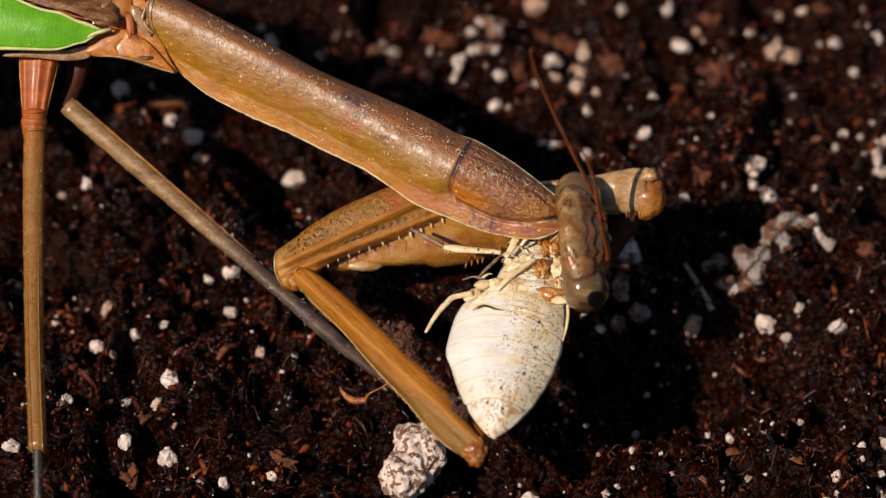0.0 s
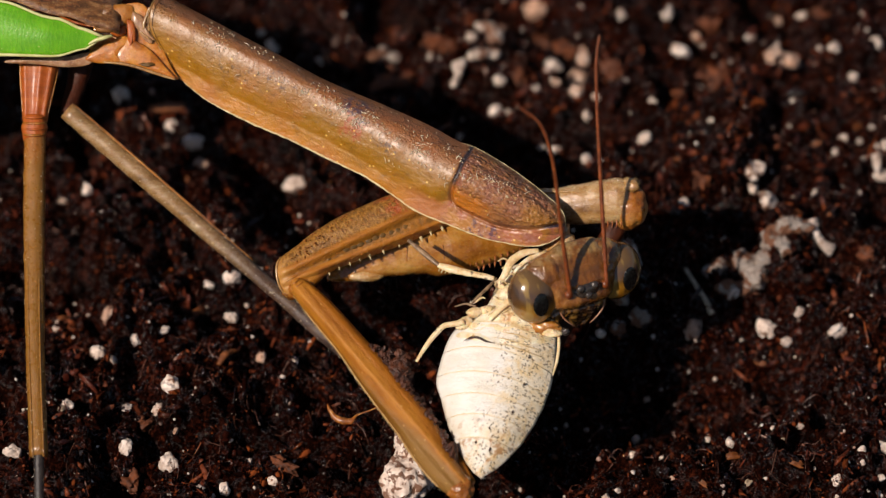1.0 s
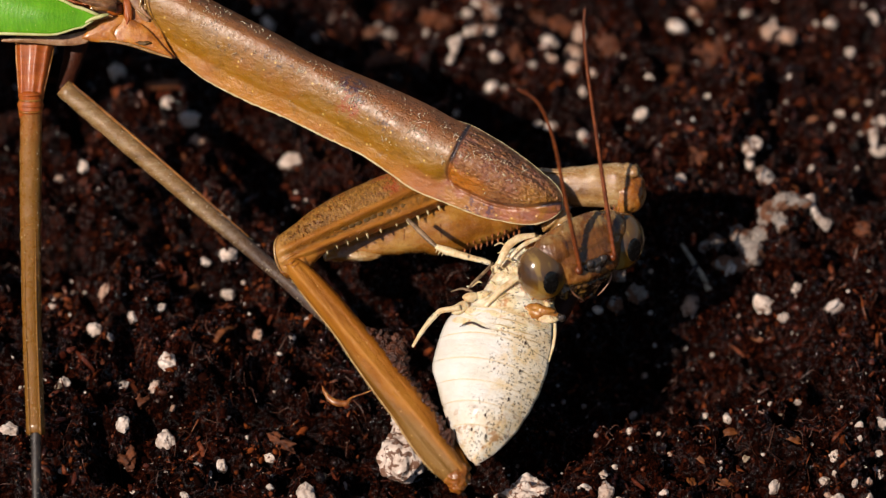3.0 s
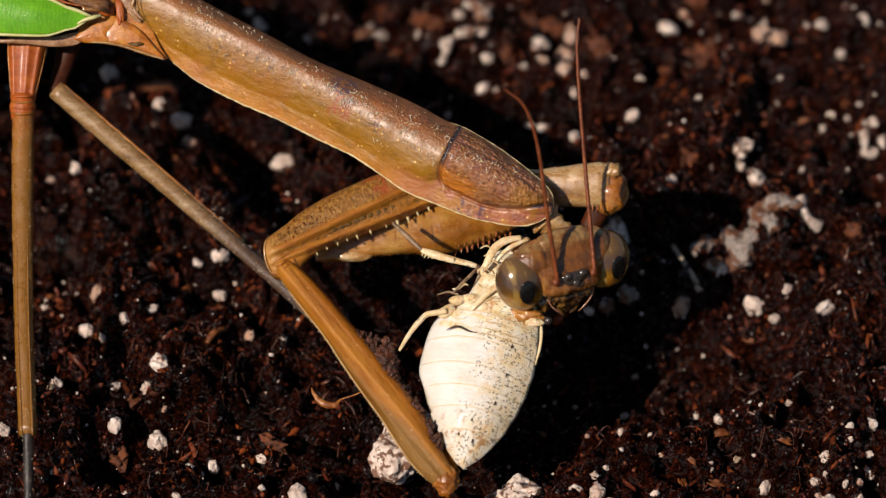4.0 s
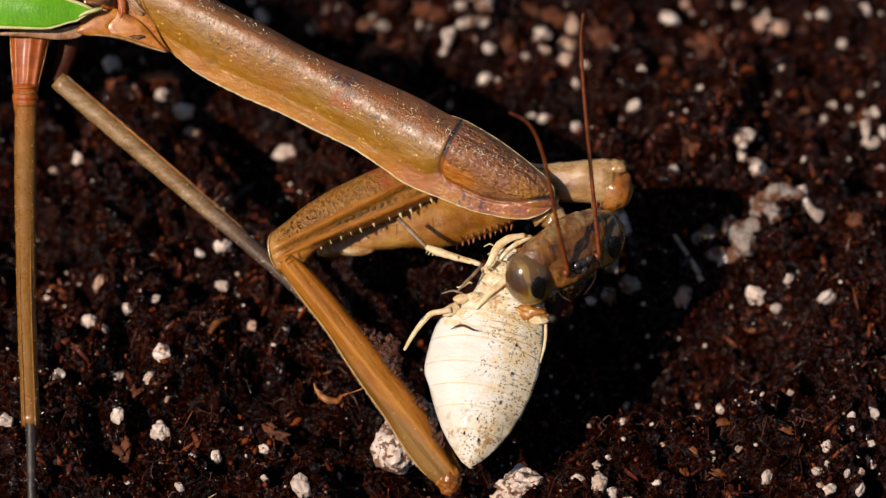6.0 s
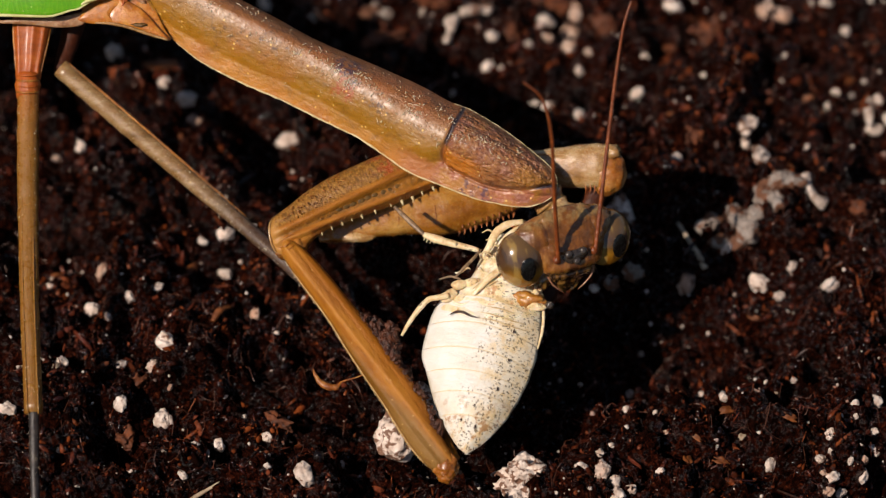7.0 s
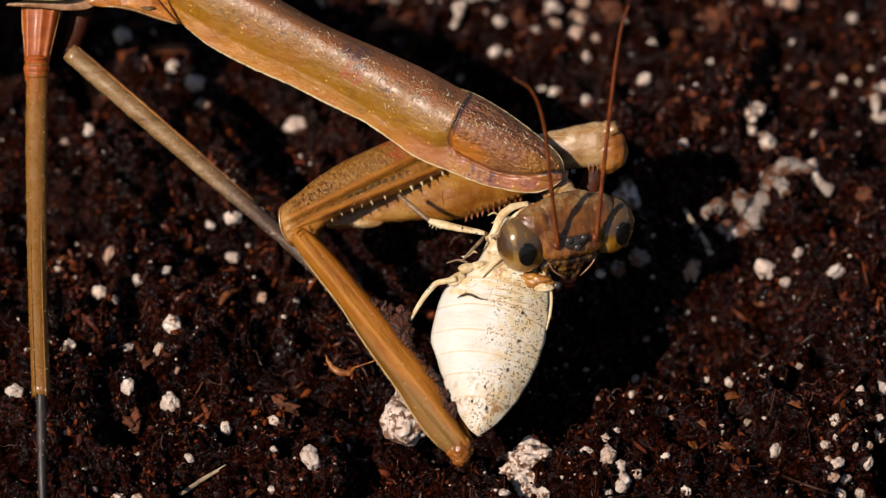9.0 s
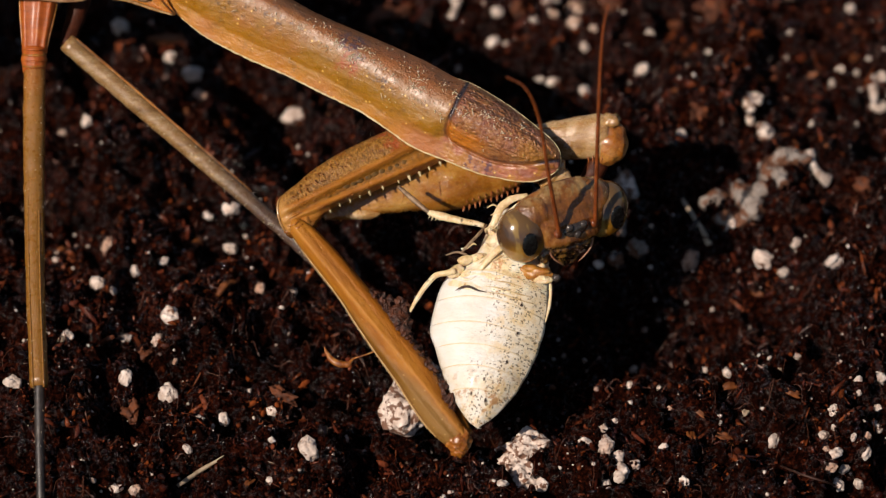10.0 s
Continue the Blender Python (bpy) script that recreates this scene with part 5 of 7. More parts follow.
def leg_parts():
    """The two walking legs of the middle pair."""
    def segment(name, pts, radii, material, label, n=30, flat=0.85, ridge=True, hairs=0, mat_hair=IVORY):
        bm = bmesh.new()
        pts = [sink(p, SINK * min(max((p[2] - 1) / 12, 0), 1)) for p in pts]
        tube(bm, pts, radii, 18, n, flat, 0.10)
        ob = part(name, bm, material, mantis, label)
        if ridge:
            for s in (-1, 1):
                bm = bmesh.new()
                mid = radii[len(radii) // 2]
                thigh = "thigh" in name
                tube(bm, [Vector(p) + (RIGHT * s * 0.3 + AHEAD * mid * 0.7 if thigh else (RIGHT * s * 0.88 + AHEAD * 0.3) * radii[min(k, len(radii) - 1)]) for k, p in enumerate(pts)], [0.055 if thigh else 0.11 for r in radii], 6, n, 1, 0.3)
                part("ridge", bm, material if thigh else PALE, ob)
        if hairs > 50:
            bm = bmesh.new()
            line = spline(pts, 200)
            for k in range(46):
                q = random.uniform(0.02, 0.045)
                ball(bm, line[random.randrange(4, 196)] + RIGHT * random.choice((-0.5, -0.3, 0.1, 0.42)) * random.uniform(0.9, 1.05) + AHEAD * 0.42, (q, q, q), 1)
            tagged(part("skin_grain", bm, IVORY, ob, "tiny pale grains"), kind="stuff")
        if hairs:
            bm = bmesh.new()
            line = spline(pts, 200)
            for k in range(hairs):
                p = line[random.randrange(8, 192)]
                d = (line[100] - line[99]).normalized()
                a = random.uniform(0, 6.28)
                side = (RIGHT * math.cos(a) + AHEAD * math.sin(a))
                side = (side - d * side.dot(d)).normalized()
                r = radii[len(radii) // 2] * 0.95
                tube(bm, (p + side * r, p + side * (r + 0.12) + d * 0.12), (0.014, 0.005), 3)
            part("hairs", bm, mat_hair, ob, "fine pale bristles")
        return ob

    def hip(a, b, label):
        """A flared hip: two raised side flanges with a furrow and a keel between them."""
        a, b = (sink(q, SINK * min(max((q[2] - 1) / 12, 0), 1)) for q in (a, b))
        length = (Vector(b) - Vector(a)).length
        bm = bmesh.new()

        def relief(x, y):
            w = 1.0 - 0.42 * x / length
            return bump_at(abs(y), 0.86 * w, 0.10, 0.06) - bump_at(y, -0.35 * w, 0.3, 0.10) + bump_at(y, 0.15 * w, 0.14, 0.05) - bump_at(y, 0.55 * w, 0.2, 0.05)

        slab(bm, tuple((length * f, -w, w, 0.62 * w) for f, w in ((-0.15, 0.9), (0.05, 1.08), (0.3, 1.04), (0.6, 0.88), (0.85, 0.74), (1.0, 0.70))), relief, 0.9, 40, 44)
        ob = part("middle_leg_hip", bm, LEG_RED, mantis, label)
        ob.matrix_basis = mm(limb(a, b, AHEAD))
        for side in (-1, 1):
            bm = bmesh.new()
            tube(bm, [(length * f, side * w, 0.12) for f, w in ((0.0, 1.05), (0.3, 1.02), (0.6, 0.87), (0.9, 0.70))], (0.03, 0.05, 0.05, 0.03), 8, 24, 1, 0.4)
            part("rim", bm, AMBER, ob, "bright orange hip margin")
        return ob

    hip((-21.93, 1.3, 15.7), (-22.2, -1.95, 13.62), "reddish brown flared hip joint")
    segment("middle_leg_joint", ((-22.18, -1.75, 13.8), (-22.2, -2.3, 13.5), (-22.2, -2.9, 13.1)), (0.6, 0.72, 0.62), LEG_RED, "rust-red ringed joint", 8, 0.9, False)
    segment("middle_leg_thigh", ((-22.19, -2.6, 13.3), (-22.15, -7.0, 10.6), (-22.0, -12.5, 7.5), (-21.7, -17.9, 4.5)), (0.6, 0.62, 0.55, 0.52, 0.5), LEG, "long straight orange-brown thigh with ridges", 40, 0.85, True, 70)
    segment("middle_leg_shin", ((-21.7, -17.6, 4.7), (-21.68, -20.0, 2.7), (-21.62, -22.7, 0.4)), (0.3, 0.26, 0.24), LEG_DARK, "thin blackish shin", 20, 1.0, False, 30)
    segment("middle_leg_foot", ((-21.62, -22.6, 0.45), (-21.3, -23.6, 0.35), (-20.6, -24.8, 0.3)), (0.2, 0.16, 0.1), LEG_DARK, "dark foot on the soil", 12, 1.0, False)
    # the far hip's shade is painted by its dark skin
    segment("middle_leg_hip", ((-19.75, 2.3, 14.4), (-20.1, 0.9, 13.5), (-20.55, -0.8, 12.9)), (0.75, 0.55, 0.42), LEG_SHADE, "brown hip joint with shade in its colour", 14, 0.85, False)
    segment("middle_leg_thigh", ((-20.55, -0.7, 13.1), (-15.7, -3.2, 9.5), (-10.8, -5.8, 5.8), (-6.0, -8.35, 2.2)), (0.55, 0.6, 0.52, 0.42, 0.42), LEG_GREY, "long grey-brown thigh darkening towards the knee", 44, 0.9, False, 60)
    segment("middle_leg_shin", ((-9.6, -6.4, 4.9), (-7.8, -7.38, 3.55), (-6.0, -8.35, 2.2), (-2.64, -10.2, 0.1)), (0.3, 0.46, 0.44, 0.2), LEG_DUSK, "dark brown lower leg", 30, 0.92, False, 30)
    for k in range(4):
        bm = bmesh.new()
        c = sink((-22.19, -1.75 - 0.27 * k, 13.8 - 0.17 * k), SINK)
        tube(bm, [c + RIGHT * 0.66 * math.cos(a) + AHEAD * (0.74 * math.sin(a)) - UP * 0.12 * math.sin(a) for a in (math.pi * q / 12 for q in range(13))], (0.03, 0.06, 0.07, 0.06, 0.03), 7)
        part("fold", bm, AMBER if k % 2 else LEG_RED, mantis, "ring fold of the leg joint")
    bm = bmesh.new()
    edge = [sink(q, SINK * min(max((q[2] - 1) / 12, 0), 1)) + UP * 0.40 + RIGHT * 0.28 + AHEAD * 0.28 for q in ((-20.3, -0.85, 13.0), (-15.7, -3.2, 9.5), (-10.8, -5.8, 5.8))]
    tube(bm, edge, (0.03, 0.065, 0.05, 0.02), 8, 40, 1, 0.5)
    part("ridge", bm, ORANGE, mantis, "orange upper edge of the thigh")
    bm = bmesh.new()
    ball(bm, sink((-13.45, -3.95, 8.15), SINK * 0.6), (0.17, 0.17, 0.12), 2)
    part("dark_spot", bm, BLACK, mantis, "small black spot on the thigh")


def teeth(parent, count, x0, x1, y, z, size, material, label, lean=(0, -1, 0.3), jitter=0.2):
    """A row of small spines, each a part on one shared mesh."""
    bm = bmesh.new()
    tube(bm, ((0, 0, -0.1), (0.35, 0, 0.0), (0.75, 0, 0.03), (1, 0, 0.12)), (0.22, 0.17, 0.08, 0.015), 7)
    first = part("spine", bm, material, parent, label)
    for k in range(count):
        f = k / max(count - 1, 1)
        s = size * random.uniform(1 - jitter, 1 + jitter)
        p = Vector((x0 + (x1 - x0) * f, y(f) if callable(y) else y, z))
        m = limb(p, p + Vector(lean) + Vector((random.uniform(-0.2, 0.2), 0, random.uniform(-0.2, 0.2))), (1, 0.1, 0)) @ Matrix.Scale(s, 4)
        if k:
            again(first, parent, m)
        else:
            first.matrix_basis = mm(m)


def prism(bm, length, shape, n=60, sides=26, power=0.8, wave=0.03, start=0.0):
    """A limb segment along x: (x, half width low, half width high, half thickness, shift in y)."""
    rings = []
    for k in range(n + 1):
        x = start + (length - start) * k / n
        lo, hi, th, dy = table(shape, x)
        ring = []
        for j in range(sides):
            a = 2 * math.pi * j / sides
            c, s = math.cos(a), math.sin(a)
            c, s = math.copysign(abs(c) ** power, c), math.copysign(abs(s) ** power, s)
            p = Vector((x, dy + c * (hi if c > 0 else lo), s * th))
            ring.append(p + Vector((0, c, s)) * wave * noise.noise(p * 1.7))
        rings.append(ring)
    loft(bm, rings)


def slab(bm, shape, front, back=0.75, n=90, m=40):
    """A flattened limb along x: shape holds (x, low edge, high edge, thickness); front gives the relief of the near face over (x, y, edge 0..1)."""
    rings = []
    x0, x1 = shape[0][0], shape[-1][0]
    for k in range(n + 1):
        x = x0 + (x1 - x0) * k / n
        lo, hi, th = curve(shape, x)
        mid, half = (lo + hi) / 2, max((hi - lo) / 2, 0.02)
        ring = []
        for j in range(m + 1):
            v = -math.cos(math.pi * j / m)
            y = mid + half * v
            e = max(0.0, 1 - abs(v) ** 2.6) ** 0.5
            ring.append(Vector((x, y, th * e + front(x, y) * e ** 0.6 + 0.02 * noise.noise(Vector((x * 1.5, y * 2.5, 3))))))
        for j in range(1, m // 2):
            v = math.cos(2 * math.pi * j / m)
            ring.append(Vector((x, mid + half * v, -back * th * max(0.0, 1 - v * v) ** 0.5)))
        rings.append(ring)
    loft(bm, rings)


def bump_at(y, y0, wide, high):
    return high * math.exp(-((y - y0) / wide) ** 2)


def near_foreleg():
    def upper_relief(x, y):
        q = y - 0.075 * (x - 4.3)
        h = bump_at(q, -1.12, 0.20, 0.20) + bump_at(y, -0.02, 0.16, 0.16) - bump_at(q, -0.68, 0.22, 0.12) - bump_at(y, 0.24, 0.10, 0.10)
        for k in range(9):
            h -= 0.05 * math.exp(-((x - 4.55 - 0.45 * k) / 0.13) ** 2 - ((y + 0.50) / 0.13) ** 2)
        return h

    bm = bmesh.new()
    slab(bm, ((0, -2.0, 0.2, 0.7), (3.0, -2.42, 0.28, 0.85), (4.75, -2.49, 0.36, 0.9), (6.3, -2.43, 0.34, 0.9), (7.8, -2.31, 0.31, 0.88), (9.0, -2.10, 0.35, 0.85), (9.7, -1.93, 0.50, 0.83), (10.4, -1.70, 0.80, 0.8), (11.2, -1.48, 0.98, 0.75), (11.7, -1.30, 1.0, 0.68), (12.05, -0.95, 0.8, 0.5), (12.2, -0.5, 0.4, 0.25)), upper_relief)
    coxa = part("foreleg_coxa", bm, UPPER_LEG, mantis, "ridged golden-brown upper foreleg with spines")
    pegs = random.Random(3)
    bm = bmesh.new()
    for k in range(150):
        x = pegs.uniform(1.5, 11.2)
        lo, hi, th = curve(((1, -2.3, 0, 0), (4.75, -2.49, 0, 0), (7.8, -2.31, 0, 0), (9.7, -1.93, 0, 0), (11.5, -1.35, 0, 0)), x)
        top = -1.25 + 0.075 * (x - 4.3)
        y = lo + 0.06 + (top - lo) * pegs.random()
        e = max(0.0, 1 - abs((y - (lo + 0.34) / 2) / ((0.34 - lo) / 2)) ** 2.6) ** 0.5
        z = 0.88 * e
        tube(bm, ((x, y, z - 0.03), (x + 0.08, y - 0.04, z + 0.015), (x + 0.14, y - 0.08, z + 0.02)), (0.045, 0.03, 0.006), 5)
    tagged(part("stipple", bm, COXA, coxa, "rows of short olive-brown pegs"), kind="stuff")
    bm = bmesh.new()
    for k in range(46):
        x = 3.2 + 8.3 * k / 45 + pegs.uniform(-0.06, 0.06)
        y = -0.50 + pegs.uniform(-0.09, 0.14) if x > 8.4 else pegs.choice((-0.86, 0.02, -1.0)) + 0.05 * (x - 6) * 0.5
        ball(bm, (x, y, 0.86 + 0.06 * (x < 9)), (0.05, 0.045, 0.05), 2)
    part("grains", bm, AMBER, coxa, "tiny pale grains")
    bm = bmesh.new()
    for k in range(9):
        ball(bm, (4.55 + 0.45 * k + 0.04 * math.sin(k * 2.3), -0.50 + 0.02 * math.sin(k * 1.3), 0.765), (0.20 - 0.05 * abs(k - 6) / 6, 0.12, 0.018), 3, 0.3, 2)
    part("dark_patches", bm, DARK, coxa, "row of dark olive oval patches")
    for x, y, q in ((3.82, 0.40, 0.42), (4.46, 0.38, 0.46), (5.13, 0.34, 0.24), (6.09, 0.32, 0.36), (6.9, 0.30, 0.40), (7.5, 0.30, 0.2), (8.1, 0.32, 0.26), (8.75, 0.35, 0.18), (9.38, 0.42, 0.24), (3.2, 0.32, 0.3), (2.5, 0.3, 0.36)):
        bm = bmesh.new()
        tube(bm, ((x, y - 0.10, 0.25), (x + 0.02, y + 0.03, 0.28), (x + 0.05, y + 0.20 * q / 0.4, 0.34)), (0.09 * q / 0.4, 0.07 * q / 0.4, 0.012), 7)
        part("spine", bm, RIM, coxa, "ivory spine")
    # the pale hind margin, the hip-like joint and its folds
    bm = bmesh.new()
    tube(bm, ((11.55, -1.42, 0.1), (11.95, -1.1, 0.25), (12.22, -0.45, 0.3), (12.25, 0.2, 0.25), (12.05, 0.8, 0.15)), (0.02, 0.06, 0.07, 0.06, 0.03), 8, 30)
    part("rim", bm, PALE, coxa, "pale hind margin of the joint")
    bm = bmesh.new()
    ball(bm, (11.25, 0.55, 0.1), (0.85, 0.62, 0.72), 4, 0.22, 1.6)
    part("knee", bm, ORANGE, coxa, "rust-orange joint")
    for pts in (((10.9, 0.0, 0.75), (11.3, -0.12, 0.8), (11.8, -0.05, 0.7), (12.1, 0.1, 0.5)), ((11.1, 0.55, 0.80), (11.45, 0.40, 0.84), (11.85, 0.45, 0.7)), ((10.7, 0.80, 0.62), (11.1, 0.86, 0.72), (11.6, 0.9, 0.6))):
        bm = bmesh.new()
        tube(bm, pts, (0.02, 0.06, 0.06, 0.02), 8, 18, 1, 0.3)
        part("fold", bm, AMBER, coxa, "pale skin fold of the joint")

    def thigh_relief(x, y):
        c = 0.10 + 0.02 * (x - 8)
        return bump_at(y, c, 0.13, 0.07) - bump_at(y, c - 0.42, 0.16, 0.06) + bump_at(y, c - 0.72, 0.10, 0.05) - bump_at(y, c + 0.45, 0.12, 0.04)

    bm = bmesh.new()
    slab(bm, ((0.15, 0.0, 0.35, 0.35), (0.5, -0.38, 0.55, 0.55), (1.2, -0.50, 0.74, 0.66), (2.2, -0.53, 0.87, 0.72), (3.5, -0.53, 0.97, 0.76), (5.1, -0.54, 1.02, 0.8), (6.9, -0.70, 1.12, 0.84), (8.8, -0.82, 1.09, 0.86), (10.8, -0.90, 1.10, 0.84), (12.0, -1.04, 1.02, 0.8), (13.4, -1.12, 0.70, 0.74), (14.4, -1.08, 0.55, 0.68), (15.1, -0.95, 0.48, 0.58), (15.6, -0.6, 0.40, 0.36)), thigh_relief, 0.9, 110)
    femur = part("foreleg_femur", bm, FEMUR, mantis, "long flattened golden-brown foreleg thigh")
    bm = bmesh.new()
    tube(bm, ((0.6, -0.36, 0.10), (2.2, -0.52, 0.14), (5.1, -0.54, 0.16), (6.9, -0.70, 0.16), (8.8, -0.82, 0.16), (10.8, -0.90, 0.16), (12.0, -1.03, 0.16), (13.4, -1.11, 0.15), (14.6, -1.04, 0.12)), (0.015, 0.05, 0.055, 0.06, 0.055, 0.06, 0.07, 0.05), 8, 90, 1, 0.3)
    part("rim", bm, EDGE, femur, "thin pale golden edge")
    for k in range(3):
        bm = bmesh.new()
        tube(bm, ((0.25 + 0.22 * k, -0.34 - 0.04 * k, 0.3), (0.5 + 0.26 * k, -0.02, 0.62), (0.45 + 0.3 * k, 0.42, 0.55)), (0.02, 0.05, 0.02), 8, 12, 1, 0.3)
        part("fold", bm, KNEE, femur, "skin fold at the joint")
    bm = bmesh.new()
    hair = random.Random(21)
    for k in range(300):
        x = hair.uniform(0.8, 14.8)
        lo = curve(((0.5, -0.38), (2.2, -0.53), (5.1, -0.54), (6.9, -0.70), (8.8, -0.82), (10.8, -0.90), (12.0, -1.04), (13.4, -1.12), (15, -0.95)), x)[0]
        p = Vector((x, lo - 0.03, 0.12))
        tube(bm, (p, p + Vector((0.07, hair.uniform(-0.11, -0.05), 0.03))), (0.008, 0.003), 3)
    part("hairs", bm, RIM, femur, "fringe of fine pale hairs")
    bm = bmesh.new()
    ball(bm, (15.35, -0.2, -0.05), (0.75, 0.74, 0.6), 4, 0.22, 2.6)
    ball(bm, (15.75, -0.5, -0.15), (0.5, 0.45, 0.45), 4, 0.25, 2.6)
    part("knee", bm, KNEE, femur, "reddish orange knobbly knee")
    bm = bmesh.new()
    tube(bm, ((15.4, 0.2, -0.4), (13.0, 0.5, -0.9), (10.0, 0.4, -1.0), (8.6, -0.2, -1.1)), (0.5, 0.5, 0.4, 0.3), 14, 30, 0.8, 0.1)
    part("tibia", bm, FEMUR, femur, "folded shin under the thigh")
    bm = bmesh.new()
    tube(bm, ((8.7, -0.2, -1.1), (8.4, -1.2, -1.05), (8.12, -2.0, -1.0), (8.16, -2.42, -0.95), (7.85, -2.78, -0.9), (7.4, -2.98, -0.85), (6.98, -2.96, -0.8), (6.6, -2.86, -0.8)), (0.035, 0.035, 0.05, 0.17, 0.19, 0.16, 0.11, 0.03), 9, 48, 0.8, 0.4)
    part("tarsus", bm, TARSUS, femur, "short curled orange-brown foot")
    return coxa, femur


def far_foreleg():
    bm = bmesh.new()
    prism(bm, 7.4, ((-0.5, 0.7, 0.9, 0.6, 0.1), (0, 1.15, 1.3, 0.82, 0), (0.6, 1.22, 1.32, 0.92, 0), (1.5, 1.12, 1.33, 0.95, 0), (2.8, 0.92, 1.34, 0.95, 0), (4, 0.75, 1.25, 0.9, 0), (7.4, 0.7, 0.9, 0.8, 0)), 44, 26, 0.78)
    coxa = part("foreleg_coxa", bm, PALE, mantis, "pale tan upper foreleg reaching past the head")
    for y, z, r in ((-0.5, 0.8, 0.08),):
        bm = bmesh.new()
        tube(bm, ((0.5, y * 0.8, z * 0.9), (2, y, z), (5, y, z), (7.2, y * 0.8, z * 0.8)), (r * 0.5, r, r, r * 0.5), 7, 24, 1, 0.3)
        part("ridge", bm, PALE, coxa)
    bm = bmesh.new()
    ball(bm, (0.0, 0.42, 0.0), (0.98, 1.25, 0.9), 4, 0.14, 1.6)
    part("knee", bm, KNEE, coxa, "amber wrinkled joint")
    bm = bmesh.new()
    ball(bm, (-0.15, -0.75, 0.4), (0.50, 0.42, 0.45), 3, 0.4, 2)
    part("knob", bm, PALE, coxa, "pale pitted knob on the joint")
    bm = bmesh.new()
    tube(bm, ((0.8, -0.95, 0.2), (0.7, -1.1, 0.4), (0.5, -1.0, 0.6)), (0.05, 0.08, 0.04), 6)
    part("spur", bm, IVORY, coxa)
    for k in range(5):
        bm = bmesh.new()
        tube(bm, ((0.2 + 0.25 * k, 0.95, 0.5), (0.15 + 0.25 * k, 1.35, 0.55), (0.3 + 0.22 * k, 1.6, 0.4)), (0.03, 0.04, 0.008), 6)
        part("spine", bm, RUST, coxa)
    bm = bmesh.new()
    prism(bm, 11.5, ((0, 0.55, 0.55, 0.55, 0), (1.5, 0.6, 0.6, 0.6, 0), (4, 0.6, 0.6, 0.6, 0), (8, 0.7, 0.7, 0.6, 0), (10.5, 0.6, 0.6, 0.5, 0), (11.5, 0.3, 0.3, 0.3, 0)), 60, 26, 0.85)
    # dark skin stands in for the shade behind head and prey
    femur = part("foreleg_femur", bm, LEG_SHADE, mantis, "rust-brown foreleg thigh reaching down behind the prey, coloured as shaded")
    bm = bmesh.new()
    prism(bm, 10.6, ((-0.8, 1.0, 0.9, 0.7, 0), (0.75, 1.6, 1.2, 1.0, 0), (2.1, 1.9, 1.32, 1.1, 0), (3.2, 2.0, 1.38, 1.15, 0), (4.4, 2.0, 1.25, 1.1, 0), (5.3, 2.0, 0.93, 1.05, 0), (6.2, 1.9, 0.78, 1.0, 0), (7.5, 1.7, 0.6, 0.9, 0), (8.6, 1.5, 0.55, 0.8, 0), (9.7, 1.2, 0.38, 0.7, 0), (10.6, 0.8, 0.1, 0.4, 0)), 80, 34, 0.85, 0.04, -0.8)
    under = part("underbody", bm, UNDERSIDE, mantis, "smooth amber underside below the neck shield")
    teeth(under, 11, -0.3, 2.9, lambda f: 1.02 + 0.28 * f, 0.45, 0.34, RUST, "rust-brown spine", (0.2, 1, 0.4))
    teeth(under, 9, -0.2, 2.7, lambda f: 0.75 + 0.25 * f, 0.8, 0.28, RUST, "", (0.2, 1, 0.8))
    bm = bmesh.new()
    ball(bm, (8.55, 0.26, 0.45), (1.15, 0.33, 0.42), 4, 0.12, 1.2, Matrix.Rotation(radians(-12), 3, "Z"))
    part("lobe", bm, LOBE, under, "glossy pale lobe")
    for pts in (((4.4, 1.2, 0.4), (4.1, 0.5, 1.0), (4.0, -0.4, 1.15)), ((6.6, 0.72, 0.4), (6.2, 0.2, 0.9), (6.0, -0.6, 1.05))):
        bm = bmesh.new()
        tube(bm, pts, (0.02, 0.05, 0.02), 6, 20, 1, 0.3)
        part("fold", bm, COXA, under, "faint brown skin fold")
    return coxa, femur, under


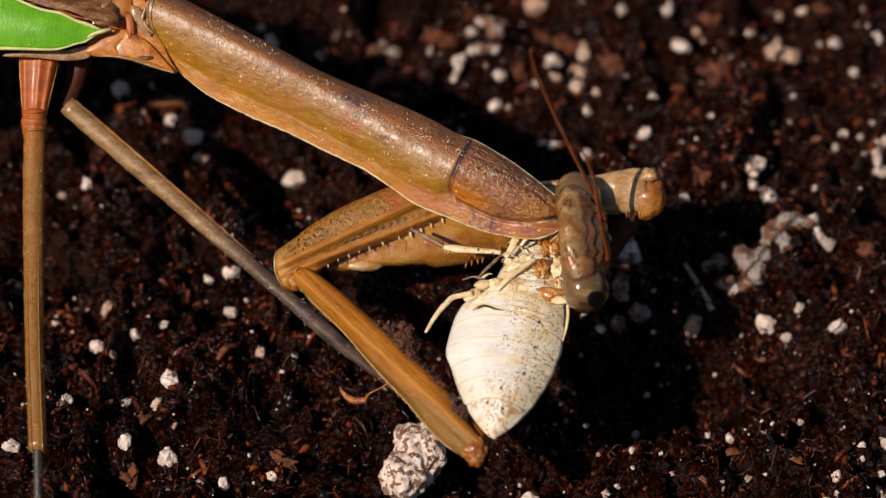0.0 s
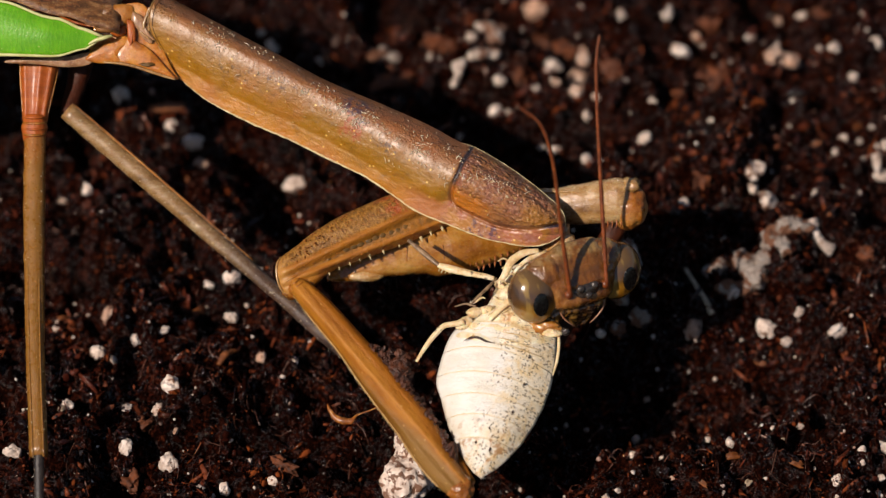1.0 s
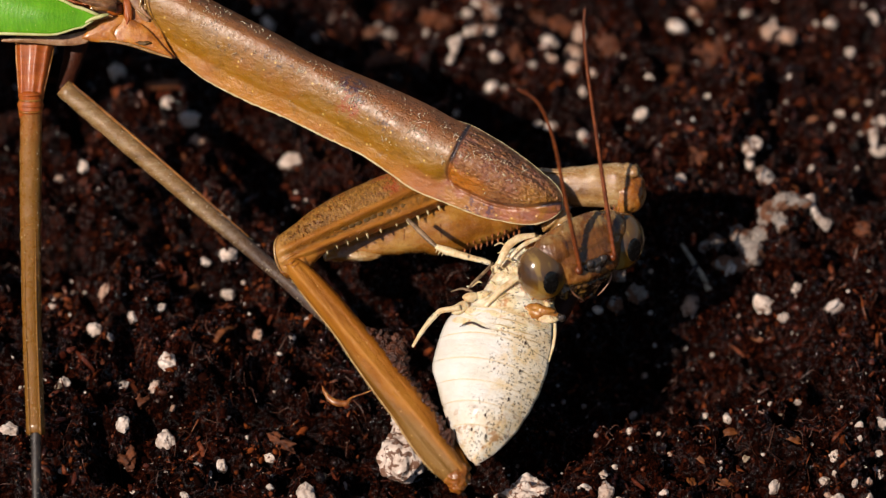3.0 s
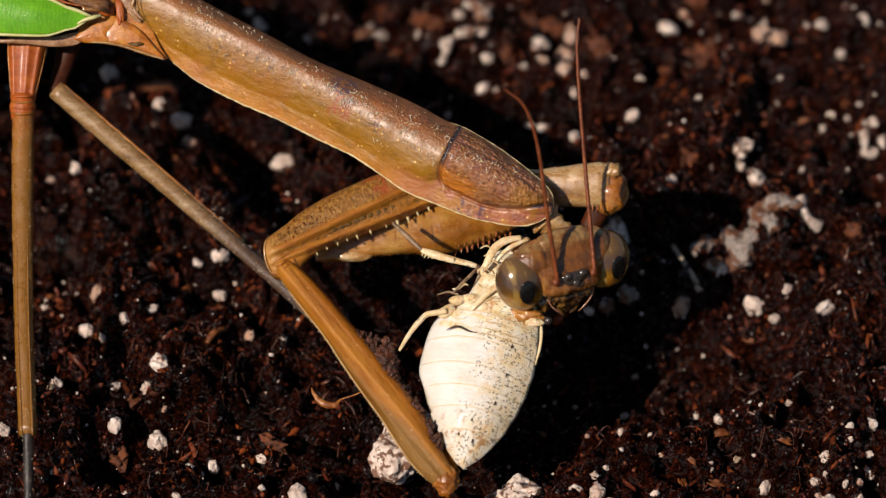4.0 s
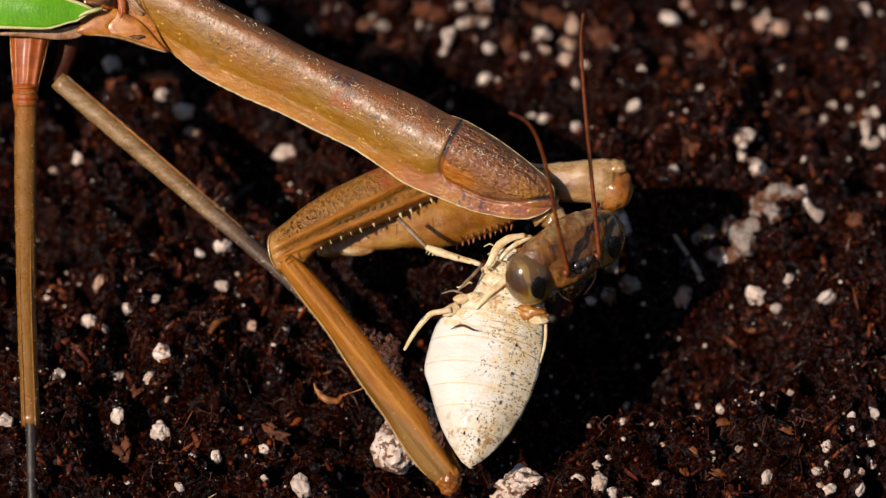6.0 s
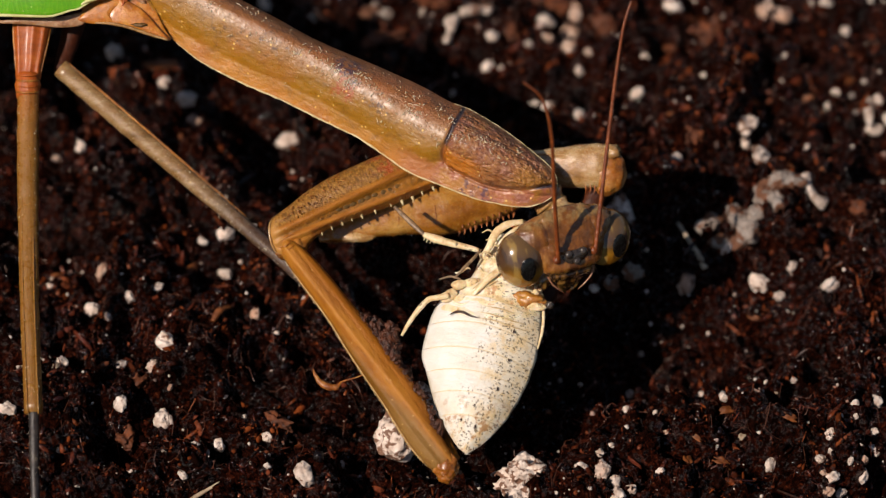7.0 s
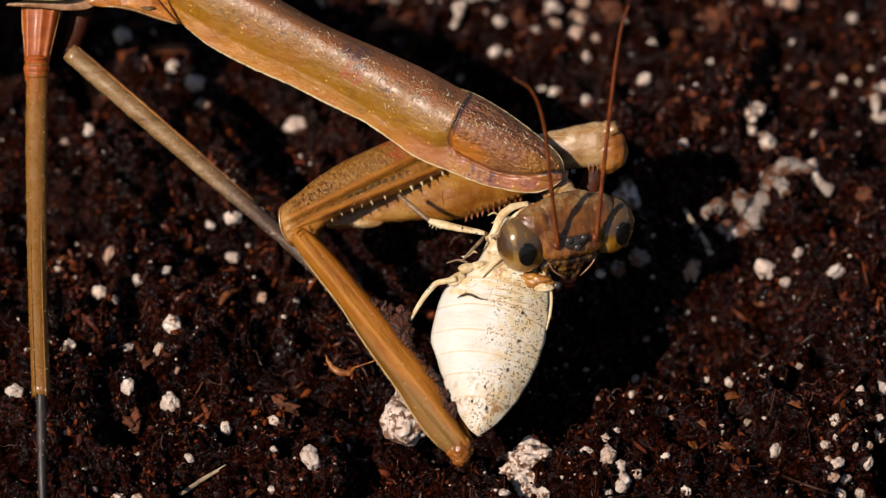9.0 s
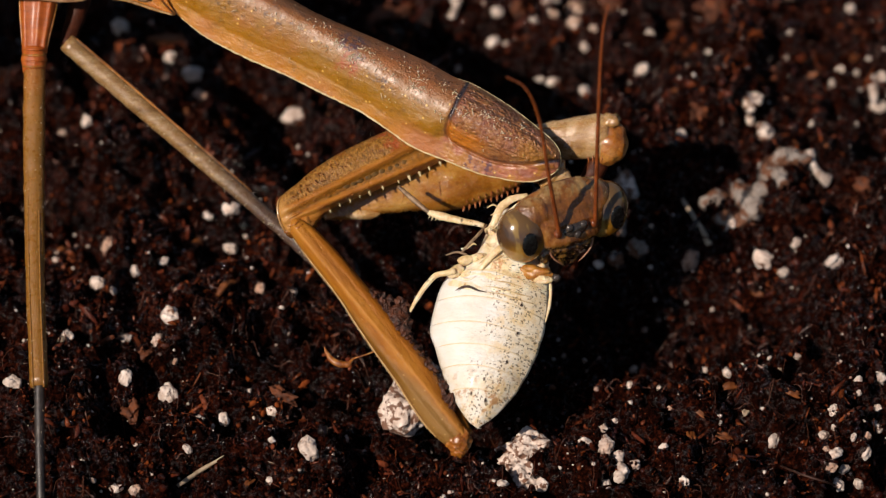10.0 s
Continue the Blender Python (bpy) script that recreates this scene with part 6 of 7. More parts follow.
def head_parts():
    shape = ((-2.95, 0.35, 0.05, -0.4), (-2.5, 0.62, 0.35, -0.5), (-1.9, 1.0, 0.7, -0.6), (-1.2, 1.5, 1.05, -0.7), (-0.5, 2.0, 1.3, -0.9), (0.4, 2.35, 1.2, -1.05), (1.2, 2.8, 0.98, -1.05), (1.75, 2.75, 0.68, -0.85), (2.15, 2.25, 0.3, -0.55), (2.4, 1.25, -0.1, -0.3))
    bm = bmesh.new()
    rings = []
    for k in range(61):
        y = -2.95 + 5.35 * k / 60
        w, zf, zb = table(shape, y)
        ring = []
        for j in range(44):
            a = 2 * math.pi * j / 44
            c, s = math.cos(a), math.sin(a)
            c, s = math.copysign(abs(c) ** 0.7, c), math.copysign(abs(s) ** 0.7, s)
            x = c * w
            crease = -0.14 * (math.exp(-((abs(x) - 1.5) / 0.09) ** 2) + 0.9 * math.exp(-((abs(x) - 0.72) / 0.08) ** 2) - 0.9 * math.exp(-((abs(x) - 1.1) / 0.28) ** 2) - 0.8 * math.exp(-(x / 0.45) ** 2)) * (s > 0) * (1 if y > 0.5 else 0)
            crease -= 0.10 * math.exp(-((y + 1.0) / 0.07) ** 2) * (s > 0)
            p = Vector((x, y + 0.10 * math.cos(x * 1.2) * (y > 1.9), (zf + zb) / 2 + s * (zf - zb) / 2 + crease))
            p.y = p.y if p.y > -0.6 else -0.6 + (p.y + 0.6) * 0.75
            ring.append(p + Vector((0, 0, 1)) * 0.03 * noise.noise(p * 2.5))
        rings.append(ring)
    loft(bm, rings)
    head = part("head", bm, FACE, mantis, "triangular brown head with striped face")
    for s in (-1, 1):
        bm = bmesh.new()
        ball(bm, (1.85 * s, 0.98, -0.12), (1.38, 1.16, 0.98), 4, 0.05, 1, Matrix.Rotation(radians(-24 * s), 3, "Z"))
        part("temple", bm, FACE, head, "smooth brown temple above the eye")
        bm = bmesh.new()
        ball(bm, (1.2 * s, -1.15, -0.1), (0.65, 0.75, 0.7), 4, 0.3, 1.6)
        part("cheek", bm, FACE, head, "dark wrinkled cheek below the eye")
        bm = bmesh.new()
        ball(bm, (0, 0, 0), (1.36, 1.62, 1.25), 4, 0, 1, Matrix.Rotation(radians(-16 * s), 3, "Z"))
        eye = part("eye", bm, EYE, head, "large glossy grey-brown compound eye")
        eye.location = Vector((2.66 * s, 0.05, -0.12)) * MM
        bm = bmesh.new()
        ball(bm, (1.15 * s, 0.15, 1.22), (0.24, 0.26, 0.22), 3, 0.1)
        part("antenna_socket", bm, ANTENNA, head, "brown antenna socket")
        bm = bmesh.new()
        line = []
        for k in range(13):
            a = math.pi * (0.08 + 0.55 * k / 12)
            line.append((2.66 * s - s * 1.30 * math.sin(a) * 0.93, 0.05 + 1.66 * math.cos(a) * 0.93 - 0.25 * math.sin(a), 0.62 + 0.25 * math.sin(a)))
        tube(bm, line, (0.02, 0.06, 0.07, 0.06, 0.02), 8, 40)
        part("eye_margin", bm, MARGIN, head, "pale olive ring round the eye")
        bm = bmesh.new()
        tube(bm, ((1.45 * s, -1.0, 0.6), (1.2 * s, -1.5, 0.7), (0.75 * s, -1.95, 0.65), (0.45 * s, -2.25, 0.5)), (0.03, 0.05, 0.045, 0.02), 8, 16)
        part("palp", bm, PINK, head, "thin pink mouth feeler")
        bm = bmesh.new()
        tube(bm, ((0.5 * s, -1.6, 0.3), (0.45 * s, -2.1, 0.2), (0.15 * s, -2.45, 0.1)), (0.2, 0.16, 0.06), 10, 12, 0.8, 0.4)
        part("mandible", bm, FACE, head, "dark brown jaw")
    bm = bmesh.new()
    ball(bm, (0, 0.12, 1.1), (0.85, 0.5, 0.32), 3, 0.08)
    part("ocellar_mound", bm, OCELLUS, head, "dark shiny mound between the antennae")
    bm = bmesh.new()
    for c, r in (((0, -0.12, 1.36), 0.24), ((0.45, 0.32, 1.3), 0.26), ((-0.45, 0.32, 1.3), 0.26)):
        ball(bm, c, (r, r, r * 0.8), 2)
    part("ocelli", bm, OCELLUS, head, "three glassy dark simple eyes")
    feelers = []
    for s, length, bend in ((-1, 11.3, 1.3), (1, 13.8, -0.35)):
        bm = bmesh.new()
        pts = spline(((0, 0, 0), (length * 0.35, 0.02, 0), (length * 0.7, 0.0, 0), (length * 0.9, bend * 0.3, 0), (length, bend, 0)), 150)
        tube(bm, pts, [(0.135 - 0.075 * k / 150) * (1.0 if k % 3 else 0.82) for k in range(151)], 8)
        feelers.append(part("antenna", bm, ANTENNA, head, "long thin brown beaded antenna"))
    # black discs imitate the dark spot that an eye shows towards the viewer
    pseudopupils = []
    for s in (-1, 1):
        bm = bmesh.new()
        ball(bm, (0, 0, 0), (0.46, 0.70, 0.08), 3)
        pseudopupils.append(part("pseudopupil", bm, BLACK, head, "black disc for the eye's pseudopupil"))
    return head, feelers, pseudopupils


thorax_part, rear_part, wing_part = prothorax(), rear_body(), wing()
leg_parts()
near_coxa, near_femur = near_foreleg()
far_coxa, far_femur, underbody = far_foreleg()
head_part, antennae, pseudopupils = head_parts()

# ---- prey ----
bug = tagged(new("shield_bug"), "pale cream shield bug held belly up by the mantis", "insect")


LEFT_EDGE = ((-2.6, 0.2), (-2.1, -0.15), (-1.1, -0.62), (0.2, -1.08), (0.95, -1.9), (1.5, -2.45), (2.2, -2.78), (3.1, -2.96), (4.2, -3.08), (4.9, -3.04), (5.6, -2.72), (6.9, -2.2), (8.05, -1.62), (8.95, -0.98), (9.7, -0.32), (9.95, 0.1))
RIGHT_EDGE = ((-2.6, 1.6), (-1.5, 2.3), (0, 2.75), (1.0, 3.0), (1.6, 3.16), (2.4, 3.22), (3.4, 3.24), (4.7, 3.11), (6.0, 2.8), (7.45, 2.22), (8.5, 1.6), (9.4, 0.82), (9.95, 0.12))


def bug_span(x):
    """The middle and the half width of the bug at x."""
    lo, hi = curve(LEFT_EDGE, x)[0], curve(RIGHT_EDGE, x)[0]
    return (lo + hi) / 2, max((hi - lo) / 2, 0.02)


def bug_skin(x, v, high=1.25):
    """A point of the belly side at v, from -1 at one edge to 1 at the other."""
    mid, w = bug_span(x)
    return Vector((x, mid + v * w, high * (1 - abs(v) ** 2.4) * min(1.0, w / 2.2)))


def bug_parts():
    cuts = (1.5, 2.95, 4.35, 5.55, 6.7, 7.9, 9.94)
    for k, (a, b) in enumerate(zip(cuts, cuts[1:])):
        rows = []
        for i in range(19):
            row = []
            for j in range(49):
                v = j / 24 - 1
                # the seams bow forward over the middle and trail towards the far edge
                arc = (0.34 * (1 - (v + 0.35) ** 2) - 0.30 * max(v, 0)) * max(0.0, 1 - k / 7)
                x = min(a + (b + 0.10 - a) * i / 18 - arc + 0.2, 9.94)
                p = bug_skin(x, v)
                p.y += 0.05 * max(0, v) ** 6 * math.sin(i / 18 * math.pi) - 0.03 * max(0, v) ** 6
                p.z += 0.025 * math.exp(-((i - 1.0) / 1.6) ** 2) - 0.02 * (i > 16) + 0.025 * noise.noise(Vector((x * 1.3, v * 4, k)))
                row.append(p)
            rows.append(row)
        bm = bmesh.new()
        sheet(bm, rows, 0.03)
        edge = bmesh.new()
        tube(edge, [v + Vector((0.02, 0, 0.012)) for v in rows[0][3:-3]], (0.018, 0.026, 0.02, 0.014, 0.008), 6)
        part("suture", edge, SEAM, bug, "fine tan seam between belly plates" if k == 0 else "")
        part("abdomen_segment", bm, PREY, bug, "cream white belly plate with black specks" if k == 0 else "")
    bm = bmesh.new()
    rings = []
    for k in range(48):
        x = -2.6 + 12.5 * k / 47
        mid, w = bug_span(x)
        rings.append([Vector((x, mid + math.cos(t) * w * 0.985, (-0.9 * math.sin(t) if math.sin(t) > 0 else -0.3 * math.sin(t)) * min(1, w / 2) - 0.05)) for t in (2 * math.pi * j / 28 for j in range(28))])
    loft(bm, rings)
    part("back", bm, PREY_BACK, bug, "brown speckled back")
    bm = bmesh.new()
    rows = []
    for i in range(60):
        x = -2.55 + 4.95 * i / 59
        row = []
        for j in range(49):
            v = j / 24 - 1
            p = bug_skin(x + 0.25 * (1 - v * v) * max(x, 0) * 0.4, v * 0.99, 1.24)
            p.z += (0.05 * math.sin(x * 9 + abs(v) * 3) + 0.07 * noise.noise(Vector((x * 2.4, v * 3, 5))) + 0.04 * noise.noise(Vector((x * 6, v * 7, 9)))) * (1 - v * v)
            row.append(p)
        rows.append(row)
    sheet(bm, rows, 0.08)
    part("thorax", bm, CHEST, bug, "cream ridged chest with tan folds")
    bm = bmesh.new()
    tube(bm, ((2.62, -1.78, 1.06), (2.42, -1.4, 1.2), (2.40, -1.0, 1.27), (2.58, -0.5, 1.29), (2.64, 0.0, 1.27)), (0.01, 0.06, 0.075, 0.05, 0.01), 8, 30, 0.6, 0.3)
    part("crack", bm, FIBRE, bug, "dark open seam at the belly's front")
    for pts in (((2.64, 0.0, 1.29), (2.70, 0.8, 1.27), (2.88, 1.7, 1.1), (2.95, 2.5, 0.75)), ((2.3, -0.2, 1.3), (2.38, 0.7, 1.3), (2.55, 1.6, 1.12), (2.6, 2.4, 0.8)), ((1.95, 0.2, 1.3), (2.0, 1.0, 1.25), (2.15, 1.9, 1.02)), ((1.5, 0.4, 1.3), (1.62, 1.2, 1.22), (1.8, 2.0, 0.98))):
        bm = bmesh.new()
        tube(bm, pts, (0.01, 0.035, 0.04, 0.015), 6, 26, 1, 0.6)
        part("suture", bm, SUTURE, bug)
    fold = random.Random(12)
    for k in range(6):
        bm = bmesh.new()
        x0, y0, l = fold.uniform(-0.6, 2.0), fold.uniform(-1.5, 1.0), fold.uniform(0.5, 1.4)
        pts = []
        for i in range(6):
            x, y = x0 + 0.18 * math.sin(i * 0.9 + k), y0 + l * (i / 5 - 0.5)
            mid, w = bug_span(x)
            pts.append((x, y, bug_skin(x, max(-0.95, min(0.95, (y - mid) / w))).z + 0.05))
        tube(bm, pts, (0.02, 0.07, 0.09, 0.06, 0.02), 8, 20, 0.45, 0.4)
        part("fold", bm, CHEST if k % 3 else SUTURE, bug, "wrinkled tan skin fold" if k == 0 else "")
    for x, y, q in ((1.45, -1.95, 0.36), (-1.12, -0.26, 0.26), (0.75, -1.45, 0.3), (0.55, -0.75, 0.3), (1.55, -1.2, 0.3), (0.3, 0.9, 0.26)):
        bm = bmesh.new()
        ball(bm, (x, y, bug_skin(x, 0.0).z - 0.45), (q * 1.5, q * 0.9, 0.26), 4, 0.15, 1.2, Matrix.Rotation(radians(35 * q * 10), 3, "Z"))
        part("hip", bm, PREY_LEG, bug, "rounded cream hip joint")
    hooked = None
    for label, pts, r, flat in (
            ("cream hind leg bent outward", ((1.5, -1.9, 1.05), (1.68, -2.44, 1.1), (1.82, -2.95, 1.05), (2.2, -3.28, 1.0), (2.7, -3.6, 0.95), (3.3, -3.92, 0.85), (3.95, -4.2, 0.75)), (0.18, 0.16, 0.155, 0.15, 0.13, 0.08), 0.8),
            ("thick cream leg folded across the chest", ((1.35, -0.55, 1.25), (0.85, -0.15, 1.38), (0.3, 0.28, 1.4), (-0.25, 0.8, 1.35), (-0.8, 1.25, 1.2)), (0.12, 0.17, 0.19, 0.18, 0.14), 0.55),
            ("broad cream leg folded against the chest", ((-0.9, -0.35, 1.1), (-1.41, -0.05, 1.3), (-2.15, 0.22, 1.4), (-2.75, 0.78, 1.35), (-3.06, 1.6, 1.2)), (0.14, 0.2, 0.24, 0.22, 0.15), 0.5),
            ("thin cream leg beside the chest", ((-1.5, 0.45, 1.4), (-1.95, 0.75, 1.5), (-2.4, 1.2, 1.5), (-2.95, 2.0, 1.35)), (0.08, 0.12, 0.13, 0.1), 0.7),
            ("thin grey-brown leg bent under", ((0.5, -1.75, 1.0), (-0.1, -1.3, 1.1), (-0.7, -0.85, 1.1), (-1.3, -0.5, 1.0)), (0.05, 0.09, 0.09, 0.05), 0.9),
            ("thin dark brown foot", ((0.62, -2.55, 1.0), (0.42, -1.95, 1.05), (0.5, -1.4, 1.0)), (0.03, 0.06, 0.06), 0.9),
            ("pale hind leg along the edge", ((1.6, 3.28, 0.6), (2.3, 3.36, 0.52), (3.0, 3.34, 0.42), (3.8, 3.22, 0.3)), (0.08, 0.09, 0.08, 0.03), 0.8)):
        bm = bmesh.new()
        tube(bm, pts, r, 12, 32, flat, 0.12)
        part("leg", bm, PREY_SHIN if "brown" in label else PREY_LEG, bug, label)
    # the leg that hangs on to the mantis, with its origin at its root
    bm = bmesh.new()
    tube(bm, ((0, 0, 0), (-0.12, -0.6, 0.05), (-0.31, -1.61, 0.06), (-0.5, -2.4, 0.05), (-0.72, -3.12, 0.02)), (0.13, 0.16, 0.2, 0.24, 0.14), 12, 32, 0.7, 0.12)
    hooked = part("leg", bm, PREY_LEG, bug, "speckled leg reaching sideways")
    bm = bmesh.new()
    tube(bm, ((-0.68, -3.05, 0.05), (-0.95, -3.4, 0.05), (-1.5, -4.05, 0.0), (-2.23, -4.88, -0.1)), (0.09, 0.14, 0.15, 0.10), 10, 24, 0.8, 0.2)
    part("shin", bm, PREY_SHIN, hooked, "thin grey-brown speckled shin")
    teeth(hooked, 5, -0.35, -0.55, lambda f: -2.2 - 0.8 * f, 0.0, 0.22, RIM, "", (1, -0.5, 0.1), 0.5)
    flesh = random.Random(5)
    for k in range(18):
        bm = bmesh.new()
        ball(bm, (flesh.uniform(-3.2, 1.0), flesh.uniform(1.3, 3.0), flesh.uniform(0.3, 0.9)), (flesh.uniform(0.35, 0.7), flesh.uniform(0.25, 0.4), 0.4), 4, 0.45, 1.6)
        part("torn_flesh", bm, AMBER if k % 3 else PREY_LEG, bug, "wet orange-brown torn flesh" if k < 2 else "")
    for c, r, mat, label in (((1.2, 2.35, 0.75), (0.45, 0.95, 0.40), AMBER, "glossy orange torn flesh"), ((1.55, 2.9, 0.85), (0.22, 0.5, 0.22), PREY_LEG, "pale torn skin"), ((1.35, 3.6, 0.7), (0.2, 0.24, 0.2), OCELLUS, "dark wet drop")):
        bm = bmesh.new()
        ball(bm, c, r, 4, 0.3, 1.4)
        part("torn_flesh", bm, mat, bug, label)
    for k in range(4):
        bm = bmesh.new()
        x, y = -2.2 + 0.42 * k, -0.2 + 0.25 * (k % 3)
        tube(bm, ((x, y - 0.35, 1.2), (x - 0.15, y, 1.3), (x + 0.05, y + 0.4, 1.15)), (0.03, 0.05, 0.03), 6, 12, 1, 0.4)
        part("suture", bm, SUTURE, bug)
    for x, y, z in ((3.15, 1.9, 1.03), (4.75, 1.85, 1.05), (6.4, 1.45, 1.03), (7.5, 0.35, 1.2), (8.3, -0.3, 0.92), (8.6, 0.5, 0.86)):
        bm = bmesh.new()
        ball(bm, (x, y, z), (0.10, 0.055, 0.035), 2, 0.5, 2)
        part("dirt_speck", bm, FIBRE, bug, "brown dirt speck")
    return hooked


hooked_leg = bug_parts()


def foreleg_clod():
    """Soil sticking to the inner edge of the foreleg."""
    bm = bmesh.new()
    r = random.Random(8)
    for k in range(460):
        heap = k % 4 != 0
        x = r.gauss(8.0, 0.75) if heap else r.uniform(6.2, 14.2)
        size = r.uniform(0.07, 0.22) if r.random() < 0.85 else r.uniform(0.22, 0.40)
        edge = curve(((6, 1.08), (8.8, 1.08), (10.8, 1.08), (12, 1.0), (13.4, 0.68), (15, 0.45)), x)[0]
        out = r.random() ** 1.4 * 1.15 * math.exp(-((x - 7.7) / 0.95) ** 2) if heap else r.random() ** 2 * 0.3
        ball(bm, (x, edge - 0.12 + out, r.uniform(-0.5, 0.5)), (size, size * r.uniform(0.35, 0.9), size * 0.6), 2, 0.8, 2.4, Matrix.Rotation(r.uniform(0, 6), 3, "Z"))
    return tagged(part("soil_clod", bm, CLOD, None, "", False), "dark crumbly soil clod stuck along the foreleg", "soil", kind="stuff")


clod = foreleg_clod()


def head_pose(centre, roll, pitch, yaw):
    """Roll about the line of sight, then yaw, then nod."""
    m = Matrix((RIGHT, UP, AHEAD)).transposed().to_4x4()
    m.translation = Vector(centre)
    return m @ pose(0, 0, 0, 0, 0, roll) @ pose(0, 0, 0, 0, yaw, 0) @ pose(0, 0, 0, pitch, 0, 0)


# ---- what moves ----
def motions():
    body = [(t, drift(BODY_PIVOT, r, u, a)) for t, r, u, a in (
        (0, 0.00, 0.00, -0.00),
        (0.5, 0.02, 0.01, 0.12),
        (1, 0.04, -0.11, -0.22),
        (1.5, 0.04, -0.11, -0.30),
        (2, -0.02, -0.13, -0.19),
        (2.5, 0.07, -0.15, -0.29),
        (3, 0.07, -0.20, -0.27),
        (4.5, 0.06, -0.20, -0.41),
        (5, 0.00, -0.19, -0.25),
        (5.5, 0.03, -0.31, -0.46),
        (7, -0.00, -0.35, -0.50),
        (7.5, -0.03, -0.36, -0.62),
        (8, -0.06, -0.34, -0.52),
        (8.5, -0.04, -0.34, -0.52),
        (9, -0.00, -0.35, -0.63),
        (9.5, -0.03, -0.36, -0.53),
        (10, -0.08, -0.33, -0.34),
    )]
    walk(thorax_part, [(t, mm(d @ THORAX)) for t, d in body])
    for ob in (rear_part, wing_part):
        walk(ob, [(t, mm(d @ Matrix.Translation(RIGHT * -0.37 + UP * 0.21 - AHEAD * SINK))) for t, d in body])
    walk(near_coxa, [(t, mm(limb(a, b, AHEAD))) for t, a, b in (
        (0, (2.16, -2.27, 6.91), (-8.33, -6.52, 5.89)),
        (0.5, (2.2, -2.29, 6.89), (-8.21, -6.95, 6.05)),
        (1, (2.07, -2.41, 6.79), (-8.39, -7.21, 6.35)),
        (1.5, (2.05, -2.36, 6.83), (-8.33, -7.37, 6.35)),
        (2, (2.15, -2.45, 6.76), (-8.24, -7.47, 6.4)),
        (2.5, (2.11, -2.4, 6.8), (-8.2, -7.65, 6.44)),
        (3, (2.04, -2.53, 6.68), (-8.4, -7.62, 6.66)),
        (4.5, (1.93, -2.5, 6.71), (-8.51, -7.65, 6.63)),
        (5, (2.03, -2.46, 6.75), (-8.37, -7.71, 6.59)),
        (5.5, (2, -2.52, 6.7), (-8.36, -7.84, 6.47)),
        (7, (1.91, -2.58, 6.64), (-8.53, -7.72, 6.58)),
        (7.5, (1.94, -2.65, 6.58), (-8.51, -7.76, 6.54)),
        (8, (1.98, -2.55, 6.67), (-8.41, -7.83, 6.49)),
        (8.5, (2.05, -2.54, 6.68), (-8.33, -7.83, 6.48)),
        (9, (2.01, -2.57, 6.66), (-8.4, -7.84, 6.47)),
        (9.5, (1.98, -2.55, 6.68), (-8.38, -7.91, 6.42)),
        (10, (1.98, -2.51, 6.7), (-8.38, -7.87, 6.45)),
    )])
    thigh = [(t, mm(limb(a, b, AHEAD))) for t, a, b in (
        (0, (-8.23, -6.66, 6.16), (1.91, -18.48, 5.51)),
        (0.5, (-8.11, -7.11, 6.3), (1.74, -19, 4.29)),
        (1, (-8.33, -7.37, 6.61), (1.16, -19.33, 3.46)),
        (1.5, (-8.28, -7.52, 6.61), (1.31, -19.4, 3.25)),
        (2, (-8.17, -7.65, 6.64), (1.39, -19.49, 3.41)),
        (2.5, (-8.18, -7.84, 6.67), (1.38, -19.52, 3.25)),
        (3, (-8.38, -7.8, 6.9), (1.12, -19.4, 2.62)),
        (4.5, (-8.47, -7.81, 6.9), (0.92, -19.01, 1.58)),
        (5, (-8.35, -7.9, 6.82), (1.08, -18.69, 0.54)),
        (5.5, (-8.36, -8.03, 6.71), (1.16, -18.99, 0.87)),
        (7, (-8.5, -7.89, 6.82), (0.69, -19.21, 1.29)),
        (7.5, (-8.46, -7.94, 6.78), (0.78, -19.3, 1.7)),
        (8, (-8.34, -8.03, 6.7), (1, -19.24, 1.13)),
        (8.5, (-8.23, -8.02, 6.72), (1.01, -19.39, 1.64)),
        (9, (-8.34, -8.04, 6.7), (1.07, -19.32, 1.73)),
        (9.5, (-8.31, -8.06, 6.68), (1.04, -19.39, 1.86)),
        (10, (-8.31, -8.06, 6.68), (1.13, -19.32, 1.58)),
    )]
    walk(near_femur, thigh)
    walk(clod, thigh)
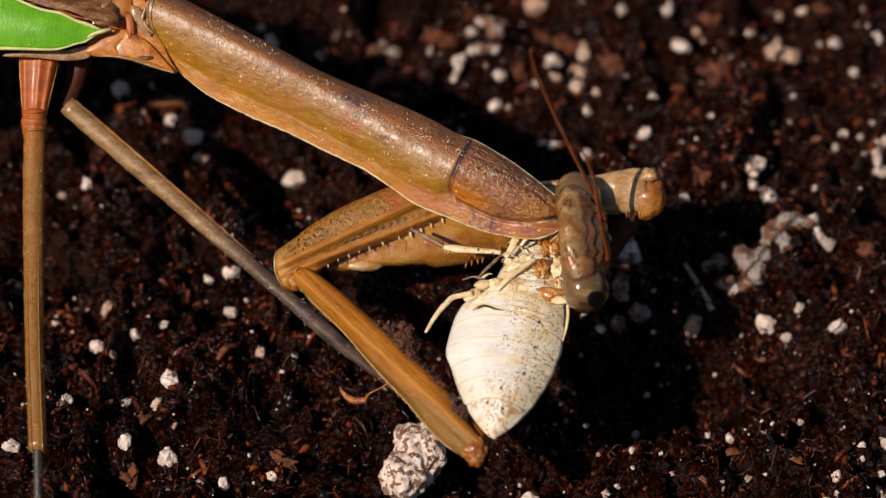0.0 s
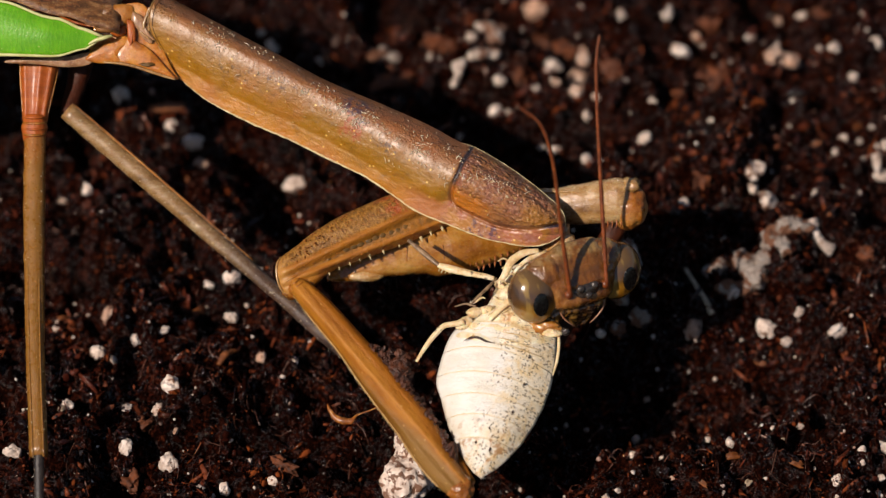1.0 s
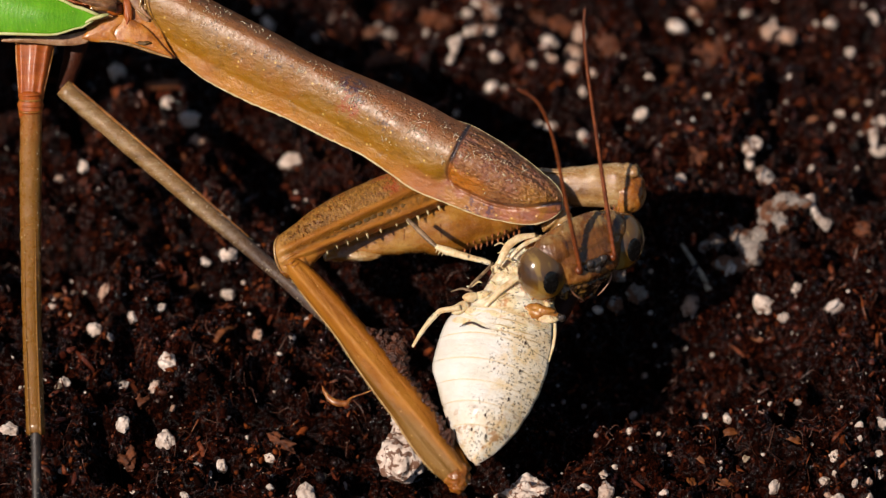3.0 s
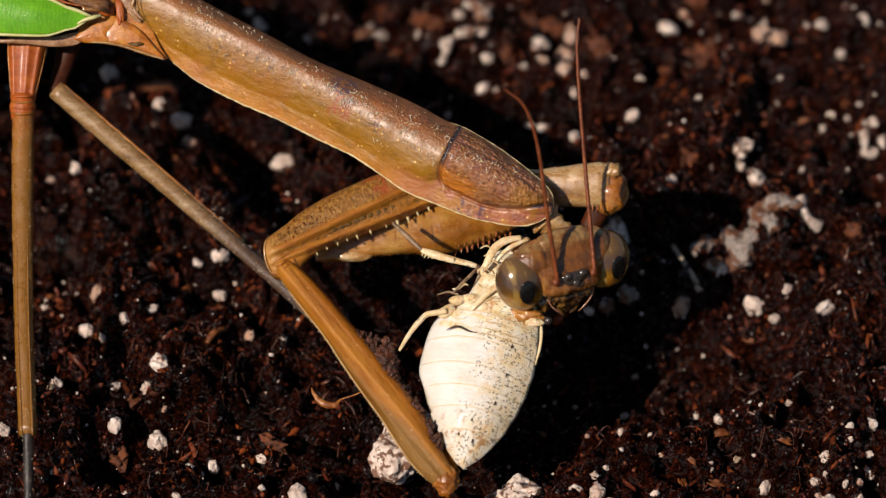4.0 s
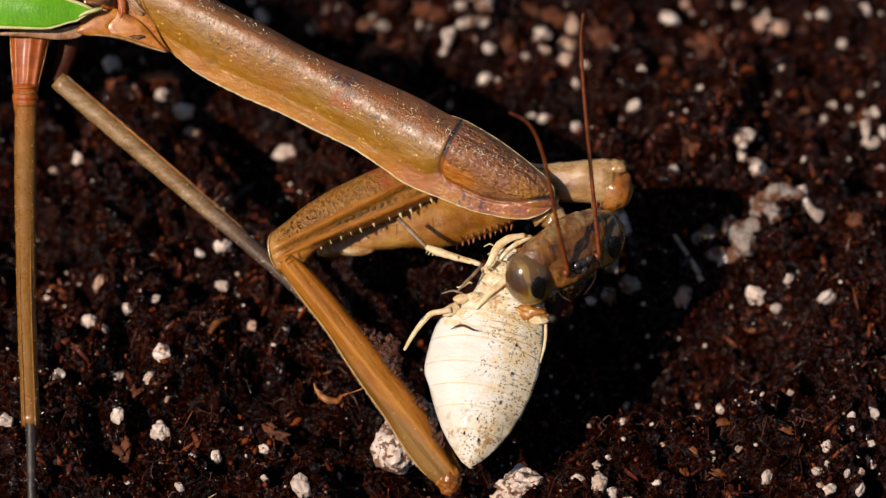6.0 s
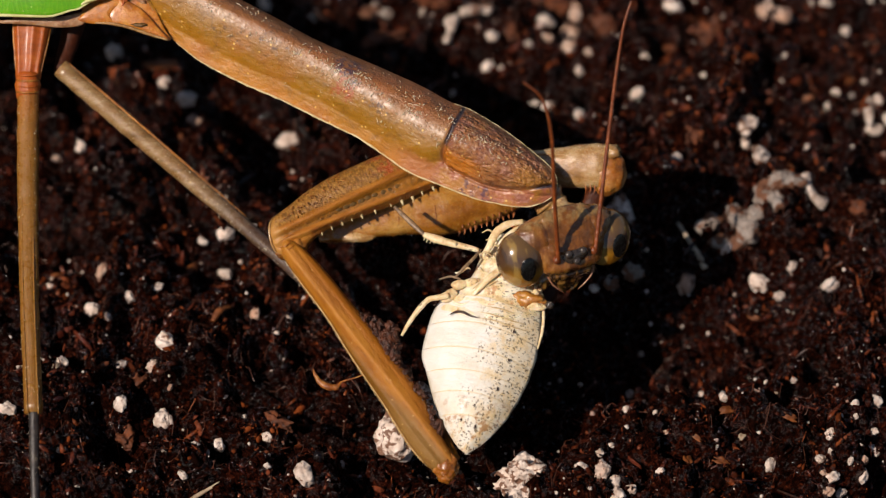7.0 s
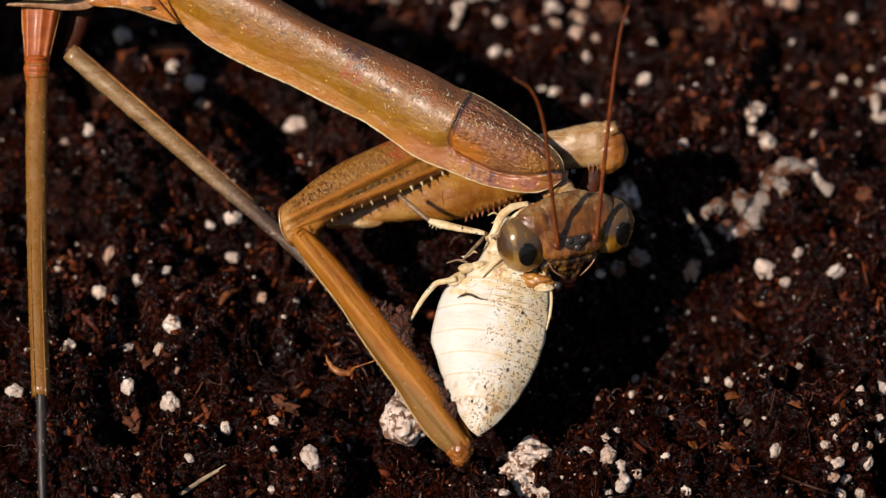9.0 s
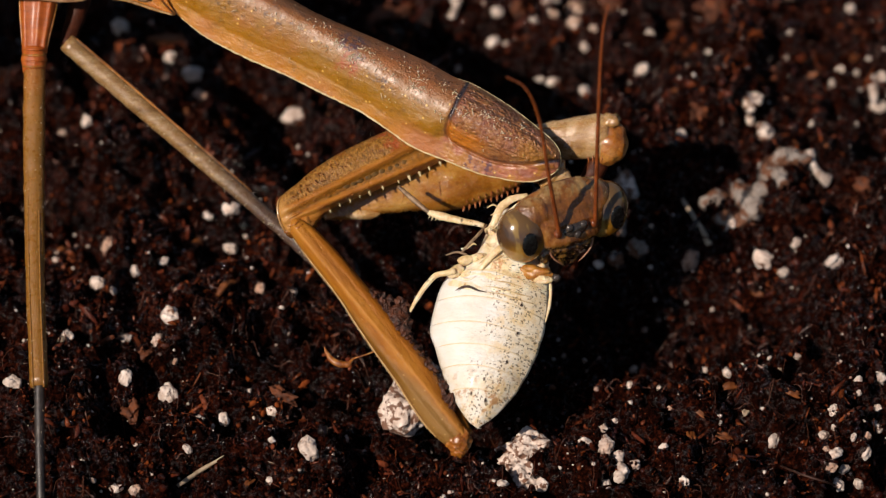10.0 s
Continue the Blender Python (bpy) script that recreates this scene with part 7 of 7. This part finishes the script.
    walk(far_coxa, [(t, mm(limb(a, b, AHEAD))) for t, a, b in (
        (0, (11.19, -3.51, 9.3), (4.54, -3.32, 8.6)),
        (0.5, (10.93, -3.68, 9.16), (4.57, -3.3, 8.62)),
        (1, (10.21, -3.74, 9.11), (4.57, -3.43, 8.51)),
        (1.5, (10.32, -3.87, 9), (4.55, -3.44, 8.5)),
        (2, (10.29, -3.76, 9.09), (4.51, -3.44, 8.49)),
        (2.5, (10.36, -3.88, 8.99), (4.59, -3.47, 8.48)),
        (3, (10.33, -4.14, 8.77), (4.59, -3.5, 8.44)),
        (4.5, (9.72, -4.02, 8.87), (4.57, -3.52, 8.43)),
        (5, (10.04, -4.36, 8.59), (4.52, -3.49, 8.45)),
        (5.5, (10.03, -4.35, 8.6), (4.53, -3.61, 8.36)),
        (7, (9.48, -4.2, 8.72), (4.5, -3.65, 8.33)),
        (7.5, (9.04, -3.88, 8.99), (4.47, -3.67, 8.31)),
        (8, (9.55, -4.23, 8.7), (4.44, -3.64, 8.33)),
        (8.5, (9.26, -3.91, 8.97), (4.46, -3.64, 8.33)),
        (9, (9.12, -3.84, 9.03), (4.49, -3.66, 8.31)),
        (9.5, (9.19, -3.87, 9), (4.47, -3.65, 8.32)),
        (10, (9.27, -3.92, 8.96), (4.44, -3.61, 8.35)),
    )])
    walk(far_femur, [(t, mm(limb(a, b, AHEAD))) for t, a, b in (
        (0, (11.09, -3.45, 8.44), (4.29, -11.46, 2.51)),
        (0.5, (10.83, -3.61, 8.3), (4.19, -11.89, 1.44)),
        (1, (10.11, -3.67, 8.25), (3.69, -12.05, 0.65)),
        (1.5, (10.22, -3.8, 8.14), (3.78, -12.14, 0.49)),
        (2, (10.19, -3.69, 8.23), (3.83, -12.13, 0.48)),
        (2.5, (10.26, -3.82, 8.13), (3.86, -12.23, 0.45)),
        (3, (10.23, -4.07, 7.92), (3.62, -12.29, 0.14)),
        (4.5, (9.62, -3.95, 8.02), (3.36, -12.29, -0.29)),
        (5, (9.94, -4.29, 7.73), (3.55, -12.42, -0.63)),
        (5.5, (9.93, -4.28, 7.74), (3.64, -12.58, -0.5)),
        (7, (9.38, -4.14, 7.86), (3.23, -12.43, -0.54)),
        (7.5, (8.94, -3.82, 8.13), (3.23, -12.38, -0.39)),
        (8, (9.45, -4.16, 7.84), (3.44, -12.51, -0.67)),
        (8.5, (9.16, -3.84, 8.11), (3.42, -12.45, -0.47)),
        (9, (9.02, -3.77, 8.17), (3.43, -12.44, -0.31)),
        (9.5, (9.09, -3.8, 8.14), (3.42, -12.48, -0.3)),
        (10, (9.17, -3.85, 8.1), (3.49, -12.51, -0.37)),
    )])
    walk(underbody, [(t, mm(limb(a, b, AHEAD))) for t, a, b in (
        (0, (3.78, -2.94, 5.25), (-5.35, -5.17, 4.85)),
        (0.5, (3.82, -2.92, 5.27), (-5.35, -5.4, 4.65)),
        (1, (3.8, -3.05, 5.16), (-5.6, -5.47, 4.6)),
        (1.5, (3.79, -3.05, 5.15), (-5.6, -5.56, 4.52)),
        (2, (3.74, -3.06, 5.15), (-5.49, -5.58, 4.5)),
        (2.5, (3.82, -3.08, 5.13), (-5.51, -5.67, 4.43)),
        (3, (3.82, -3.12, 5.1), (-5.7, -5.61, 4.48)),
        (4.5, (3.8, -3.14, 5.08), (-5.87, -5.61, 4.48)),
        (5, (3.76, -3.11, 5.11), (-5.75, -5.7, 4.4)),
        (5.5, (3.76, -3.22, 5.01), (-5.76, -5.8, 4.32)),
        (7, (3.73, -3.26, 4.98), (-5.95, -5.72, 4.39)),
        (7.5, (3.69, -3.28, 4.96), (-5.92, -5.72, 4.39)),
        (8, (3.66, -3.25, 4.98), (-5.76, -5.79, 4.32)),
        (8.5, (3.69, -3.26, 4.98), (-5.67, -5.8, 4.32)),
        (9, (3.71, -3.27, 4.97), (-5.82, -5.76, 4.36)),
        (9.5, (3.7, -3.27, 4.97), (-5.79, -5.8, 4.32)),
        (10, (3.67, -3.23, 5.01), (-5.79, -5.8, 4.32)),
    )])
    walk(bug, [(t, mm(limb(a, b, AHEAD - RIGHT * 0.15))) for t, a, b in (
        (0, (3.75, -8.39, 7.15), (2.58, -18.15, 6.02)),
        (0.5, (3.76, -8.93, 6.69), (2.42, -18.52, 4.62)),
        (1, (3.32, -9.24, 6.43), (1.89, -18.61, 3.55)),
        (1.5, (3.37, -9.35, 6.34), (2, -18.69, 3.35)),
        (2, (3.42, -9.34, 6.35), (2.05, -18.67, 3.33)),
        (2.5, (3.45, -9.43, 6.27), (2.09, -18.78, 3.32)),
        (3, (3.29, -9.57, 6.16), (1.8, -18.8, 2.91)),
        (4.5, (2.98, -9.68, 6.06), (1.57, -18.73, 2.3)),
        (5, (3.19, -9.89, 5.89), (1.75, -18.83, 1.88)),
        (5.5, (3.19, -9.96, 5.83), (1.88, -19.03, 2.1)),
        (7, (2.85, -9.87, 5.9), (1.43, -18.86, 1.99)),
        (7.5, (2.79, -9.78, 5.98), (1.47, -18.83, 2.19)),
        (8, (3, -9.96, 5.83), (1.67, -18.92, 1.84)),
        (8.5, (2.95, -9.85, 5.92), (1.68, -18.89, 2.1)),
        (9, (2.86, -9.79, 5.97), (1.74, -18.92, 2.31)),
        (9.5, (2.88, -9.82, 5.95), (1.71, -18.96, 2.35)),
        (10, (2.93, -9.86, 5.92), (1.8, -18.99, 2.25)),
    )])
    # the hooked leg swings a little about its root
    walk(hooked_leg, [(t, mm(pose(-1.2, -0.62, 1.1, 0, 0, a))) for t, a in (
        (0, 9.5), (0.5, 6), (1, 4.5), (2, 4), (3, 1.5), (4.5, 2.5), (5, 0), (5.5, -0.5), (7, 2.5), (7.5, 3.5), (8.5, 4), (10, 3.5))])
    nods, left, right, spots = [], [], [], ([], [])
    # seconds, centre, roll, nod, yaw; tips of the antennae
    for t, c, roll, pitch, yaw, tip_l, tip_r in (
        (0, (7.67, -7.53, 9.48), 94, 71, 22, (6.41, -10.09, 20.73), (4.72, -6.2, 23.67)),
        (0.2, (7.98, -7.55, 9.46), 75, 61, 26, (6.23, -9.18, 20.82), (5.42, -5.6, 23.49)),
        (0.4, (7.86, -8.22, 8.9), 43, 45, 33, (5.64, -8.34, 20.45), (6.74, -3.41, 22.11)),
        (0.5, (7.66, -8.47, 8.7), 37, 41, 33, (5.35, -7.87, 20.2), (7.42, -2.3, 21.41)),
        (0.7, (7.42, -8.94, 8.31), 14, 26, 24, (4.73, -7.9, 20.02), (7.93, -0.89, 19.62)),
        (0.9, (7.3, -9.07, 8.19), 11, 23, 20, (4.52, -6.82, 19.61), (8.35, -1.35, 19.85)),
        (1, (7.2, -9.06, 8.2), 16, 27, 25, (4.43, -6.1, 19.22), (8.55, -1.77, 20.16)),
        (1.2, (7.56, -9, 8.25), 17, 28, 26, (4.61, -6.5, 19.39), (8.5, -2.18, 20.5)),
        (1.5, (7.51, -8.78, 8.44), 20, 30, 28, (4.87, -7.38, 19.96), (8.41, -3.14, 21.36)),
        (1.8, (7.58, -8.9, 8.33), 23, 32, 29, (4.62, -6.57, 19.41), (7.72, -1.67, 20.32)),
        (2, (7.64, -8.89, 8.34), 27, 35, 32, (4.45, -6.06, 19.07), (7.25, -0.64, 19.56)),
        (2.3, (7.61, -8.81, 8.41), 30, 37, 33, (4.71, -7.14, 19.6), (7.5, -2.04, 20.72)),
        (2.5, (7.53, -8.88, 8.36), 30, 37, 33, (4.89, -7.69, 19.76), (7.69, -2.39, 20.87)),
        (2.8, (7.53, -8.86, 8.37), 30, 36, 33, (4.61, -6.93, 19.49), (7.83, -2.14, 20.76)),
        (3, (7.75, -8.97, 8.27), 21, 31, 29, (4.44, -6.26, 19.12), (7.97, -1.22, 19.89)),
        (3.2, (7.08, -9.34, 7.97), 9, 19, 15, (4.39, -6.39, 19.25), (8.21, -0.79, 19)),
        (4.3, (7.23, -9.51, 7.83), 17, 28, 26, (4.19, -5.58, 18.25), (8.54, -0.48, 18.86)),
        (4.5, (7.23, -9.32, 7.98), 18, 29, 26, (4.76, -5.67, 18.68), (9.33, -0.41, 18.86)),
        (5, (7.54, -9.33, 7.98), 28, 35, 32, (4.99, -7.03, 19.1), (8.52, -0.5, 18.92)),
        (5.3, (7.44, -9.36, 7.95), 30, 37, 33, (4.93, -7.19, 19.07), (8.48, -1.1, 19.39)),
        (5.5, (7.31, -9.24, 8.05), 29, 36, 33, (4.86, -7.6, 19.4), (8.43, -1.83, 20.09)),
        (5.7, (7.26, -9.32, 7.98), 30, 37, 33, (4.76, -8.45, 19.5), (8.35, -2.51, 20.38)),
        (6.8, (7.35, -9.45, 7.88), 17, 29, 26, (3.12, -7.87, 18.91), (8.2, -2.35, 19.94)),
        (7, (6.97, -9.5, 7.84), 14, 26, 24, (4.94, -7.63, 19.44), (10.67, -1.81, 19.29)),
        (7.3, (6.7, -9.67, 7.69), -3, 4, 0, (4.45, -6.38, 19.34), (10.95, -3.65, 20.34)),
        (7.5, (6.52, -9.62, 7.73), -0, 5, 0, (3.92, -5.98, 19.12), (10.5, -4.09, 20.75)),
        (7.8, (6.69, -9.63, 7.72), 4, 12, 8, (3.97, -7.1, 19.34), (9.31, -4.08, 20.84)),
        (8, (7.06, -9.4, 7.91), 21, 31, 28, (4.03, -7.58, 19.18), (8.52, -4.21, 21.07)),
        (8.5, (6.76, -9.41, 7.91), 14, 26, 24, (3.18, -6.57, 18.8), (8.8, -4.47, 21.12)),
        (9, (6.72, -9.54, 7.8), 12, 24, 21, (4, -8.35, 19.52), (9.98, -4.59, 20.95)),
        (9.5, (6.85, -9.56, 7.79), 14, 26, 24, (2.92, -8.34, 19.12), (8.7, -4.38, 20.9)),
        (10, (6.69, -9.4, 7.92), 17, 28, 26, (3.75, -9.04, 19.64), (9.03, -5.81, 21.63)),
    ):
        m = head_pose(c, roll, pitch, yaw)
        nods.append((t, mm(m)))
        back = m.inverted()
        for rows, s, tip in ((left, -1, tip_l), (right, 1, tip_r)):
            root = Vector((1.15 * s, 0.2, 1.35))
            rows.append((t, mm(limb(root, back @ Vector(tip), back.to_3x3() @ AHEAD) @ pose(0, 0, 0, 0, 0, -5 if s < 0 else 2.3))))
        # each painted dark spot is kept on the viewer's side of its eye
        for rows, s in zip(spots, (-1, 1)):
            x = -0.40 + 0.75 * min(max(roll / 15, 0), 1) if s < 0 else 0.42 + 0.2 * min(max(roll / 15, 0), 1)
            d = (back.to_3x3() @ (RIGHT * x - UP * 0.40 + AHEAD * 0.82)).normalized()
            q = Matrix.Rotation(radians(-16 * s), 3, "Z")
            e = q.transposed() @ d
            k = 1 / math.sqrt((e.x / 1.36) ** 2 + (e.y / 1.62) ** 2 + (e.z / 1.25) ** 2)
            n = q @ Vector((e.x / 1.36 ** 2, e.y / 1.62 ** 2, e.z / 1.25 ** 2)).normalized()
            p = Vector((2.66 * s, 0.05, -0.12)) + d * k
            rows.append((t, mm(facing(p, n))))
    walk(head_part, nods)
    for ob, rows in zip((*antennae, *pseudopupils), (left, right, *spots)):
        walk(ob, rows)


motions()
